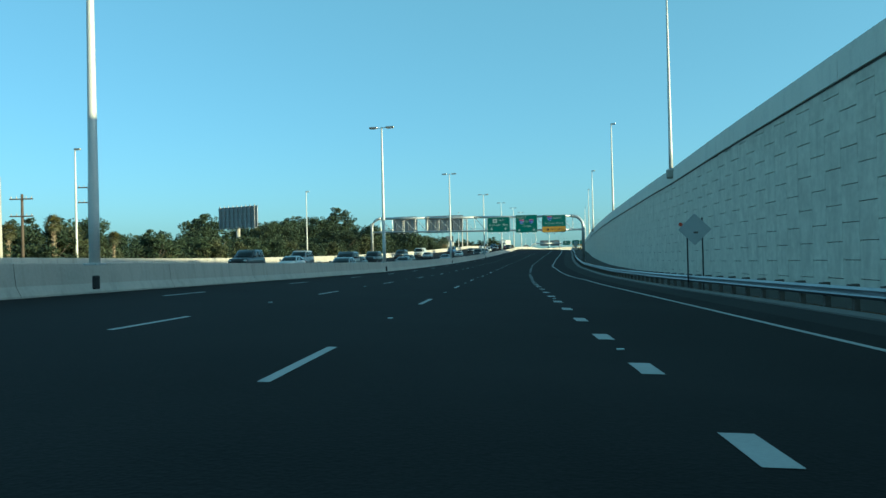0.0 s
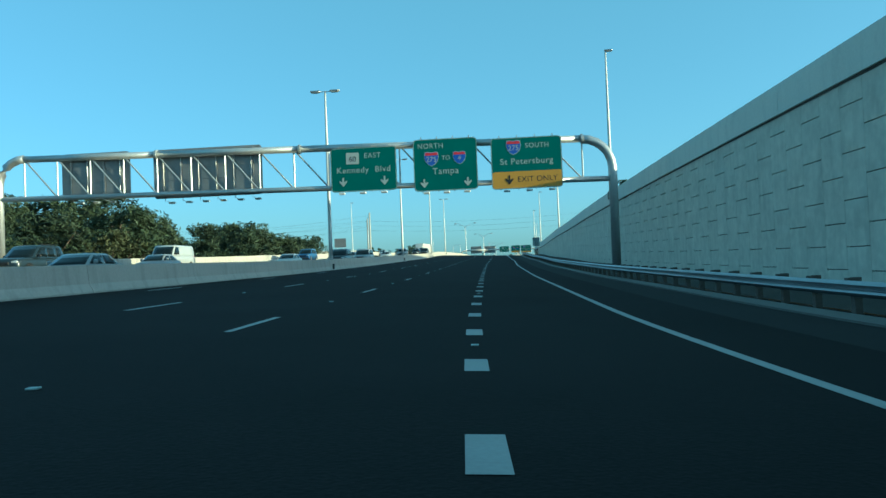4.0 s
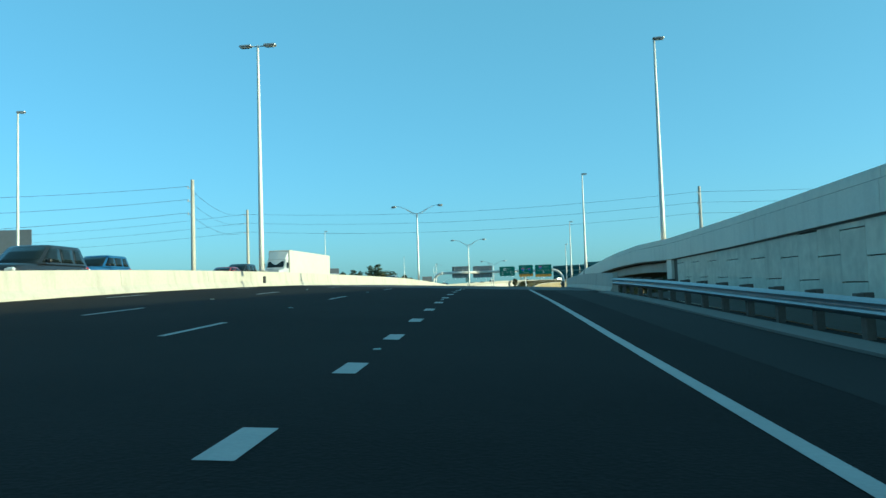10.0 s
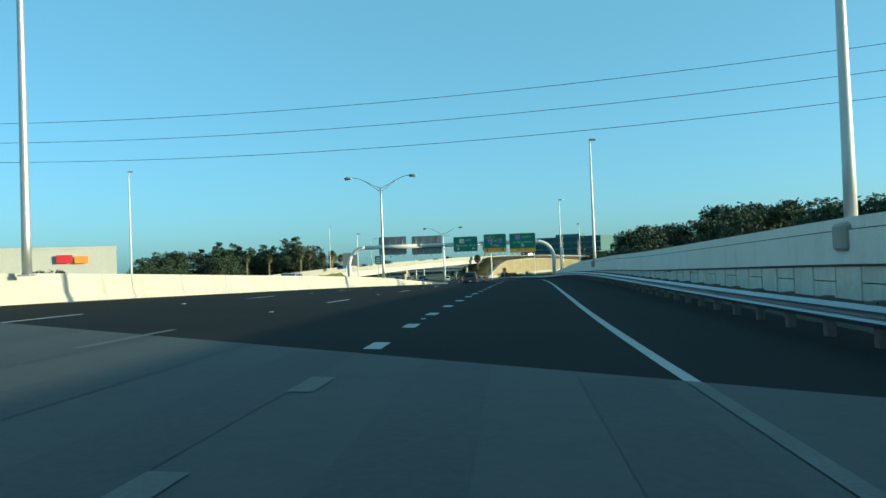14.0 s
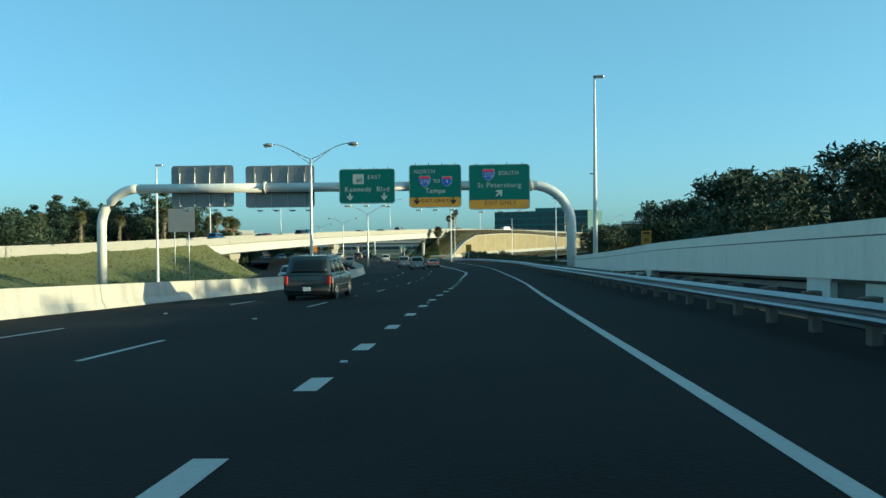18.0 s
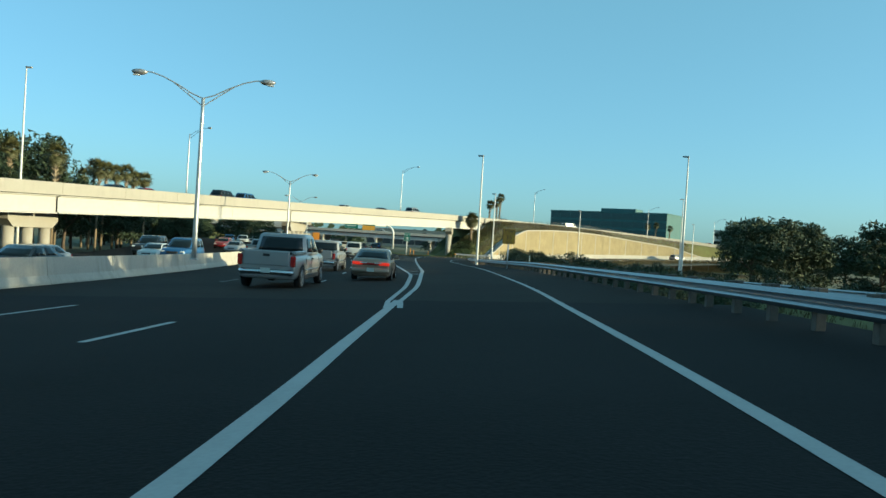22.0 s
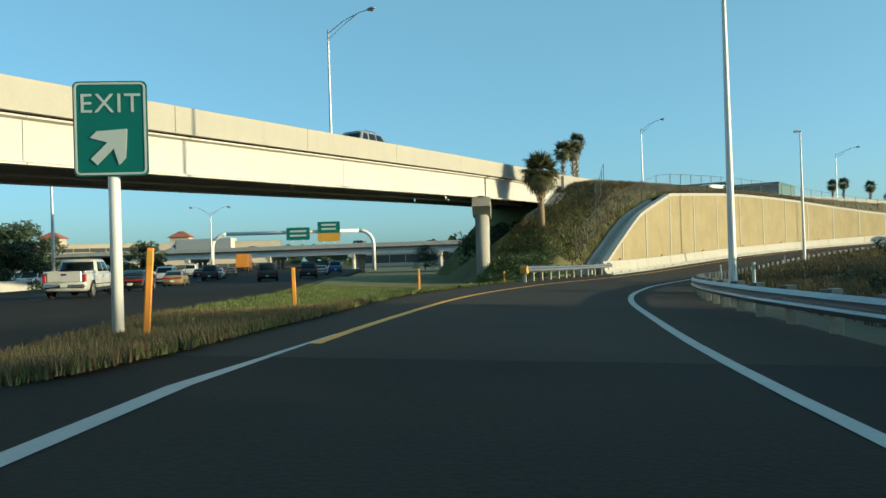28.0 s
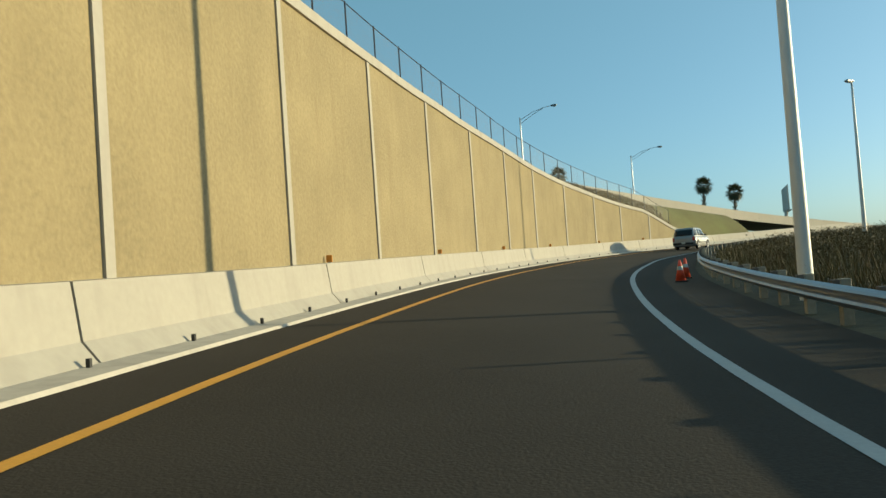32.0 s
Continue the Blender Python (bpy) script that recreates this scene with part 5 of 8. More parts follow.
def leaf_cloud(name, centres, per, radius, size, mat, parent, label="", seed=1, squash=0.8, kind=""):
    """Many small folded leaves in clumps round the given centres, one mesh."""
    r = random.Random(seed)
    verts, faces = [], []
    for c, k in centres:
        for i in range(per):
            a, b = r.uniform(0, 6.283), r.uniform(-1, 1)
            q = (1 - b * b) ** 0.5
            g = radius * k * (0.35 + 0.65 * r.random() ** 0.5)
            p = Vector((c[0] + g * q * math.cos(a), c[1] + g * q * math.sin(a), c[2] + g * b * squash))
            s = size * r.uniform(0.6, 1.3)
            u = Vector((r.gauss(0, 1), r.gauss(0, 1), r.gauss(0, 0.7))).normalized() * s
            v = Vector((r.gauss(0, 1), r.gauss(0, 1), r.gauss(0, 0.7))).normalized() * s * 0.7
            n = len(verts)
            verts += [p - u, p + v, p + u]
            faces.append((n, n + 1, n + 2))
    ob = mesh_object(name, verts, faces, mat, parent, label)
    if kind:
        ob["kind"] = kind
    return ob


def make_tree(h, spread, seed, label, low=0.35, clumps=66, per=104, size=0.36, mat="leaf"):
    r = random.Random(seed)
    t = thing("tree", Matrix.Translation((0, 0, -900)), label, "tree")
    top = (r.uniform(-0.4, 0.4), r.uniform(-0.4, 0.4), h * 0.62)
    part("trunk", tube([(0, 0, -0.6), (0.05, 0, h * 0.12), (top[0] * 0.5, top[1] * 0.5, h * 0.35), top], [0.030 * h, 0.022 * h, 0.017 * h, 0.009 * h], 8), M["bark"], t, smooth=True)
    cs = []
    lb = bmesh.new()
    for i in range(6):
        a = i * 1.05 + r.uniform(-0.3, 0.3)
        z0 = h * r.uniform(0.25, 0.5)
        e = (spread * 0.72 * math.cos(a), spread * 0.72 * math.sin(a), h * r.uniform(0.55, 0.82))
        add_tube(lb, [(0.02 * h * math.cos(a) * 0.2, 0, z0), (e[0] * 0.5, e[1] * 0.5, z0 + (e[2] - z0) * 0.6), e], [0.011 * h, 0.008 * h, 0.003 * h], 6)
        cs.append((e, 1.1))
    part("branchwork", lb, M["bark"], t, smooth=True)
    while len(cs) < clumps:
        a, q = r.uniform(0, 6.283), r.random() ** 0.5
        z = h * (low + (0.97 - low) * r.random())
        f = (1 - ((z / h - (low + 0.25)) / 0.62) ** 2)
        w = spread * max(0.25, f) * q
        cs.append(((w * math.cos(a), w * math.sin(a), z), r.uniform(0.6, 1.25)))
    leaf_cloud("crown", cs, per, spread * 0.30, size, M[mat], t, seed=seed, squash=0.65)
    return t


def plant(src, x, y, z, s=1.0, turn=None, sz=None):
    """A copy of a plant at a place in plan."""
    m = Matrix.Translation((x, y * C, z)) @ pose(0, 0, 0, 0, 0, rng.uniform(0, 360) if turn is None else turn) @ Matrix.Diagonal((s, s, sz or s, 1))
    return copy_thing(src, m)


def frond_mesh(seed, droop, blades=15, length=1.15):
    """A fan-shaped palm leaf on its stalk, pointing along x."""
    r = random.Random(seed)
    bm = bmesh.new()
    add_tube(bm, [(0, 0, 0), (0.45, 0, 0.06), (0.85, 0, 0.0)], [0.022, 0.016, 0.01], 4)
    for i in range(blades):
        a = radians(-105 + 210 * i / (blades - 1)) * 0.95
        L = length * (1 - 0.35 * abs(a) / 1.9) * r.uniform(0.85, 1.08)
        o = Vector((0.80, 0, 0))
        d = Vector((math.cos(a), math.sin(a), 0))
        w = Vector((-d.y, d.x, 0)) * 0.07
        p1 = o + d * L * 0.55 + Vector((0, 0, -droop * 0.12))
        p2 = o + d * L + Vector((0, 0, -droop * (0.45 + 0.2 * r.random())))
        v = [bm.verts.new(q) for q in (o, p1 - w, p2, p1 + w)]
        bm.faces.new((v[0], v[1], v[3]))
        bm.faces.new((v[1], v[2], v[3]))
    me = bpy.data.meshes.new("frond")
    bm.to_mesh(me)
    bm.free()
    return me


FRONDS = [frond_mesh(3, 0.5), frond_mesh(4, 0.9), frond_mesh(5, 1.3)]
for me in FRONDS:
    me.materials.append(M["palm_leaf"])
DEAD_FROND = frond_mesh(6, 1.5, 11, 0.9)
DEAD_FROND.materials.append(M["dead_leaf"])


def make_palm(h, size, seed, label, count=34, dead=7, boots=True, girth=0.19, joined=False):
    r = random.Random(seed)
    t = thing("palm_tree", Matrix.Translation((0, 0, -900)), label, "palm tree")
    lean = r.uniform(-0.25, 0.25)
    part("trunk", tube([(0, 0, -0.5), (lean * 0.3, 0, h * 0.4), (lean, 0, h)], [girth * 1.25, girth, girth * 0.9], 10), M["palm_bark"], t, smooth=True)
    if boots:
        bm = bmesh.new()
        n = 46
        for i in range(n):
            z = h * (0.45 + 0.55 * i / n)
            a = i * 2.4
            o = Vector((lean * (z / h) ** 1.3 + girth * 0.85 * math.cos(a), girth * 0.85 * math.sin(a), z))
            e = o + Vector((math.cos(a) * 0.22, math.sin(a) * 0.22, 0.26))
            add_tube(bm, [o, e], [0.085, 0.045], 4)
        part("bark_sheath", bm, M["palm_bark"], t, "criss-cross brown stubs of old leaves")
    cb = bmesh.new()
    for i in range(count + dead):
        old = i >= count
        a = i * 2.39996
        up = -62 - 18 * r.random() if old else 84 - 138 * (i / count) ** 0.85 + r.uniform(-8, 8)
        m = Matrix.Translation((lean, 0, h - (0.1 if old else 0.0))) @ Matrix.Rotation(a, 4, "Z") @ Matrix.Rotation(-radians(up), 4, "Y") @ Matrix.Diagonal((size, size, size, 1))
        if joined:
            if not old:
                n0 = len(cb.verts)
                cb.from_mesh(FRONDS[min(2, int(3 * i / count))])
                cb.verts.ensure_lookup_table()
                for q in cb.verts[n0:]:
                    q.co = m @ q.co
            continue
        piece("frond", DEAD_FROND if old else FRONDS[min(2, int(3 * i / count))], m, t)
    if joined:
        part("crown", cb, M["palm_leaf"], t)
    else:
        cb.free()
    return t


def clear(src):
    for o in (*src.children_recursive, src):
        bpy.data.objects.remove(o)


OAK = make_tree(12, 5.6, 21, "broad dark green tree with a rounded uneven crown")
OAK_B = make_tree(11, 4.8, 22, "broad dark green tree with a rounded uneven crown", low=0.2, clumps=62)
PINE = make_tree(15, 3.6, 23, "tall slim green tree with gaps in its crown", low=0.45, clumps=40, per=96)
OLIVE = make_tree(10, 4.6, 24, "yellowish green leafy tree lit by low sun", low=0.08, clumps=56, mat="olive_leaf")
BUSH = make_tree(5, 3.4, 25, "dense dark green bush", low=0.0, clumps=34, per=90, size=0.22)
PALM = make_palm(9.0, 0.70, 31, "slender cabbage palm with a round tuft of fans", 34, 0, girth=0.12, joined=True)
PALM_B = make_palm(4.9, 1.12, 32, "stout cabbage palm with a criss-cross trunk and hanging dead fans", 70, 10, girth=0.26)

# ---------------------------------------------------------------- trees on the far side of the opposite road
for i in range(72):
    y = 18 + 240 * i / 72 + rng.uniform(-2, 2)
    k = i % 7
    x = -47 - 10 * (i % 3) - rng.uniform(0, 7) + max(0, y - 120) * 0.16
    src = (OAK, OAK_B, PINE, OAK, OLIVE, PINE, OAK_B)[k]
    fade = float(np.interp(y, [120, 130, 148, 165, 178, 210, 220], [0.84, 0.94, 1.0, 1.12, 1.34, 1.34, 1.18]))
    plant(src, x, y, -2.8, fade * rng.uniform(0.75, 1.05))
for x, y, h in ((-37, 36, 0.85), (-38.5, 41, 0.8), (-36, 52, 0.9), (-39, 60, 0.8), (-37, 64, 0.9), (-35, 71, 0.75)):
    plant(PALM, x, y, -2.7, h)
for i in range(26):
    plant((OAK, OAK_B, OLIVE)[i % 3], -38 - rng.uniform(0, 5) + max(0, i - 9) * 0.9, 20 + i * 6.6 + rng.uniform(-2, 2), -2.8, rng.uniform(0.8, 1.05) * (1.15 if i > 21 else 0.76))
for i in range(16):
    plant(OLIVE if i % 3 else BUSH, -36 - rng.uniform(0, 6) + max(0, i - 8), 24 + i * 11, -2.8, rng.uniform(0.45, 0.8))
for i in range(18):
    plant((OAK_B, OAK, PINE)[i % 3], -58 - 2.2 * (i % 4) - 0.5 * i, 30 + 5.2 * i, -2.8, rng.uniform(0.72, 0.86))
for src, x, y, k in ((OAK, -19, 262, 0.92), (OAK_B, -24, 253, 0.8), (OAK, -29, 258, 0.9), (OLIVE, -33, 262, 0.85), (OAK_B, -36, 255, 0.9), (BUSH, -14, 272, 0.8), (BUSH, -10, 280, 0.7)):
    plant(src, x, y, -3.4, k * 1.15)
# a few trees further on, beside the opposite road
for x, y, s in ((-17, 208, 1.05), (-13, 217, 1.0), (-10, 224, 0.9), (-5, 238, 0.72), (-20, 214, 1.1), (-24, 204, 0.9), (-18, 232, 0.62), (-32, 250, 0.6), (-40, 300, 0.7), (-30, 322, 0.6), (-22, 345, 0.6), (-48, 350, 0.7), (-16, 372, 0.62), (-30, 386, 0.75), (-12, 398, 0.7), (-22, 412, 0.75), (-4, 426, 0.72), (-14, 440, 0.85), (-2, 455, 0.85), (-20, 462, 1.0), (-6, 480, 1.0), (-30, 480, 0.9)):
    plant(rng.choice((OAK, OAK_B, PINE)), x, y, -3.0, s)
for x, y, z in ((23.6, 508.4, 10.2), (22.2, 525, 9.7), (22.1, 529, 9.6), (22, 532.5, 10.1), (21.4, 538, 9.5), (22.6, 540, 9.6), (14, 500, 10.6), (10, 512, 9.8), (18, 530, 10.5), (3, 505, 9.5), (12, 540, 9.6), (20, 516, 9.4), (16, 512, 10.9), (26, 515, 9.0), (7, 520, 10.2), (-3, 500, 10.0), (-8, 492, 9.4)):
    plant(PALM, x, y, z - 9.6 * (z + 3.2) / 9.6 + 0.2, (z + 3.0) / 9.6)
for x, y, s in ((6, 524, 0.85), (-6, 515, 0.95), (16, 545, 0.75), (-12, 540, 0.9), (0, 560, 0.8)):
    plant(OAK, x, y, -3.4, s)
for i in range(20):
    plant((OAK, OAK_B, PINE)[i % 3], -28 + 2.7 * i + rng.uniform(-1, 1), 503 + (i * 11 % 37), -3.3, rng.uniform(0.85, 1.05) * (0.9 if i > 15 else 1.32))
# row of trees in the park beyond the flyover
for i in range(26):
    plant((OAK_B, OAK, OLIVE)[i % 3], 24 - 1.0 * i + rng.uniform(-2, 2), 556 + 4.2 * (i % 9) + rng.uniform(-2, 2), -3.6, rng.uniform(0.5, 0.68))
for x, y, s in ((31, 566, 0.8), (34, 585, 0.7), (27, 600, 0.8), (36, 612, 0.6)):
    plant(OAK_B, x, y, -3.8, s)

# ---------------------------------------------------------------- trees to the right
plant(PINE, 57, 214, -3.4, 1.33)
for x, y, q in ((92, 411, 1.05), (97, 419, 1.15), (103, 425, 1.2), (88, 404, 0.8)):
    plant(OAK, x, y, -3.2, q)
for x, y, s in ((80, 296, 0.8), (86, 304, 0.9), (82, 314, 0.85), (92, 318, 1.0), (88, 330, 0.95), (96, 340, 1.0), (90, 350, 1.0), (104, 352, 1.15), (96, 362, 1.05), (108, 372, 1.2), (100, 384, 1.15), (112, 392, 1.25), (118, 408, 1.3), (108, 416, 1.15), (122.5, 430, 1.45), (128, 440, 1.4), (116, 446, 1.15), (126, 456, 1.2), (134, 462, 1.3), (113, 470, 1.15), (120, 474, 1.2), (143, 551, 0.72), (149, 560, 0.72), (154, 567, 0.72), (147, 536, 0.9), (152, 526, 1.0), (144, 542, 0.85), (158, 540, 0.95), (128, 482, 1.05), (140, 476, 1.2), (122, 494, 0.9), (134, 498, 1.0), (146, 494, 1.1), (146, 516, 0.95), (156, 510, 1.0), (160, 530, 0.9), (114, 507, 0.8), (119, 512, 0.88), (125, 514, 0.94), (130, 521, 0.98), (121, 519, 0.86)):
    plant(rng.choice((OAK, OAK_B)), x, y, -3.4, s * (1.08 if 316 < y < 440 else 1.0))
for i in range(20):
    plant(BUSH, 106 + rng.uniform(0, 8), 420 + 4.6 * i, -3.4, rng.uniform(0.5, 0.85))
# far woods round the horizon
verts, faces = [], []
r = random.Random(77)
for i in range(5200):
    a = radians(-75 + 150 * r.random()) if i % 4 else radians(r.uniform(75, 285))
    R = r.uniform(520, 640)
    cx, cy = 50 + R * math.sin(a), 420 + R * math.cos(a)
    z = -4 + 13 * r.random() ** 0.8 * (0.7 + 0.3 * math.sin(a * 23) * math.sin(a * 9))
    s = r.uniform(1.2, 2.6)
    n = len(verts)
    for j in range(5):
        q = j * 1.257 + r.random()
        verts.append((cx + s * math.cos(q) * math.cos(a), cy - s * math.cos(q) * math.sin(a), z + s * 0.8 * math.sin(q)))
    faces.append(tuple(range(n, n + 5)))
woods = mesh_object("far_woods", verts, faces, M["leaf"])
tagged(woods, "distant dark belt of woods along the horizon", "woods", kind="stuff")

# ---------------------------------------------------------------- hill behind the tan wall
FOOT = Vector((88.8, 588 * C, 4.9))
FDIR = Vector((0.49, 0.87))


def hill_slope(x, y):
    s = (x - FOOT.x) * FDIR.x + (y - FOOT.y) * FDIR.y
    return FOOT.z + (0.55 * s if s > 0 else float(np.interp(s, [-40, -19.5, -15.2, -11, -5, 0], [-18, -7.6, -5.5, -3.0, -1.3, 0])))


def hill_row(d):
    w = EDGE.at(SW0 + d, float(np.interp(d, [17, 20], [-9.58, -8.20])))
    near = min(range(int(SF(555)), FLYL.n - 3), key=lambda i: (FLYL.p[i, 0] - w.x) ** 2 + (FLYL.p[i, 1] - w.y) ** 2)
    f = FLYL.at(near, 0.05)
    fr = FLYL.at(near, -8.3)
    out = FLYL.at(near, -17.0)
    ledge = f.z - 0.95
    row = []
    low = float(np.interp(d, [-20, 100], [-2.9, -2.9]))
    for i in range(11):
        u = i / 10
        x, y = w.x + (f.x - w.x) * u, w.y + (f.y - w.y) * u
        cap = (tan_top(max(d, 19.0)) - 0.12) * (1 - u) + ledge * u + 0.7 * math.sin(math.pi * u)
        z = max(low, min(hill_slope(x, y), cap))
        if d < 19:
            z = max(low, min(z, tan_top(max(d, 0.0)) - 0.22 + 0.8 * u * math.hypot(f.x - w.x, f.y - w.y)))
        if d < 19 and u == 0:
            z = tan_top(d) - 0.22 if d > 0 else low
        row.append((x, y, z + 0.12 * math.sin(x * 1.7) * math.sin(y * 1.3) * (0 < i < 10)))
    front = hill_slope(f.x, f.y) < FOOT.z + 0.4
    for u in (0.02, 0.5, 1.0):
        x, y = f.x + (fr.x - f.x) * u, f.y + (fr.y - f.y) * u
        z = max(low - 0.6, min(hill_slope(x, y) - 1.2 * u if not front else hill_slope(f.x, f.y) - 5 * u, f.z - 1.45))
        row.append((x, y, z))
    under = z
    for u in (0.3, 0.6, 1.0):
        x, y = fr.x + (out.x - fr.x) * u, fr.y + (out.y - fr.y) * u
        row.append((x, y, max(-4.3, -4.3 if front else under - u * 9)))
    return row


HILL = [hill_row(d) for d in np.arange(-16, 112, 1.5)]
hill = grid("embankment", HILL, M["dry_grass"], smooth=True)
tagged(hill, "weedy dry grass hill behind the tan wall", "embankment", kind="structure")


def hill_z(x, y, pad=0.0):
    best = min(((p[0] - x) ** 2 + (p[1] - y) ** 2, p[2]) for r in HILL for p in r)
    return best[1] + pad


# abutment of the flyover on the hill
ab = thing("abutment", FLYL.place(SF(590.5), 0, 0), "cream concrete abutment at the end of the flyover", "bridge abutment", kind="structure")
part("end_wall", box(-4.0, 0.45, -2.4, 8.3, 0.7, 2.6), M["parapet"], ab)
part("wing_wall", box(0.12, 4.2, -1.5, 0.35, 8.4, 2.7), M["parapet"], ab)
part("wing_wall", box(-8.2, 4.2, -1.5, 0.35, 8.4, 2.7), M["parapet"], ab)

# strip of slope paving beside the flyover's end
fr = []
for q in np.linspace(SF(584), SF(590), 9):
    p = FLYL.at(q, 0.6)
    p.z = max(-2.8, hill_slope(p.x, p.y)) + 0.10
    i = np.arange(FLYL.n)
    fr.append((p, (float(np.interp(q, i, FLYL.r[:, 0])), float(np.interp(q, i, FLYL.r[:, 1]))), 0.0))
paving = thing("slope_paving", Matrix.Identity(4), "worn grey concrete strip down the slope to the pier", "paving", kind="structure")
sweep("slab", fr, [(0.2, 0.0), (-1.2, 0.0), (-1.2, -0.5), (0.2, -0.5)], M["footing"], paving)

# concrete drain that runs down beside the wall's end
drain = thing("drain_channel", Matrix.Identity(4), "pale concrete drain channel running down the slope beside the wall", "drain", kind="structure")
fr = []
for d in np.arange(-1.0, 18.6, 1.2):
    p = EDGE.at(SW0 + d, -8.25)
    p.z = tan_top(max(0.1, d)) - 0.22
    i = np.arange(EDGE.n)
    fr.append((p, (float(np.interp(SW0 + d, i, EDGE.r[:, 0])), float(np.interp(SW0 + d, i, EDGE.r[:, 1]))), 0.0))
sweep("channel", fr, [(0, 0), (-0.12, 0), (-0.22, -0.5), (-1.0, -0.5), (-1.12, 0.02), (-1.3, 0.02), (-1.3, -1.1), (0, -1.1)], M["footing"], drain)


def fence_run(name, pts, h, label, spacing=3.0):
    """A chain-link fence over foot points: posts, top rail and crossed wires."""
    t = thing(name, Matrix.Identity(4), label, "fence", kind="structure")
    d = [0.0]
    for a, b in zip(pts, pts[1:]):
        d.append(d[-1] + (Vector(b) - Vector(a)).length)

    def at(s):
        return Vector([float(np.interp(s, d, [p[i] for p in pts])) for i in range(3)])
    n = max(1, round(d[-1] / spacing))
    post = None
    for j in range(n + 1):
        p = at(d[-1] * j / n)
        if post is None:
            o = part("post", tube([(0, 0, -0.5), (0, 0, h + 0.05)], 0.032, 6), M["fence_post"], t)
            post = o.data
            o.matrix_basis = Matrix.Translation(p)
        else:
            piece("post", post, Matrix.Translation(p), t)
    rail = [tuple(at(d[-1] * j / n) + Vector((0, 0, h))) for j in range(n + 1)]
    part("top_rail", tube(rail, 0.02, 5), M["fence_post"], t)
    verts, faces = [], []
    s = -h
    while s < d[-1]:
        for sgn in (0, 1):
            u0, u1 = (s, s + h) if sgn else (s + h, s)
            a, b = max(0, min(d[-1], u0)), max(0, min(d[-1], u1))
            za, zb = (a - u0) / (u1 - u0), (b - u0) / (u1 - u0)
            if abs(a - b) < 0.05:
                continue
            p, q = at(a) + Vector((0, 0, h * za)), at(b) + Vector((0, 0, h * zb))
            k = len(verts)
            w = Vector((0, 0, 0.0042))
            verts += [p - w, q - w, q + w, p + w]
            faces.append((k, k + 1, k + 2, k + 3))
        s += 0.16
    mesh_object("wire_mesh", verts, faces, M["fence_wire"], t)
    return t


pts = []
for d in np.arange(0.5, 93, 1.5):
    off = float(np.interp(d, [0, 15, 21], [-10.1, -9.9, -8.75]))
    p = EDGE.at(SW0 + d, off)
    z = hill_z(p.x, p.y) if d < 19 else tan_top(d) - 0.05
    pts.append((p.x, p.y, z))
fence_run("fence_1", pts, 2.2, "chain-link fence with dark posts along the wall top")
pts = [(89.7 + (93.0 - 89.7) * u, (581.6 + (589.8 - 581.6) * u) * C, 0) for u in np.linspace(0, 1, 8)]
pts = [(x, y, min(6.6, hill_slope(x, y) + 0.1)) for x, y, z in pts]
fence_run("fence_2", pts, 2.2, "tall chain-link fence climbing the slope to the abutment", 2.4)

# ---------------------------------------------------------------- grass between the lanes and the ramp
rows = []
for y in np.arange(527.6, 600, 1.5):
    e = EDGE.at(S(y), float(np.interp(y, [527, 529, 534, 540, 550, 571], [-6.6, -6.3, -6.35, -6.8, -7.1, -7.6]), ))
    left = min(e.x - 0.2, gore_left(y))
    rows.append([(left + (e.x - left) * i / 8, y * C + (e.y - y * C) * i / 8, (e.z + 0.02) * (i / 8) + (MAIN.at(SM(y)).z - 0.02) * (1 - i / 8) + 0.05 - 0.5 * math.sin(math.pi * i / 8) * min(1, max(0, (y - 534) / 20))) for i in range(9)])
gore = grid("grass_gore", rows, M["grass"], smooth=True)
tagged(gore, "rough green grass strip between the lanes and the ramp", "grass", kind="structure")


def tufts(name, spots, h, mat, label, seed=5, blades=4, width=0.03):
    r = random.Random(seed)
    verts, faces = [], []
    for x, y, z in spots:
        for b in range(blades):
            a = r.uniform(0, 6.283)
            g = h * r.uniform(0.5, 1.3)
            l = g * r.uniform(0.15, 0.7)
            dx, dy = math.cos(a), math.sin(a)
            ox, oy = x + r.uniform(-0.12, 0.12), y + r.uniform(-0.12, 0.12)
            n = len(verts)
            verts += [(ox - dy * width, oy + dx * width, z - 0.03), (ox + dy * width, oy - dx * width, z - 0.03), (ox + dx * l, oy + dy * l, z + g)]
            faces.append((n, n + 1, n + 2))
    ob = mesh_object(name, verts, faces, mat)
    return tagged(ob, label, "grass", kind="stuff")


def on_rows(rs, n, r, v0=0.0, v1=1.0, u0=0.0, u1=1.0):
    """Random points on a sheet of rows."""
    out = []
    for _ in range(n):
        i = (v0 + (v1 - v0) * r.random()) * (len(rs) - 1.001)
        j = (u0 + (u1 - u0) * r.random()) * (len(rs[0]) - 1.001)
        a, b = int(i), int(j)
        p = [Vector(rs[a][b]), Vector(rs[a][b + 1]), Vector(rs[a + 1][b]), Vector(rs[a + 1][b + 1])]
        f, g = i - a, j - b
        out.append(tuple(p[0] * (1 - f) * (1 - g) + p[1] * (1 - f) * g + p[2] * f * (1 - g) + p[3] * f * g))
    return out


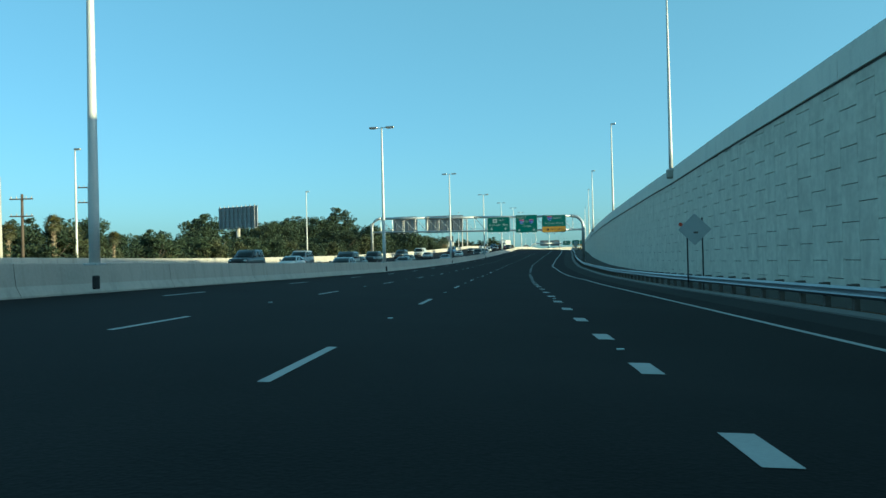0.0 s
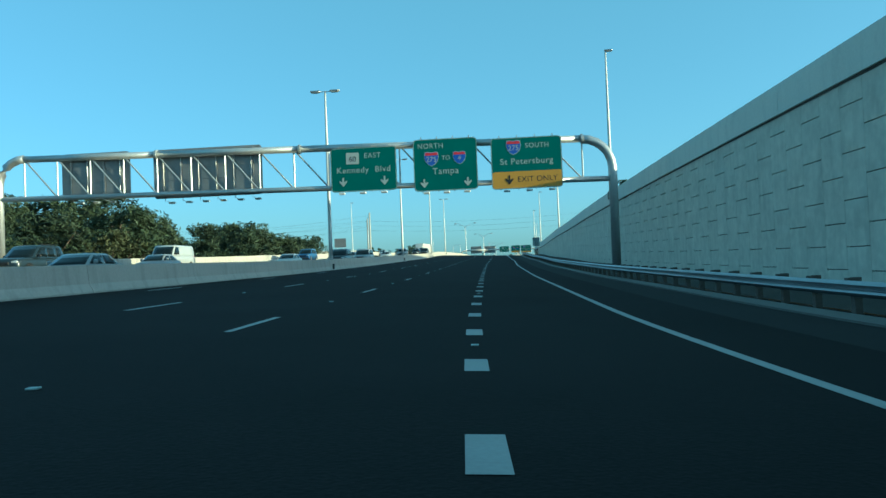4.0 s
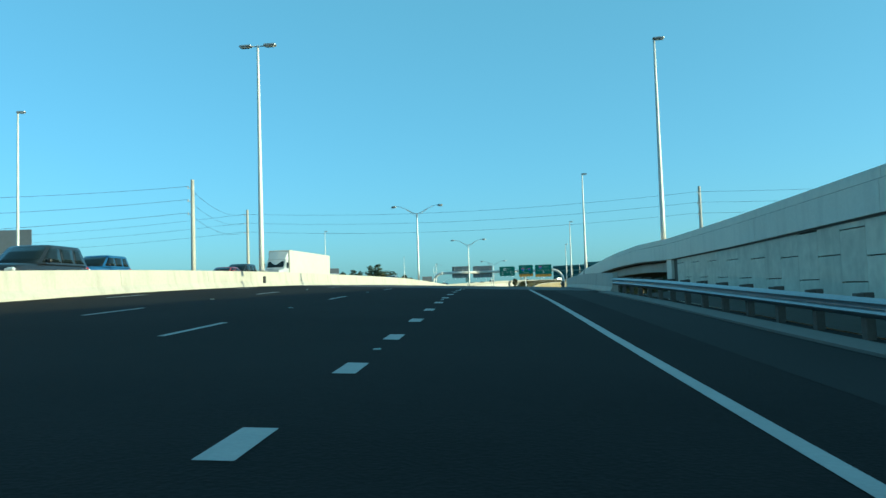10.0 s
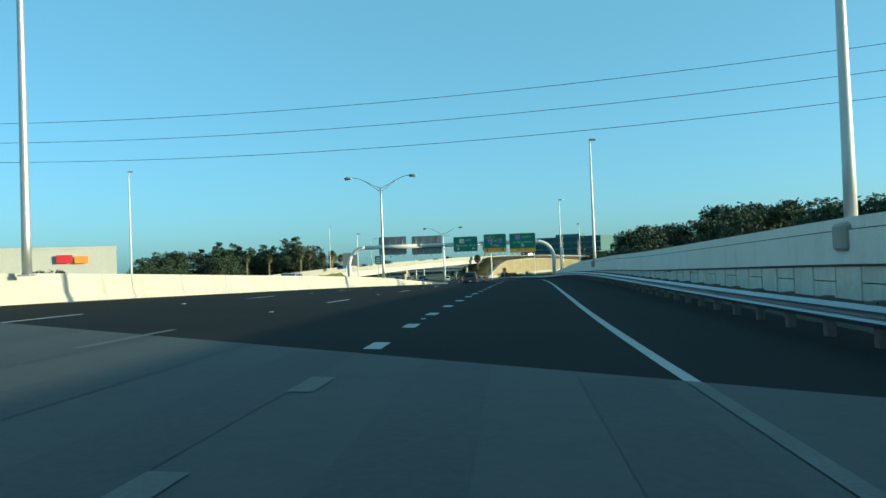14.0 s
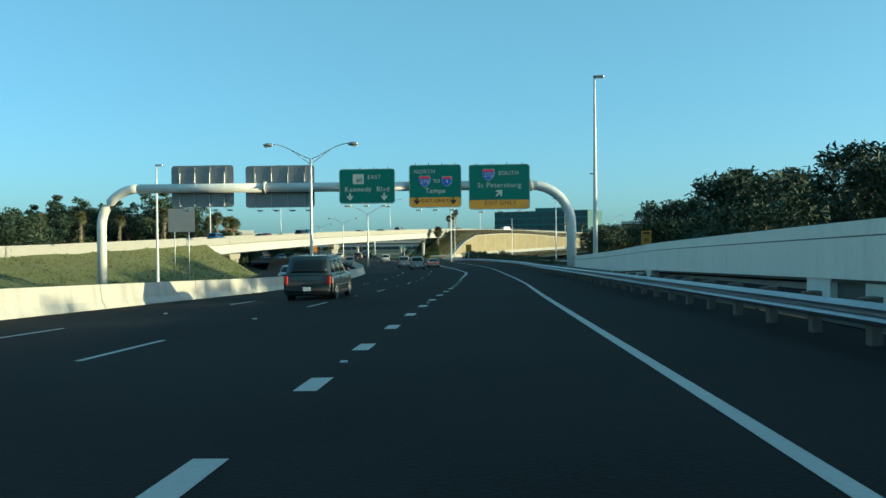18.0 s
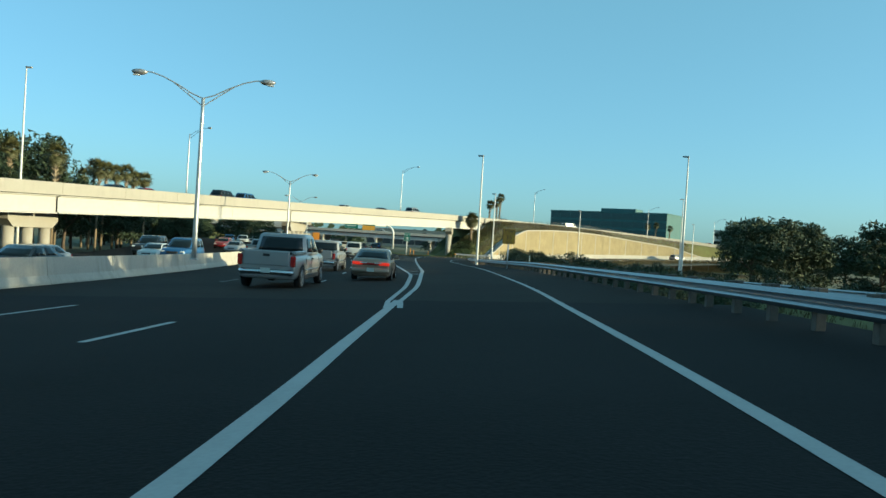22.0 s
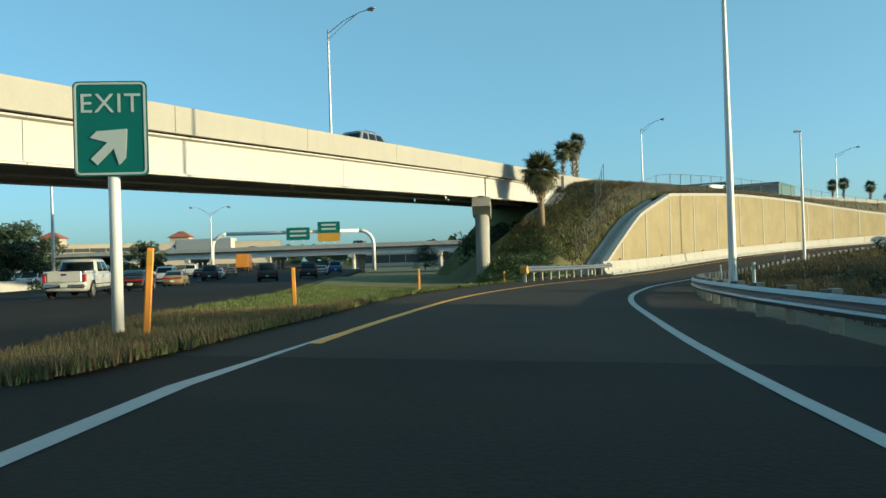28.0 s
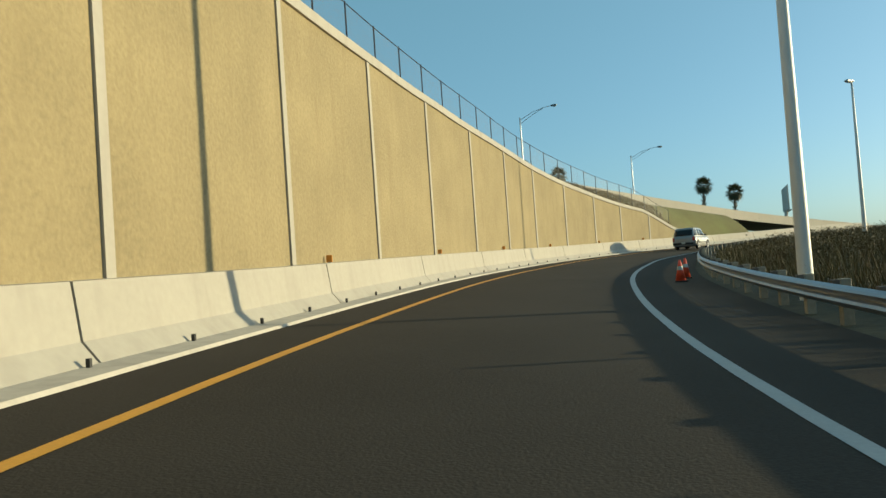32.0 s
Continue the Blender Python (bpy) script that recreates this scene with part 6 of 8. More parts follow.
r = random.Random(9)
tufts("grass", on_rows(rows, 17000, r, 0, 0.55), 0.10, M["grass_blade"], "ragged green and straw-coloured grass blades", width=0.014)
tufts("grass", on_rows(rows, 6000, r, 0, 0.14), 0.13, M["straw"], "dry straw-coloured grass at the tip of the strip", seed=6, width=0.012)
tufts("weeds", on_rows(HILL, 15000, r, 0.14, 0.85, 0.0, 0.62), 0.34, M["straw"], "dry brown weeds on the hill", seed=7, width=0.014)
tufts("weeds", on_rows(HILL, 15000, r, 0.12, 0.6, 0.0, 0.62), 0.36, M["weed"], "dark brown and olive weeds on the hill", seed=8, width=0.02)
ivy = [p for p in on_rows(HILL, 5200, r, 0.0, 0.36, 0.12, 0.64) if p[2] < 4.2]
leaf_cloud("ground_ivy", [(p, r.uniform(0.6, 1.3)) for p in ivy], 9, 0.34, 0.15, M["ivy"], None, seed=9)
tagged(bpy.data.objects["ground_ivy"], "leafy green creepers covering the slope", "creepers", kind="stuff")
plant(PALM_B, 84.3, 579.4, hill_z(84.3, 579.4 * C) - 0.1, 1.0)
for x, y, z in ((95.3, 611, 15.0), (91, 600.8, 12.2), (94.2, 607, 13.2)):
    plant(PALM, x, y, z - 11.0, 1.2)
for x, y, s in ((81.5, 585.5, 0.85), (79.5, 590, 0.8), (84.0, 589, 0.9), (74, 596, 0.5)):
    plant(BUSH, x, y, -1.5, s)
for x, y, z in ((150, 640, 10.6), (154, 643, 11.2), (158.5, 642, 10.4)):
    plant(PALM, x, y, z - 9.6, 1.05)
for x, y, z in ((180.9, 639.3, 8.6), (184.5, 637.5, 7.4)):
    plant(PALM, x, y, z - 10.4, 1.15)

# ---------------------------------------------------------------- verge and brush to the right of the exit
rows = []
for y in np.arange(400, 560, 3.0):
    e, f = EDGE.at(S(y), 3.6 if y < 520 else 2.3), EDGE.at(S(y), 34)
    rows.append([(e.x + (f.x - e.x) * u, e.y + (f.y - e.y) * u, e.z - 0.06 + (min(e.z, -2.3) - 0.35 - e.z) * min(1, u * 3)) for u in (0, 0.06, 0.15, 0.33, 0.6, 1)])
for s in np.arange(S(560), EDGE.n - 30, 3.0):
    e, f = EDGE.at(s, 2.3), EDGE.at(s, 22)
    rows.append([(e.x + (f.x - e.x) * u, e.y + (f.y - e.y) * u, e.z - 0.06 + 0.4 * min(1, u * 3)) for u in (0, 0.06, 0.15, 0.33, 0.6, 1)])
verge = grid("verge_right", rows, M["brown_verge"], smooth=True)
tagged(verge, "brown weedy verge behind the guardrail", "verge", kind="structure")
b0, b1 = 30 / len(rows), 1.0
tufts("weeds", on_rows(rows, 12000, r, b0, 0.9, 0.2, 0.85), 0.6, M["weed"], "dark brown and olive weeds on the verge", seed=12, width=0.02)
tufts("weeds", on_rows(rows, 5000, r, b0, 0.9, 0.2, 0.8), 0.6, M["straw"], "dry straw-coloured weeds on the verge", seed=13, width=0.02)
brush = [(p[0], p[1], p[2] + r.uniform(0.05, 0.6)) for p in on_rows(rows, 700, r, 0.45, 0.88, 0.36, 0.95)]
leaf_cloud("brush", [(p, r.uniform(0.6, 1.4)) for p in brush], 46, 0.58, 0.09, M["shrub"], None, seed=14)
tagged(bpy.data.objects["brush"], "low brown and olive brush behind the guardrail", "brush", kind="stuff")
for i in range(40):
    y = 458 + 2.3 * i
    e = EDGE.at(S(y), rng.uniform(7.5, 19))
    plant(BUSH, e.x, e.y / C, min(e.z, -2.3) - 0.5, rng.uniform(0.45, 0.75))

# slip road that comes down from the ramp beyond the wall
def slip(y):
    return float(np.interp(y, [398, 455, 500, 545], [8.5, 18.5, 24, 30])), float(np.interp(y, [398, 420, 455, 500, 545], [1.9, 0.9, -0.4, -1.7, -2.5]))


lanes_r, skirt_l, skirt_r = [], [], []
for y in np.arange(400, 546, 4.0):
    o, z = slip(y)
    pts = []
    for q, dz in ((-6.0, -2.2), (-0.9, -0.06), (0, 0), (3.7, 0.05), (7.4, 0), (12.5, -2.4)):
        p = EDGE.at(S(y), o + q)
        pts.append((p.x, p.y, z + dz))
    skirt_l.append(pts[:3])
    lanes_r.append(pts[2:5])
    skirt_r.append(pts[4:])
slip_road = tagged(grid("slip_road", lanes_r, M["asphalt"], thick=0.3), "asphalt slip road that slopes down beside the exit", "road", kind="structure")
tagged(grid("slip_bank", skirt_l, M["dry_grass"], smooth=True), "brown weedy bank beside the slip road", "embankment", kind="structure")
tagged(grid("slip_bank_2", skirt_r, M["dry_grass"], smooth=True), "brown weedy bank beyond the slip road", "embankment", kind="structure")
rail_2 = thing("guardrail_6", Matrix.Identity(4), "grey steel guardrail along the slip road", "guardrail", kind="structure")
for y in np.arange(424, 536, 7.0):
    fr = []
    for j in range(4):
        v = y + 7.0 * j / 3
        o, z = slip(v)
        p = EDGE.at(S(v), o - 0.5)
        i = np.arange(EDGE.n)
        fr.append((Vector((p.x, p.y, z)), (float(np.interp(S(v), i, EDGE.r[:, 0])), float(np.interp(S(v), i, EDGE.r[:, 1]))), 0.0))
    sweep("rail", fr, [(0.0, 0.42), (-0.07, 0.5), (0.0, 0.585), (-0.07, 0.67), (0.0, 0.75), (0.02, 0.75), (0.02, 0.42)], M["rail"], rail_2)
    for j in range(3):
        p = fr[j][0]
        part("post", box(p.x + 0.1, p.y, p.z + 0.2, 0.14, 0.14, 1.1), M["post"], rail_2)
tufts("weeds", on_rows(skirt_l, 7000, r), 0.4, M["weed"], "dark brown weeds on the slip road's bank", seed=21, width=0.02)

# ---------------------------------------------------------------- grass bank between the opposite road and the flyover's ramp
rows = []
for y in np.arange(334, 477, 4.0):
    f = FLYL.at(SF(y), 0.2)
    low = S(y)
    w = EDGE.at(low, float(np.interp(y, [334, 420, 476], [-35.5, -35.5, -37])))
    w.z = road_z(w.x, y) - 0.2
    a = (min(w.x, f.x + 14) if w.x > f.x + 2 else f.x + 4, y * C, w.z)
    rows.append([(f.x + (a[0] - f.x) * u, y * C, (f.z - 1.0) + (a[2] - f.z + 1.0) * u ** 0.9 + 0.1 * math.sin(9 * u + y)) for u in np.linspace(0, 1, 7)])
bank = grid("embankment_left", rows, M["dry_grass"], smooth=True)
tagged(bank, "sunlit grassy bank beside the opposite road", "embankment", kind="structure")
tufts("grass", on_rows(rows, 5000, r), 0.22, M["grass_blade"], "ragged grass on the bank", seed=15, width=0.04)

for src in (OAK, OAK_B, PINE, OLIVE, BUSH, PALM, PALM_B):
    clear(src)
# ---------------------------------------------------------------- vehicles
def loft(sections):
    """A closed skin through mirrored half sections of (x, y, z) points."""
    bm = bmesh.new()
    rings = []
    for sec in sections:
        full = list(sec) + [(-x, y, z) for x, y, z in reversed(sec) if abs(x) > 1e-6]
        rings.append([bm.verts.new(p) for p in full])
    n = len(rings[0])
    for a, b in zip(rings, rings[1:]):
        for j in range(n):
            bm.faces.new((a[j], a[(j + 1) % n], b[(j + 1) % n], b[j]))
    bm.faces.new(rings[0][::-1])
    bm.faces.new(rings[-1])
    bmesh.ops.recalc_face_normals(bm, faces=bm.faces)
    return bm


def quad_panel(pts, out, t=0.012):
    """A thin panel over four points, raised along out."""
    o = Vector(out) * t
    bm = bmesh.new()
    a = [bm.verts.new(Vector(p) + o) for p in pts]
    b = [bm.verts.new(Vector(p) - o) for p in pts]
    n = len(a)
    bm.faces.new(a)
    bm.faces.new(b[::-1])
    for i in range(n):
        bm.faces.new((a[i], b[i], b[(i + 1) % n], a[(i + 1) % n]))
    bmesh.ops.recalc_face_normals(bm, faces=bm.faces)
    return bm


# length, half width, ground clearance, hood height, belt height, roof height, then along the car from the nose:
# windscreen foot, roof front, roof rear, rear window foot, tail height
CARS = {
    "sedan": dict(L=4.45, w=0.85, lo=0.20, hood=0.84, belt=0.93, roof=1.38, a=1.20, b=2.02, c=3.12, d=3.92, tail=0.97, r=0.30, base=2.50),
    "suv": dict(L=4.92, w=0.99, lo=0.27, hood=1.14, belt=1.16, roof=1.90, a=1.50, b=2.38, c=4.42, d=4.80, tail=1.16, r=0.385, base=2.82),
    "pickup_truck": dict(L=5.65, w=0.98, lo=0.34, hood=1.16, belt=1.20, roof=1.86, a=1.40, b=2.05, c=3.40, d=3.66, tail=1.20, r=0.39, base=3.45),
    "van": dict(L=5.4, w=0.99, lo=0.28, hood=1.15, belt=1.25, roof=2.10, a=0.85, b=1.55, c=5.2, d=5.36, tail=1.25, r=0.36, base=3.4),
}


def skin(rows, closed=False):
    """A surface through rows of points."""
    bm = bmesh.new()
    vs = [[bm.verts.new(p) for p in row] for row in rows]
    for a, b in zip(vs, vs[1:]):
        n = len(a)
        for j in range(n if closed else n - 1):
            bm.faces.new((a[j], a[(j + 1) % n], b[(j + 1) % n], b[j]))
    if closed:
        bm.faces.new(vs[-1])
    bmesh.ops.recalc_face_normals(bm, faces=bm.faces)
    return bm


def pane(rows, out, t=0.008):
    """A thin curved pane over rows of points, with its thickness along out."""
    o = Vector(out) * t
    bm = skin([[Vector(p) + o for p in row] for row in rows])
    bmesh.ops.solidify(bm, geom=list(bm.faces), thickness=t)
    return bm


def spoked_rim(x, y, r, side, spokes=5):
    bm = bmesh.new()
    n = 24
    def rnd(q, dx):
        return [bm.verts.new((x + side * dx, y + q * math.cos(2 * math.pi * j / n), r + q * math.sin(2 * math.pi * j / n))) for j in range(n)]
    rings = [rnd(r * 0.70, 0.0), rnd(r * 0.67, 0.012), rnd(r * 0.60, 0.010), rnd(r * 0.58, -0.03)]
    for a, b in zip(rings, rings[1:]):
        for j in range(n):
            bm.faces.new((a[j], a[(j + 1) % n], b[(j + 1) % n], b[j]))
    for i in range(spokes):
        a = 2 * math.pi * i / spokes + 0.3
        c, s = math.cos(a), math.sin(a)
        pts = [(0.0, -0.13), (0.62, -0.075), (0.62, 0.075), (0.0, 0.13)]
        top = [bm.verts.new((x + side * (0.014 - 0.01 * u), y + r * (u * c - v * s), r + r * (u * s + v * c))) for u, v in pts]
        low = [bm.verts.new((x - side * 0.02, y + r * (u * c - v * s), r + r * (u * s + v * c))) for u, v in pts]
        bm.faces.new(top)
        for j in range(4):
            bm.faces.new((top[j], low[j], low[(j + 1) % 4], top[(j + 1) % 4]))
    bmesh.ops.recalc_face_normals(bm, faces=bm.faces)
    return bm


def make_car(kind, colour, label, lit=False, plain=False):
    k = CARS[kind]
    L, w, lo, r = k["L"], k["w"], k["lo"], k["r"]
    P, G = M[colour], M["car_glass"]
    t = thing(kind, Matrix.Translation((0, 0, -950)), label, "car" if kind in ("sedan", "suv") else kind.replace("_", " "), "vehicles in traffic")
    a, b, c, d, tail, hood, belt = (k[n] for n in ("a", "b", "c", "d", "tail", "hood", "belt"))

    def Y(q):
        return L / 2 - q

    def sec(q, top, f, low=None, crown=0.03, bow=0.0):
        z0 = lo if low is None else low
        h = top - z0
        half = [(0, z0), (w * f * 0.84, z0), (w * f * 0.95, z0 + 0.06), (w * f * 0.985, z0 + 0.2 * h), (w * f, z0 + 0.45 * h), (w * f * 0.995, z0 + 0.68 * h),
                (w * f * 0.97, z0 + 0.86 * h), (w * f * 0.92, z0 + 0.96 * h), (w * f * 0.82, top), (w * f * 0.45, top + crown * 0.75), (0, top + crown)]
        return [(x, Y(q) + bow * (1 - (x / w) ** 2), z) for x, z in half]
    lid = belt - 0.01 if kind != "pickup_truck" else tail
    part("body", loft([sec(0.13, hood - 0.36, 0.78, lo + 0.16, 0, 0.12), sec(0.15, hood - 0.20, 0.89, lo + 0.06, 0.02, 0.12), sec(0.24, hood - 0.10, 0.945, lo + 0.02, 0.03, 0.10), sec(0.45, hood - 0.05, 0.975, None, 0.04, 0.04),
                       sec(0.8, hood - 0.01, 0.99), sec(a, belt - 0.03, 1.0), sec(a + 0.7, belt - 0.01, 1.0), sec(L * 0.55, belt, 1.0), sec(max(d - 0.5, L * 0.6), belt, 1.0),
                       sec(d, lid, 0.998), sec(L - 0.40, tail, 0.985, None, 0.03, -0.01), sec(L - 0.20, tail - 0.015, 0.96, lo + 0.02, 0.02, -0.05), sec(L - 0.12, tail - 0.07, 0.93, lo + 0.05, 0.01, -0.08), sec(L - 0.10, tail - 0.24, 0.89, lo + 0.14, 0, -0.09)]), P, t, smooth=True)
    # cabin: level u from the belt line to the roof
    wb, wr = w * 0.935, w * (0.72 if kind == "sedan" else 0.80 if kind != "van" else 0.86)
    zb, zr = belt - 0.03, k["roof"]

    def xw(u):
        return (wb + (wr - wb) * u) * (1 - 0.22 * max(0.0, (u - 0.84) / 0.16) ** 2)

    def zu(u):
        return zb + (zr - zb) * (u if u < 0.84 else 0.84 + 0.16 * math.sin((u - 0.84) / 0.16 * math.pi / 2))

    def lean(u):
        return u + 0.22 * max(0.0, (u - 0.8) / 0.2) ** 2

    def front(u, f):
        return (f * xw(u), Y(a + (b - a) * lean(u)) + 0.13 * (1 - f * f), zu(u))

    def rear(u, f):
        return (f * xw(u), Y(d + (c - d) * lean(u)) - 0.07 * (1 - f * f), zu(u))

    def flank(u, q, s):
        qf, qr = a + (b - a) * lean(u), d + (c - d) * lean(u)
        f = (q - qf) / (qr - qf)
        return (s * xw(u) * (1 + 0.025 * math.sin(math.pi * min(1, max(0, f)))), Y(q), zu(u))
    rings = []
    for u in (0, 0.3, 0.6, 0.8, 0.88, 0.94, 0.98, 1.0):
        qf, qr = a + (b - a) * lean(u), d + (c - d) * lean(u)
        rings.append([front(u, f) for f in np.linspace(-1, 1, 7)] + [flank(u, qf + (qr - qf) * f, 1) for f in (0.15, 0.35, 0.55, 0.75, 0.9)]
                     + [rear(u, f) for f in np.linspace(1, -1, 7)] + [flank(u, qf + (qr - qf) * f, -1) for f in (0.9, 0.75, 0.55, 0.35, 0.15)])
    part("cabin", skin(rings, True), P, t, smooth=True)
    us = (0.10, 0.35, 0.6, 0.80)
    part("windscreen", pane([[front(u, f) for f in np.linspace(-0.92, 0.92, 7)] for u in (0.06, 0.3, 0.6, 0.84)], (0, 0.7, 0.7), 0.012), G, t, smooth=True)
    part("rear_window", pane([[rear(u, f) for f in np.linspace(-0.87, 0.87, 7)] for u in us], (0, -0.8, 0.6), 0.012), G, t, smooth=True)
    mid = (a + b) / 2 + 0.5 * ((d + c) / 2 - (a + b) / 2)
    edge_a = lambda u: a + (b - a) * lean(u) + 0.12
    edge_d = lambda u: d + (c - d) * lean(u) - (0.20 if kind == "sedan" else 0.14)
    at = lambda q: (lambda u: q)
    if kind == "van":
        cuts = [(edge_a, at(2.15))]
    elif kind == "suv":
        m1, m2 = a + 1.45, a + 2.35
        cuts = [(edge_a, at(m1 - 0.04)), (at(m1 + 0.04), at(m2 - 0.06)), (at(m2 + 0.08), edge_d)]
    else:
        cuts = [(edge_a, at(mid - 0.04)), (at(mid + 0.04), edge_d)]
    for side in (1, -1):
        for e0, e1 in cuts:
            part("side_window", pane([[flank(u, e0(u) + (e1(u) - e0(u)) * f, side) for f in (0, 0.25, 0.5, 0.75, 1)] for u in us], (side, 0, 0.15), 0.010), G, t, smooth=True)
        part("mirror", box(side * (w + 0.08), Y(a + 0.42), belt + 0.10, 0.20, 0.11, 0.17, 0.05), P if kind == "sedan" else M["car_black"], t)
        for q in () if plain else ((a + 1.30, a + 2.25) if kind in ("sedan", "suv") else (a + 1.3,)):
            part("door_handle", box(side * (w * 0.985), Y(q), belt - 0.19, 0.05, 0.19, 0.04, 0.015), M["car_black"], t)
        for q in () if plain else (a + 0.25, a + 1.5, a + 2.5):
            part("door_gap", box(side * w * 0.994, Y(q), lo + 0.5 * (belt - lo), 0.015, 0.012, (belt - lo) * 0.62), M["car_black"], t)
        if kind in ("suv", "pickup_truck") and not plain:
            part("side_moulding", box(side * w * 1.0, 0.05, 0.64, 0.03, k["base"] - 2.2 * r, 0.04, 0.01), M["chrome"], t)
            part("sill", box(side * w * 0.97, 0.0, lo + 0.06, 0.08, k["base"] - 2.1 * r, 0.16, 0.02), M["car_black"], t)
        for q in (L / 2 - k["base"] / 2 - 0.02, L / 2 + k["base"] / 2 + 0.02):
            y = Y(q)
            if not plain:
                ab = bmesh.new()
                rows = []
                for q3, xx in ((r * 0.55, w * 0.9), (r + 0.02, w * 1.0), (r + 0.075, w + 0.014)):
                    rows.append([ab.verts.new((side * xx, y + q3 * math.cos(-0.25 + (math.pi + 0.5) * i / 14), r + q3 * math.sin(-0.25 + (math.pi + 0.5) * i / 14))) for i in range(15)])
                for m0, m1_ in zip(rows, rows[1:]):
                    for i in range(14):
                        ab.faces.new((m0[i], m0[i + 1], m1_[i + 1], m1_[i]))
                part("wheel_arch", ab, M["car_black"], t)
            tb = bmesh.new()
            x0, x1 = side * (w + 0.03), side * (w - 0.20)
            prof = [(x0 - side * 0.02, r * 0.66), (x0, r * 0.78), (x0, r * 0.92), (x0 - side * 0.03, r), (x1 + side * 0.03, r), (x1, r * 0.9), (x1, r * 0.5)]
            rs = [[tb.verts.new((x, y + q2 * math.cos(j * math.pi / 12), r + q2 * math.sin(j * math.pi / 12))) for j in range(24)] for x, q2 in prof]
            for m0, m1_ in zip(rs, rs[1:]):
                for j in range(24):
                    tb.faces.new((m0[j], m0[(j + 1) % 24], m1_[(j + 1) % 24], m1_[j]))
            bmesh.ops.recalc_face_normals(tb, faces=tb.faces)
            wheel = part("wheel", tb, M["tyre"], t, smooth=True)
            if not plain:
                part("brake_disc", tube([(x0 - side * 0.05, y, r), (x0 - side * 0.08, y, r)], r * 0.66, 18), M["car_black"], wheel)
            part("rim", spoked_rim(x0 - side * 0.015, y, r, side), M["rim"], wheel, "five-spoke silver rim")
        part("headlight", box(side * w * 0.70, Y(0.17), hood - 0.25, 0.38, 0.22, 0.16, 0.05), M["head_clear"], t)
        lamp = M["brake_light"] if lit else M["tail_red"]
        if kind == "sedan":
            part("tail_light", box(side * w * 0.66, Y(L - 0.09), tail - 0.21, 0.46, 0.16, 0.13, 0.025), lamp, t, "lit red tail light" if lit else "red tail light")
            if not plain:
                part("tail_lens", box(side * w * 0.36, Y(L - 0.045), tail - 0.185, 0.30, 0.10, 0.05, 0.01), M["number_plate"], t)
        else:
            part("tail_light", box(side * w * 0.885, Y(L - 0.10), tail - 0.24, 0.16, 0.16, 0.36, 0.03), lamp, t, "lit red tail light" if lit else "red tail light")
    part("bumper", box(0, Y(0.07), lo + 0.22, w * 1.70, 0.24, 0.24, 0.09), P if kind == "sedan" else M["car_black"], t, smooth=True)
    part("bumper", box(0, Y(L - 0.08), lo + 0.25, w * 1.86, 0.26, 0.26 if kind == "sedan" else 0.20, 0.09), P if kind == "sedan" else M["chrome"] if kind == "pickup_truck" else M["car_black"], t, smooth=True)
    part("grille", box(0, Y(0.05), hood - 0.32, w * 0.85, 0.12, 0.18, 0.03), M["car_black"], t)
    part("number_plate", box(0, Y(L + 0.055), lo + 0.30, 0.31, 0.025, 0.16), M["number_plate"], t, "blank pale number plate")
    if kind == "sedan":
        part("reflector_strip", box(0, Y(L - 0.035), tail - 0.225, w * 0.84, 0.08, 0.09, 0.02), M["tail_red"], t)
        if not plain:
            part("exhaust", tube([(0.42, Y(L + 0.02), lo + 0.03), (0.42, Y(L - 0.25), lo + 0.03)], 0.03, 8), M["chrome"], t)
    if kind == "pickup_truck":
        part("bed", box(0, Y((d + L) / 2 + 0.02), tail + 0.022, w * 1.60, L - d - 0.40, 0.07), M["car_black"], t, "dark open cargo bed")
        for side in (1, -1):
            part("bed_rail", box(side * w * 0.89, Y((d + L) / 2), tail + 0.04, 0.13, L - d - 0.2, 0.12, 0.03), P, t)
        part("tailgate", box(0, Y(L - 0.08), tail - 0.16, w * 1.55, 0.14, 0.50, 0.04), P, t)
        part("tailgate_handle", box(0, Y(L + 0.0), tail - 0.06, 0.22, 0.03, 0.08), M["car_black"], t)
    if kind == "suv" and not plain:
        for side in (1, -1):
            part("roof_rail", tube([(side * wr * 0.84, Y(b + 0.3), zr - 0.03), (side * wr * 0.84, Y(b + 0.42), zr + 0.05), (side * wr * 0.84, Y(c - 0.42), zr + 0.05), (side * wr * 0.84, Y(c - 0.3), zr - 0.03)], 0.022, 6), M["car_black"], t)
        part("rear_wiper", box(0.05, Y(L - 0.16), belt + 0.12, 0.5, 0.02, 0.02), M["car_black"], t)
    return t


def drive(src, line, s, off, up=0.0, turn=0.0):
    return copy_thing(src, line.place(s, off, up + 0.012, turn))


def drive_xy(src, x, y, up=0.0, turn=0.0, line=None):
    """A car at a place in plan, heading along the road there, standing on it."""
    ln = line or EDGE
    m = ln.place(ln.s_at(y * C), 0)
    z = road_z(x, y) if ln is EDGE else ln.at(ln.s_at(y * C)).z
    return copy_thing(src, Matrix.Translation((x, y * C, z + 0.015 + up)) @ m.to_3x3().to_4x4() @ pose(0, 0, 0, 0, 0, turn))


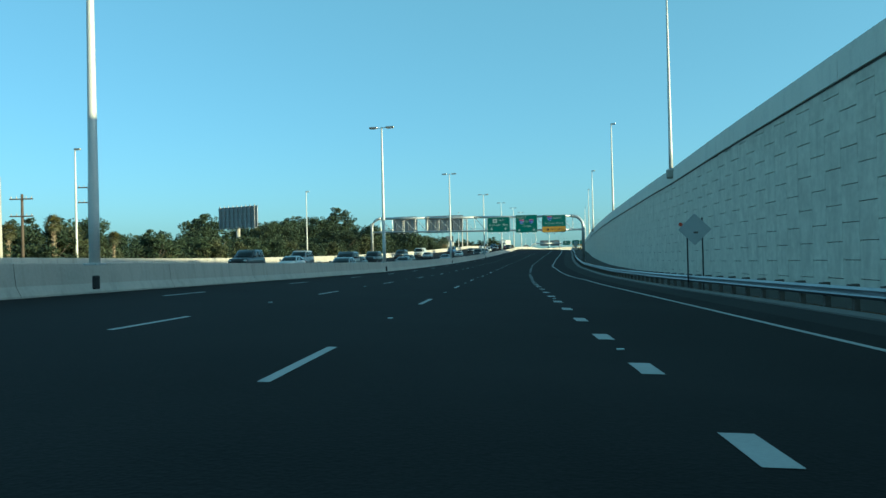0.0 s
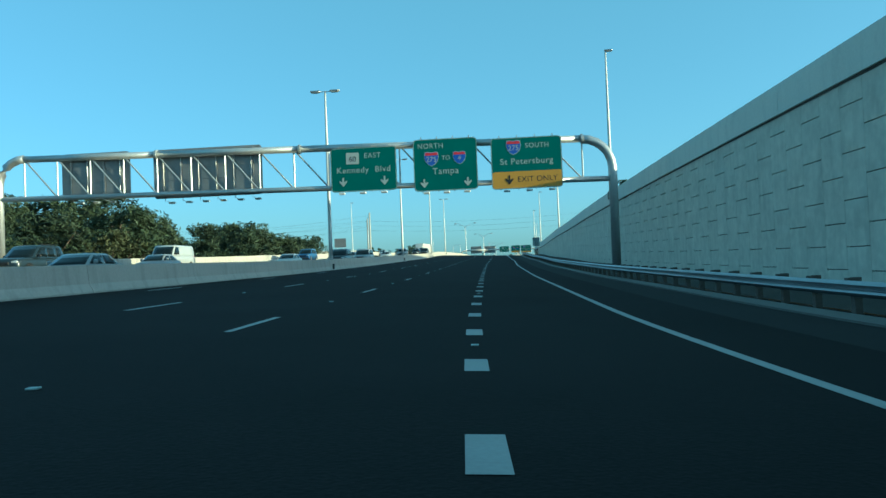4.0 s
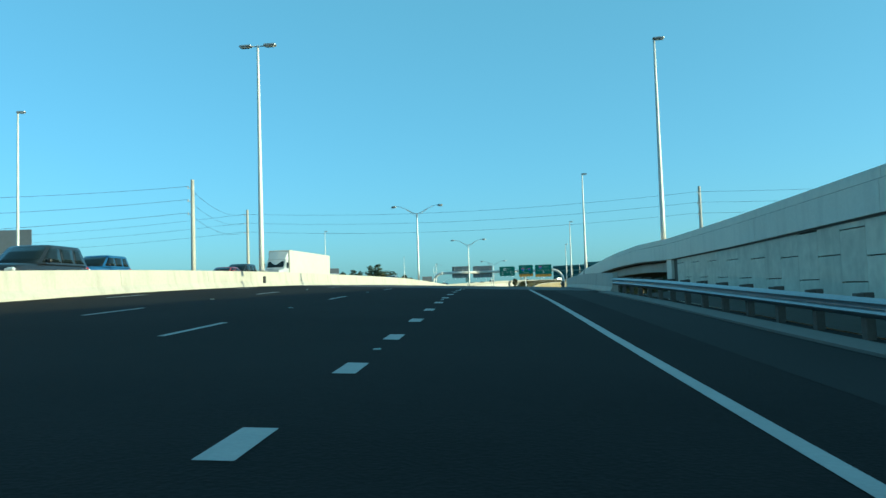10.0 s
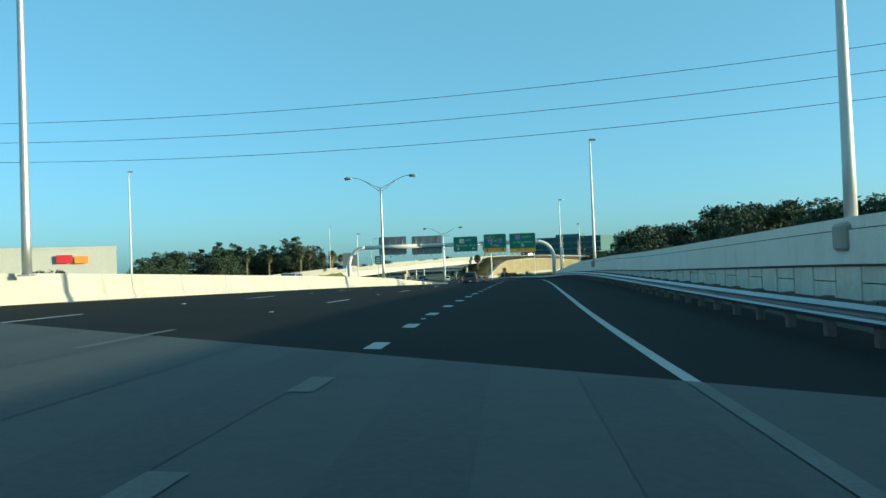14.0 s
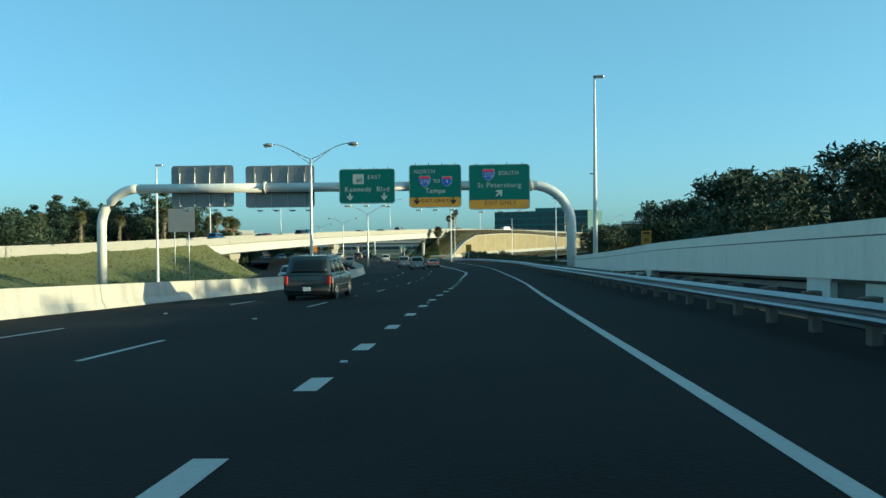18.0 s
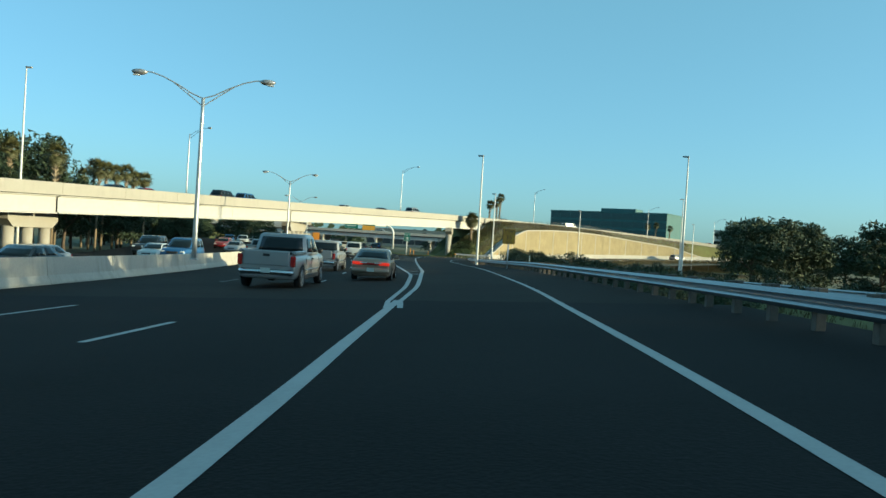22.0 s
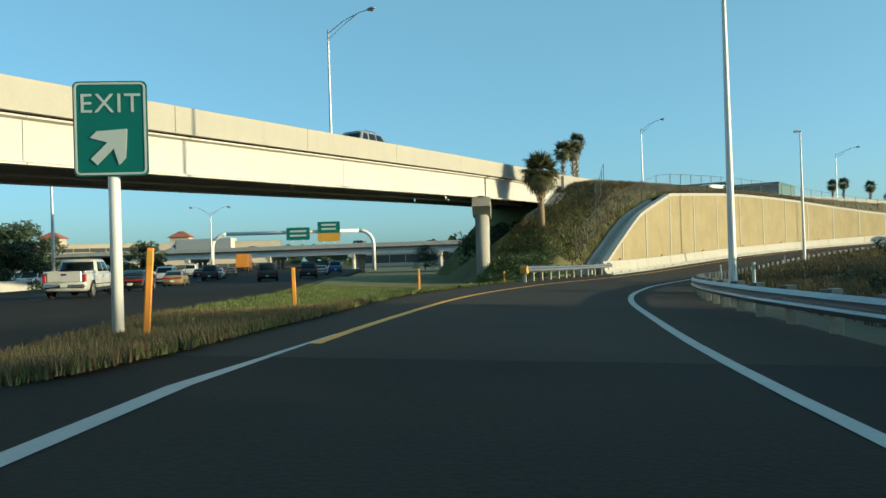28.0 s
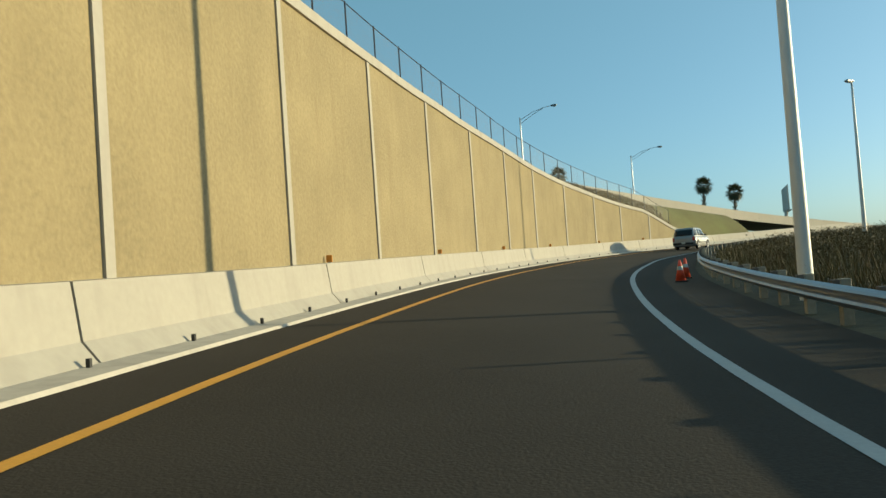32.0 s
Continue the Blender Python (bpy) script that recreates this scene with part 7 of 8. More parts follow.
GREY_SUV = make_car("suv", "grey_paint", "dark grey-green family SUV with roof rails and chrome mouldings")
BEIGE = make_car("sedan", "beige_paint", "old beige saloon car with lit red tail lights", lit=True)
W_PICK = make_car("pickup_truck", "white_paint", "white pickup truck with chrome rear bumper")
S_PICK = make_car("pickup_truck", "silver_paint", "silver pickup truck with four doors")
W_SUV = make_car("suv", "white_paint", "white SUV with dark windows", plain=True)
S_SUV = make_car("suv", "silver_paint", "silver SUV with dark rear window")
B_SUV = make_car("suv", "black_paint", "black SUV with dark windows", plain=True)
W_SED = make_car("sedan", "white_paint", "white saloon car with dark windows", plain=True)
S_SED = make_car("sedan", "silver_paint", "silver saloon car with dark windows", plain=True)
B_SED = make_car("sedan", "black_paint", "black saloon car with dark windows", plain=True)
R_SED = make_car("sedan", "red_paint", "red saloon car with dark windows", plain=True)
BL_SUV = make_car("suv", "blue_paint", "blue SUV with dark windows", plain=True)
GOLD = make_car("sedan", "gold_paint", "gold saloon car with dark windows", plain=True)
W_VAN = make_car("van", "white_paint", "white delivery van with plain sides", plain=True)

drive_xy(GREY_SUV, 53.7, 382.4)
drive_xy(BEIGE, 67.2, 453.4)
o, z = slip(455)
m = EDGE.place(S(455), o + 3.6)
m.translation.z = z + 0.06
copy_thing(S_PICK, m)
drive_xy(S_PICK, 54.2, 489.5)
drive_xy(S_PICK, 64.2, 447.6)
drive_xy(S_PICK, 63.6, 465.0)
drive_xy(W_PICK, 56.5, 555.0, line=MAIN)
drive_xy(B_SUV, 55.8, 541.5, line=MAIN)
drive_xy(S_PICK, 51.0, 535.5, line=MAIN)
for src, y, lane in ((B_SED, 566, 1), (B_SUV, 570, 2), (GOLD, 580, 1), (R_SED, 588, 3), (S_SED, 577, 3), (W_SUV, 596, 2), (B_SUV, 604, 1), (W_SED, 612, 1), (S_SUV, 618, 3), (B_SED, 622, 2), (GOLD, 632, 1), (W_VAN, 640, 3), (R_SED, 648, 2), (S_SED, 566, 4), (W_SED, 600, 4)):
    drive(src, MAIN, MAIN.s_at(y * C), 1.85 - 3.68 * lane)
for src, x, y in ((B_SUV, 57.6, 590), (B_SUV, 60.2, 599), (S_SED, 59.6, 613), (BL_SUV, 59.8, 626)):
    drive_xy(src, x, y, line=MAIN)
# beside and ahead on the highway, far enough to stay clear of the exit lane
for src, y, off in ((W_SUV, 505, -12.6),):
    drive(src, EDGE, S(y), off)
drive(S_SUV, EDGE, S(588) + 57, -2.4)
# oncoming traffic
lanes = (-19.6, -23.3, -27.0, -30.6)
for i, (src, y) in enumerate(((S_SED, 52), (B_SUV, 58), (W_SED, 60), (B_SED, 70), (B_SUV, 66), (S_SED, 78), (S_SUV, 72), (W_SED, 81), (B_SUV, 92), (B_SED, 99), (S_SED, 112), (GREY_SUV, 124), (W_VAN, 141), (S_SED, 132), (W_SED, 150), (B_SUV, 156), (S_SUV, 168), (BL_SUV, 180), (B_SED, 193), (W_SED, 206), (S_PICK, 228), (B_SUV, 238), (W_SED, 246), (BL_SUV, 253), (B_SUV, 272), (R_SED, 262), (S_SED, 300), (W_SUV, 306), (B_SED, 330), (S_SUV, 352))):
    drive(src, EDGE, S(y), lanes[(i * 3 + i // 4) % 4] if src is not W_VAN else lanes[3], -0.05, 180)
for src, y, off in ((R_SED, 436, -20.6), (S_SUV, 431, -24.2), (B_SED, 452, -21.6), (S_SED, 459, -25.3), (BL_SUV, 474, -23.2), (W_SED, 478, -26.9), (B_SUV, 486, -30.4), (S_SED, 500, -26.0), (R_SED, 508, -29.6)):
    drive(src, EDGE, S(y), off, -0.05, 180)
for src, y, off in ((W_PICK, 548, -21), (BL_SUV, 560, -24.7), (S_SED, 566, -21), (B_SED, 578, -28.4), (W_SED, 588, -24.6), (W_SUV, 600, -21), (S_SUV, 612, -28), (R_SED, 632, -24.5)):
    drive(src, MAIN, MAIN.s_at(y * C), off, -0.05, 180)
# on the flyover
for src, y, off in ((BL_SUV, 483, -2.4), (B_SED, 500, -2.4), (R_SED, 508, -5.8), (B_SUV, 518, -2.4), (BL_SUV, 527, -5.8), (S_SED, 546, -2.4), (B_SED, 556, -2.4), (S_SUV, 566, -2.4), (B_SED, 600, -2.4), (W_VAN, 616, -2.4), (S_SED, 627, -5.6), (R_SED, 634, -2.4)):
    drive(src, FLYL, SF(y), off, -1.0)


# a box lorry in the oncoming lanes
def make_truck(colour, box_colour, label):
    t = thing("lorry", Matrix.Translation((0, 0, -950)), label, "lorry", "vehicles in traffic")
    part("cargo_box", box(0, -5.0, 2.45, 2.5, 15.6, 2.75, 0.04), M[box_colour], t, "plain white cargo box")
    part("chassis", box(0, -3.6, 0.85, 1.0, 17.8, 0.3, 0.03), M["car_black"], t)
    cab = loft([[(0, 5.6, 0.55), (1.0, 5.6, 0.55), (1.02, 5.6, 1.25), (0.9, 5.6, 1.45), (0, 5.6, 1.5)], [(0, 4.5, 0.5), (1.12, 4.5, 0.5), (1.15, 4.5, 1.35), (1.05, 4.5, 1.6), (0, 4.5, 1.68)],
                [(0, 4.2, 0.5), (1.15, 4.2, 0.5), (1.17, 4.2, 1.5), (1.08, 4.2, 1.75), (0, 4.2, 1.8)], [(0, 3.6, 0.5), (1.17, 3.6, 0.5), (1.18, 3.6, 1.6), (1.08, 3.6, 2.65), (0, 3.6, 2.72)], [(0, 2.95, 0.5), (1.17, 2.95, 0.5), (1.18, 2.95, 1.6), (1.1, 2.95, 2.75), (0, 2.95, 2.85)]])
    part("cab", cab, M[colour], t)
    part("windscreen", quad_panel([(-0.95, 4.16, 1.85), (0.95, 4.16, 1.85), (0.9, 3.68, 2.52), (-0.9, 3.68, 2.52)], (0, 0.8, 0.58), 0.02), M["car_glass"], t)
    fair = loft([[(0, 3.6, 2.7), (1.0, 3.6, 2.7), (0.95, 3.6, 2.75), (0, 3.6, 2.8)], [(0, 2.95, 2.7), (1.15, 2.95, 2.7), (1.1, 2.95, 3.6), (0, 2.95, 3.7)]])
    part("roof_fairing", fair, M[colour], t)
    part("grille", box(0, 5.6, 1.05, 1.2, 0.06, 0.5, 0.02), M["car_black"], t)
    part("bumper", box(0, 5.65, 0.55, 2.3, 0.2, 0.3, 0.04), M["chrome"], t)
    for s in (1, -1):
        part("side_window", quad_panel([(s * 1.18, 3.65, 1.75), (s * 1.18, 3.05, 1.75), (s * 1.12, 3.05, 2.4), (s * 1.13, 3.5, 2.4)], (s, 0, 0), 0.015), M["car_glass"], t)
        part("headlight", box(s * 0.85, 5.58, 1.05, 0.3, 0.1, 0.25, 0.03), M["head_clear"], t)
        part("mirror", box(s * 1.38, 3.75, 2.1, 0.12, 0.15, 0.5, 0.02), M["car_black"], t)
        for y in (4.6, 0.6, -10.0, -11.3):
            wh = part("wheel", tube([(s * 1.16, y, 0.5), (s * 0.82, y, 0.5)], 0.5, 20), M["tyre"], t, smooth=False)
            part("rim", tube([(s * 1.175, y, 0.5), (s * 1.1, y, 0.5)], 0.28, 14), M["rim"], wh)
    return t


LORRY = make_truck("white_paint", "white_wall", "white box lorry with a roof fairing")
drive(LORRY, EDGE, S(286.5), -28.4, -0.05, 180)
ORANGE_LORRY = make_truck("orange_paint", "orange_paint", "orange works lorry under the overpass")
drive(ORANGE_LORRY, MAIN, MAIN.s_at(668 * C), -1.8)

# ---------------------------------------------------------------- overpass across the highway ahead
ovp = thing("overpass", Matrix.Translation((48, 690 * C, 0)) @ pose(0, 0, 0, 0, 0, -11), "long grey concrete overpass crossing the highway", "bridge", kind="structure")
for i in range(14):
    part("parapet", box(-98 + 14 * i + 7, -6.0, 3.0, 13.9, 0.35, 1.0, 0.03), M["concrete"], ovp)
    part("parapet", box(-98 + 14 * i + 7, 6.0, 3.0, 13.9, 0.35, 1.0, 0.03), M["concrete"], ovp)
part("deck", box(0, 0, 2.3, 196, 12.2, 0.4), M["bridge_deck"], ovp)
for y in (-5.2, -2.6, 0, 2.6, 5.2):
    part("girder", box(0, y, 1.45, 110, 0.5, 1.3), M["steel"], ovp)
for x in (-34, -12, 10, 32):
    part("pier_cap", box(x, 0, 0.4, 1.3, 11.5, 0.9, 0.05), M["concrete"], ovp)
    for y in (-4.4, -1.5, 1.5, 4.4):
        part("column", tube([(x, y, -4.6), (x, y, 0.0)], 0.5, 14), M["concrete"], ovp, smooth=True)
for s in (-1, 1):
    rows = []
    for v in np.linspace(-22, 22, 9):
        rows.append([(s * q, v, z) for q, z in ((49, -4.6), (56, -1.0), (61, 2.05), (100, 2.05), (150, 0.5), (190, -4.4))] if abs(v) < 9 else [(s * q, v, -4.5 + (z + 4.5) * max(0, 1 - (abs(v) - 9) / 13)) for q, z in ((49, -4.6), (56, -1.0), (61, 2.05), (100, 2.05), (150, 0.5), (190, -4.4))])
    grid("embankment", rows, M["grass"], ovp, smooth=True)
top = ovp.matrix_world
for src, x, lane in ((S_SED, -60, 1), (B_SUV, -45, 1), (R_SED, -20, 0), (W_SUV, 12, 1), (B_SED, 28, 0), (LORRY, -38, 0)):
    copy_thing(src, top @ Matrix.Translation((x, -2.8 if lane else 2.8, 2.51)) @ pose(0, 0, 0, 0, 0, -90 if lane else 90))
# car transporter on the overpass
tr = thing("car_transporter", top @ Matrix.Translation((50, -2.8, 2.5)), "two-deck car transporter trailer", "transporter")
for z in (0.9, 2.9):
    part("deck_frame", box(0, 0, z, 16.5, 2.3, 0.14), M["steel"], tr)
for x in (-8, -3, 3, 8):
    for y in (-1.15, 1.15):
        part("upright", box(x, y, 1.7, 0.12, 0.12, 2.7), M["steel"], tr)
for x in (-6.5, -5.2, 6.0):
    for y in (-0.95, 0.95):
        part("wheel", tube([(x, y - 0.15, 0.5), (x, y + 0.15, 0.5)], 0.5, 16), M["tyre"], tr)
for z in (0.98, 2.98):
    for i, src in enumerate((S_SUV, W_SED, B_SED)):
        copy_thing(src, top @ Matrix.Translation((44.6 + 5.4 * i, -2.8, 2.5 + z)) @ pose(0, 0, 0, 0, 0, 90))


# ---------------------------------------------------------------- buildings
def building(name, x0, y0, x1, y1, base, top, depth, storeys, bays, wall, glass, label, sill=0.32, head=0.86, roof_box=True, parapet=0.5):
    """A long block between two corners of its front, with rows of windows and a parapet."""
    a, b = Vector((x0, y0 * C, 0)), Vector((x1, y1 * C, 0))
    L = (b - a).length
    h = top - base
    m = Matrix.Translation((x0, y0 * C, base)) @ pose(0, 0, 0, 0, 0, math.degrees(math.atan2(b.y - a.y, b.x - a.x)))
    t = thing(name, m, label, "building")
    part("wall", box(L / 2, depth / 2, h / 2, L, depth, h), M[wall], t)
    part("parapet", box(L / 2, depth / 2, h + parapet / 2, L + 0.3, depth + 0.3, parapet), M[wall], t)
    part("roof", box(L / 2, depth / 2, h + parapet + 0.03, L - 0.5, depth - 0.5, 0.06), M["roof"], t)
    if roof_box:
        part("roof_plant", box(L * 0.55, depth / 2, h + parapet + 1.1, L * 0.3, depth * 0.4, 2.2, 0.1), M[wall], t)
    sh = h / storeys
    pane = None
    for s in range(storeys):
        for i in range(bays):
            w = L / bays
            mm = Matrix.Translation((w * (i + 0.5), -0.02, sh * (s + (sill + head) / 2)))
            if pane is None:
                o = part("window", box(0, 0, 0, w * (0.96 if bays < 12 else 0.62), 0.12, sh * (head - sill), 0), M[glass], t)
                pane = o.data
                o.matrix_basis = mm
            else:
                piece("window", pane, mm, t)
    for i in range(max(2, bays // 3)):
        w = depth / max(2, bays // 3)
        for s in range(storeys):
            part("side_window", box(-0.02, w * (i + 0.5), sh * (s + (sill + head) / 2), 0.12, w * 0.8, sh * (head - sill)), M[glass], t)
    return t


building("office_building", 148, 778.7, 199, 744, -4, 21.4, 26, 6, 11, "office_band", "office_glass", "dark teal glass office block with horizontal window bands", sill=0.22, head=0.92)
building("hospital_building", 198, 691, 217, 681.5, -4, 12.4, 18, 5, 8, "white_wall", "car_glass", "white block with rows of small square windows", sill=0.35, head=0.75)
building("white_building", -41, 418, -15, 426, -3.2, 10.6, 20, 1, 3, "white_wall", "white_wall", "low white commercial building with red and orange sign bars", sill=0.4, head=0.5, roof_box=False)
sgn = thing("wall_sign", Matrix.Translation((-22.5, 423.4 * C - 0.35, 8.4)) @ pose(0, 0, 0, 0, 0, 19.6), "red and orange sign bars on a white wall", "sign")
part("red_bar", box(-1.6, 0, 0.2, 3.0, 0.12, 1.7, 0.05), M["red"], sgn)
part("orange_bar", box(1.5, 0, 0.0, 2.6, 0.12, 1.5, 0.05), M["orange"], sgn)
building("parking_building", -90, 772, -36, 792, -4, 8.4, 26, 3, 10, "cream_wall", "shade_gap", "long cream parking building with open dark floors", sill=0.35, head=0.7, roof_box=False)
building("shop_building", -34, 793, 14, 803, -4, 8.2, 24, 2, 9, "cream_wall", "shade_gap", "long low cream commercial building", sill=0.3, head=0.55, roof_box=False)
building("white_office_building", -48, 850, -8, 856, -4, 9.8, 20, 3, 14, "white_wall", "car_glass", "low white office block with window bands", sill=0.35, head=0.8)
building("shop_building", 46, 810, 110, 812, -4, 6.0, 20, 1, 9, "cream_wall", "shade_gap", "long low cream commercial building", sill=0.15, head=0.5, roof_box=False)
for x, y in ((-70, 776), (-28, 798)):
    t = thing("roof_pavilion", Matrix.Translation((x, y * C, 8.8)), "small cream pavilion with a red hipped roof", "building")
    part("wall", box(0, 5, 1.2, 8, 6, 2.4), M["cream_wall"], t)
    bm = bmesh.new()
    v = [bm.verts.new(p) for p in ((-5, 1, 2.4), (5, 1, 2.4), (5, 9, 2.4), (-5, 9, 2.4), (-1, 5, 5.0), (1, 5, 5.0))]
    for f in ((0, 1, 5, 4), (1, 2, 5), (2, 3, 4, 5), (3, 0, 4), (3, 2, 1, 0)):
        bm.faces.new([v[i] for i in f])
    part("roof", bm, M["tile_red"], t)


# ---------------------------------------------------------------- utility poles and wires
def utility_pole(x, y, base, top, label="tall grey concrete utility pole with brackets"):
    t = thing("utility_pole", Matrix.Translation((x, y * C, base)), label, "utility pole")
    h = top - base
    part("shaft", tube([(0, 0, -0.5), (0, 0, h)], [0.42, 0.24], 10), M["utility"], t, smooth=True)
    for i in range(3):
        z = h - 1.4 - 1.9 * i
        part("bracket", tube([(0, -0.2, z), (-0.55, -0.35, z + 0.15)], 0.05, 6), M["steel"], t)
        part("insulator", tube([(-0.55, -0.35, z + 0.1), (-0.55, -0.35, z + 0.42)], 0.07, 8), M["utility"], t)
    return t


for x, y, top in ((-37.4, 70.5, 10.4), (-37.8, 60.4, 8.2)):
    t = thing("utility_pole", Matrix.Translation((x, y * C, -2.8)), "brown wooden utility pole with two crossarms", "utility pole")
    h = top + 2.8
    part("shaft", tube([(0, 0, -0.4), (0, 0, h)], [0.17, 0.12], 8), M["bark"], t, smooth=True)
    for z in (h - 0.5, h - 2.2):
        part("crossarm", box(0, -0.12, z, 2.4, 0.1, 0.12), M["bark"], t)
        for px in (-1.05, -0.5, 0.5, 1.05):
            part("insulator", tube([(px, -0.12, z + 0.05), (px, -0.12, z + 0.25)], 0.05, 6), M["utility"], t)
POLES = [(-120, 392, -3.4, 22.5), (-6.7, 355, -3.2, 21.8), (80.4, 328.3, -3.0, 20.2), (190, 300, -3.0, 21.0)]
for p in POLES:
    utility_pole(*p)
for x, y, base, top in ((-2.4, 308.4, -3.4, 20.1), (-38, 57.5, -2.7, 9.6), (-60, 262, -3.2, 14.0)):
    utility_pole(x, y, base, top)
for p, q in list(zip(POLES, POLES[1:])) + [((-2.4, 308.4, -3.4, 20.1), (-6.7, 355, -3.2, 21.8)), ((-60, 262, -3.2, 14.0), (-2.4, 308.4, -3.4, 20.1))]:
    for i in range(3):
        a = Vector((p[0] - 0.55, p[1] * C - 0.35, p[3] - 1.0 - 1.9 * i))
        b = Vector((q[0] - 0.55, q[1] * C - 0.35, q[3] - 1.0 - 1.9 * i))
        pts = [a + (b - a) * (j / 18) - Vector((0, 0, 1.6 * 4 * (j / 18) * (1 - j / 18))) for j in range(19)]
        tagged(part("power_line", tube(pts, 0.022, 5), M["wire"]), "thin dark power line slung between poles", "power line", "power lines")

# ---------------------------------------------------------------- small roadside things
def marker_post(x, y, z, h, lean, label):
    t = thing("marker_post", Matrix.Translation((x, y * C, z)) @ pose(0, 0, 0, 0, lean, 10), label, "marker post", "flexible marker posts")
    bm = bmesh.new()
    prof = [(-0.05, 0.0), (-0.035, 0.022), (0.035, 0.022), (0.05, 0.0), (0.035, -0.012), (-0.035, -0.012)]
    lo = [bm.verts.new((px, py, -0.15)) for px, py in prof]
    hi = [bm.verts.new((px, py, h)) for px, py in prof]
    for i in range(6):
        bm.faces.new((lo[i], lo[(i + 1) % 6], hi[(i + 1) % 6], hi[i]))
    bm.faces.new(hi)
    part("post", bm, M["orange"], t)
    part("reflector", box(0, -0.02, h - 0.15, 0.075, 0.012, 0.2), M["sign_yellow"], t)
    return t


marker_post(69.44, 531.4, -1.5, 1.42, 4, "leaning faded orange plastic marker post in the grass")
marker_post(70.2, 538.4, -1.75, 1.25, -1, "faded orange plastic marker post in the grass")
marker_post(73.3, 553.1, -2.1, 1.2, 0, "faded orange plastic marker post in the grass")
marker_post(78.6, 562.5, -2.6, 1.2, 0, "faded orange plastic marker post in the grass")
marker_post(85.0, 570.5, -2.7, 1.2, 0, "faded orange plastic marker post in the grass")
yb_ = EDGE.place(S(555) - 0.35, -6.7, 0.0)
t = thing("rail_end_marker", yb_, "yellow reflective box on the guardrail's end", "marker")
part("face", box(0, 0, 0.66, 0.42, 0.34, 0.42, 0.05), M["sign_yellow"], t)
part("stand", box(0, 0.12, 0.22, 0.12, 0.12, 0.46), M["steel"], t)
for off, s in ((3.6, S(474)), (4.4, S(496)), (3.0, S(559.5)), (3.0, S(585)), (3.2, S(540))):
    t = thing("delineator", EDGE.place(s, off), "slim white delineator post behind the guardrail", "marker post", "white delineators")
    part("post", tube([(0, 0, -0.4), (0, 0, 1.15)], 0.045, 8), M["sign_white"], t)
    part("reflector", box(0, -0.048, 1.02, 0.07, 0.012, 0.12), M["sign_back"], t)
for off, s in ((1.5, S(594.5)), (1.8, S(595.8))):
    t = thing("traffic_cone", EDGE.place(s, off), "red-orange traffic cone on the ramp's shoulder", "traffic cone", "cones")
    part("cone", tube([(0, 0, 0.03), (0, 0, 0.7)], [0.17, 0.03], 12), M["cone_red"], t, smooth=True)
    part("collar", tube([(0, 0, 0.38), (0, 0, 0.5)], [0.103, 0.08], 12), M["sign_white"], t)
    part("base", box(0, 0, 0.02, 0.4, 0.4, 0.045, 0.01), M["car_black"], t)
# orange reflectors along the tan wall's barrier
for d in (4.5, 16, 27.5, 39, 50, 61, 72, 83):
    t = thing("barrier_reflector", EDGE.place(SW0 + d, -7.72), "small orange reflector on the barrier's top", "reflector", "barrier reflectors")
    t.matrix_world = EDGE.place(SW0 + d, -7.62, 1.04)
    part("plate", box(0, 0, 0.10, 0.16, 0.03, 0.18, 0.01), M["orange"], t)
    part("foot", box(0, 0, 0.0, 0.08, 0.06, 0.03), M["steel"], t)
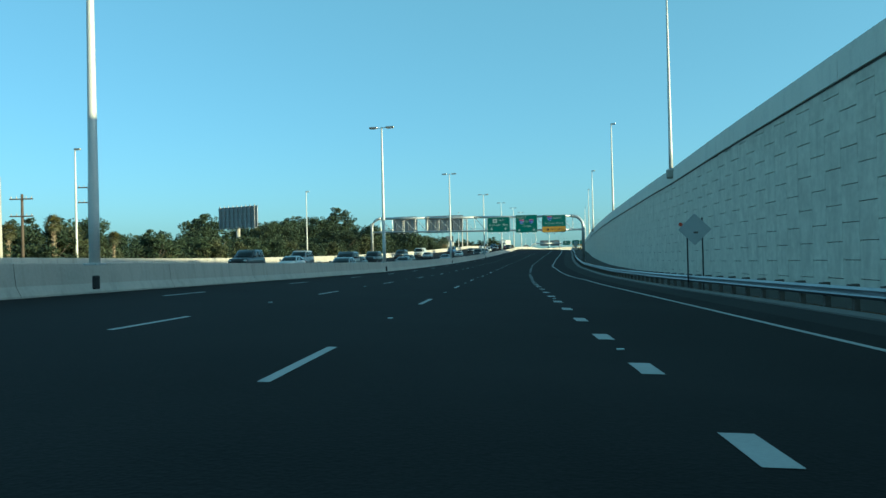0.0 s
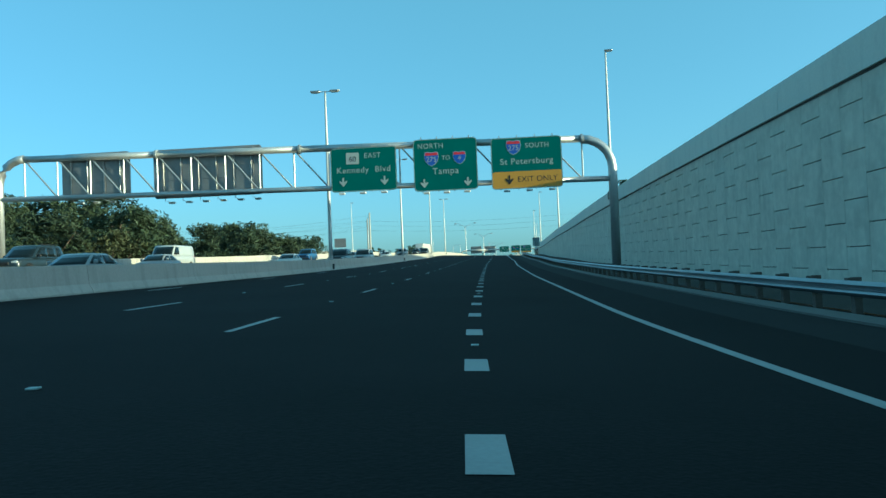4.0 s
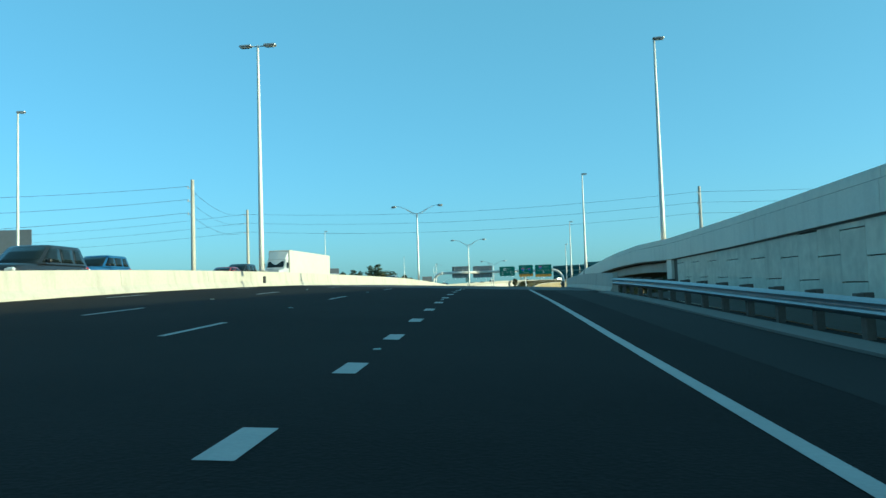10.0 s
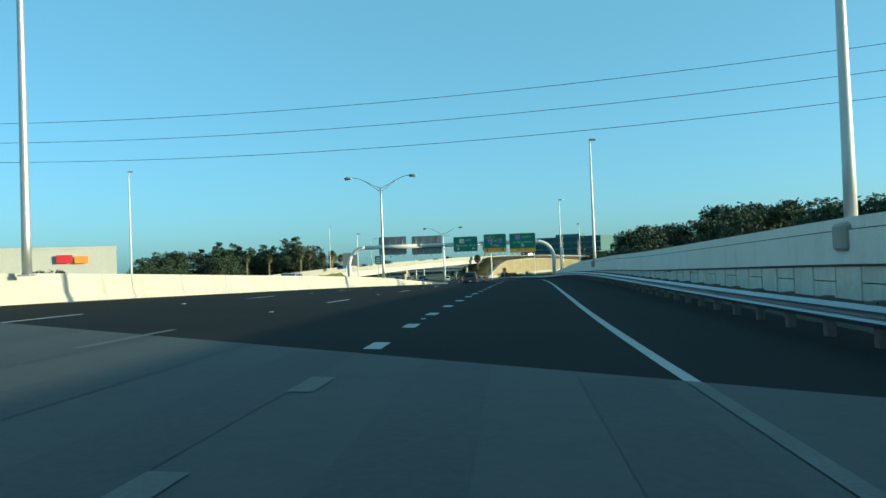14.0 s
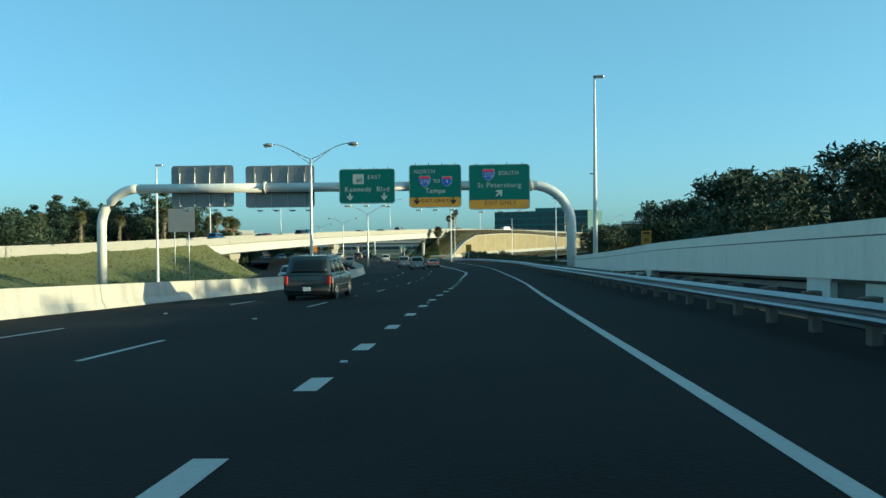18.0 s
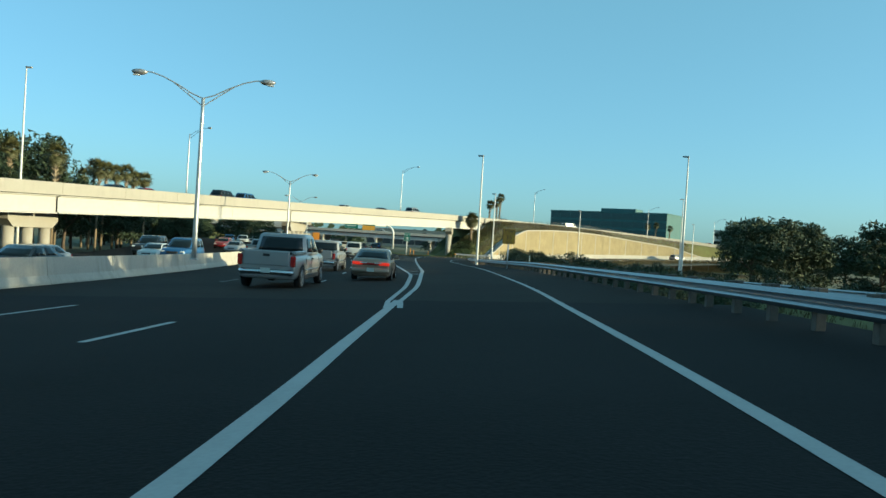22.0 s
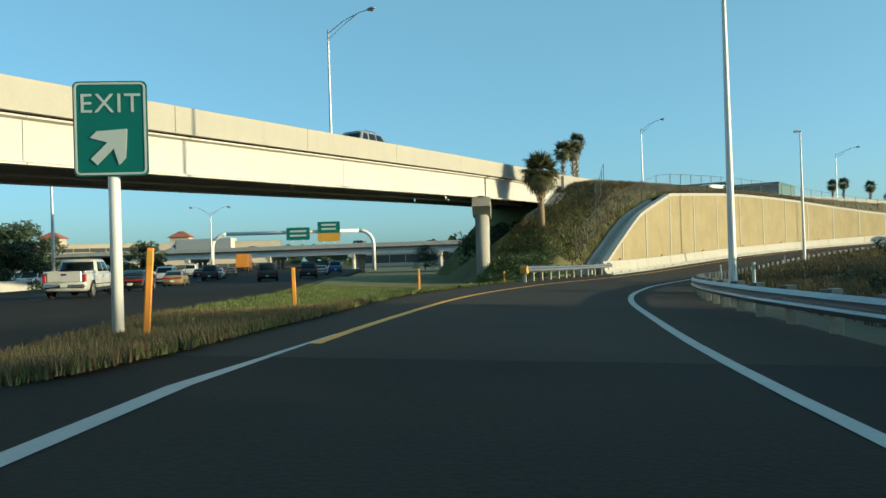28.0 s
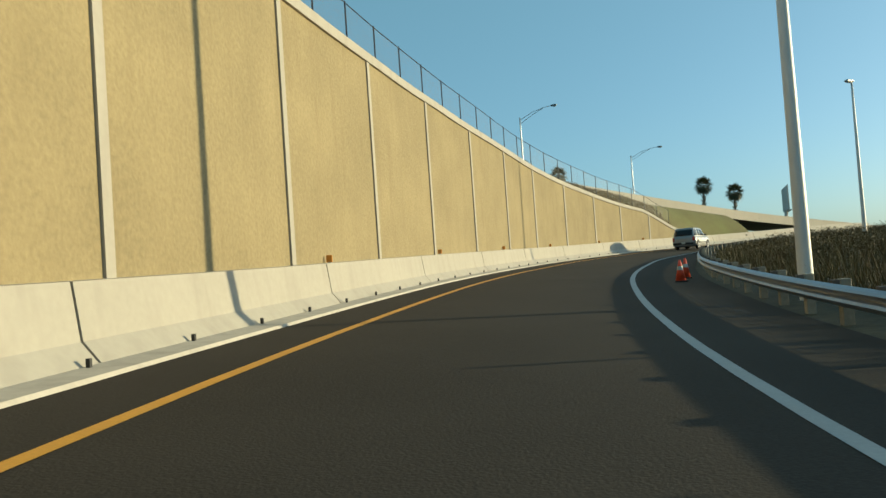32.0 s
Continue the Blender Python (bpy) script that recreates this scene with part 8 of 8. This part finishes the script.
# low kerb and small studs at the barrier's foot
kerb_run = thing("kerb_exit", Matrix.Identity(4), "pale concrete gutter kerb along the white barrier", "kerb", kind="structure")
sweep("kerb", EDGE.frames(SW0 - 0.5, SW0 + 138, 2.0, -6.85), [(0.25, 0.0), (0.22, 0.05), (-0.30, 0.06), (-0.30, -0.1), (0.25, -0.1)], M["concrete"], kerb_run)
stud = None
for j in range(46):
    m = EDGE.place(SW0 + 0.6 + 2.4 * j, -7.05, 0.05)
    if stud is None:
        o = part("drain_stud", box(0, 0, 0.05, 0.05, 0.05, 0.12), M["car_black"], kerb_run)
        stud = o.data
        o.matrix_basis = m
    else:
        piece("drain_stud", stud, m, kerb_run)
# raised reflective markers between the dashes
rpm = None
for lane in (1, 2, 3):
    ns, ys = (DOT_N, DOT_Y) if lane == 1 else DASHES[lane]
    for j in range(ns[0], ns[-1], 4 if lane == 1 else 1):
        y = float(np.interp(j + 0.5, ns, ys))
        if y < 2 or y > 436 or (lane == 1 and y > 404):
            continue
        m = EDGE.place(S(y), -LANE * lane * widen(y), 0.004)
        own = owner(y, -LANE * lane)
        m = Matrix.Translation((0, 0, 0.01 if own is deck else 0.0)) @ m
        if rpm is None:
            o = part("road_stud", box(0, 0, 0.008, 0.10, 0.10, 0.018, 0.004), M["sign_white"], own)
            rpm = o.data
            o.matrix_basis = m
        else:
            piece("road_stud", rpm, m, own)
# kerbside fence by the oncoming road
t = thing("fence_3", Matrix.Identity(4), "low white pipe railing beyond the oncoming road", "fence", kind="structure")
post = None
for j in range(36):
    m = EDGE.place(S(20 + 2.6 * j), -39.8, 0)
    m.translation.z = -2.6
    if post is None:
        o = part("post", tube([(0, 0, -0.3), (0, 0, 3.6)], 0.05, 6), M["pole"], t)
        post = o.data
        o.matrix_basis = m
    else:
        piece("post", post, m, t)
for z in (1.0, 0.35):
    pts = []
    for j in range(36):
        p = EDGE.at(S(20 + 2.6 * j), -39.8)
        pts.append((p.x, p.y, z))
    part("rail", tube(pts, 0.04, 6), M["pole"], t)

for src in (GREY_SUV, BEIGE, W_PICK, S_PICK, W_SUV, S_SUV, B_SUV, W_SED, S_SED, B_SED, R_SED, BL_SUV, GOLD, W_VAN, LORRY, ORANGE_LORRY):
    clear(src)
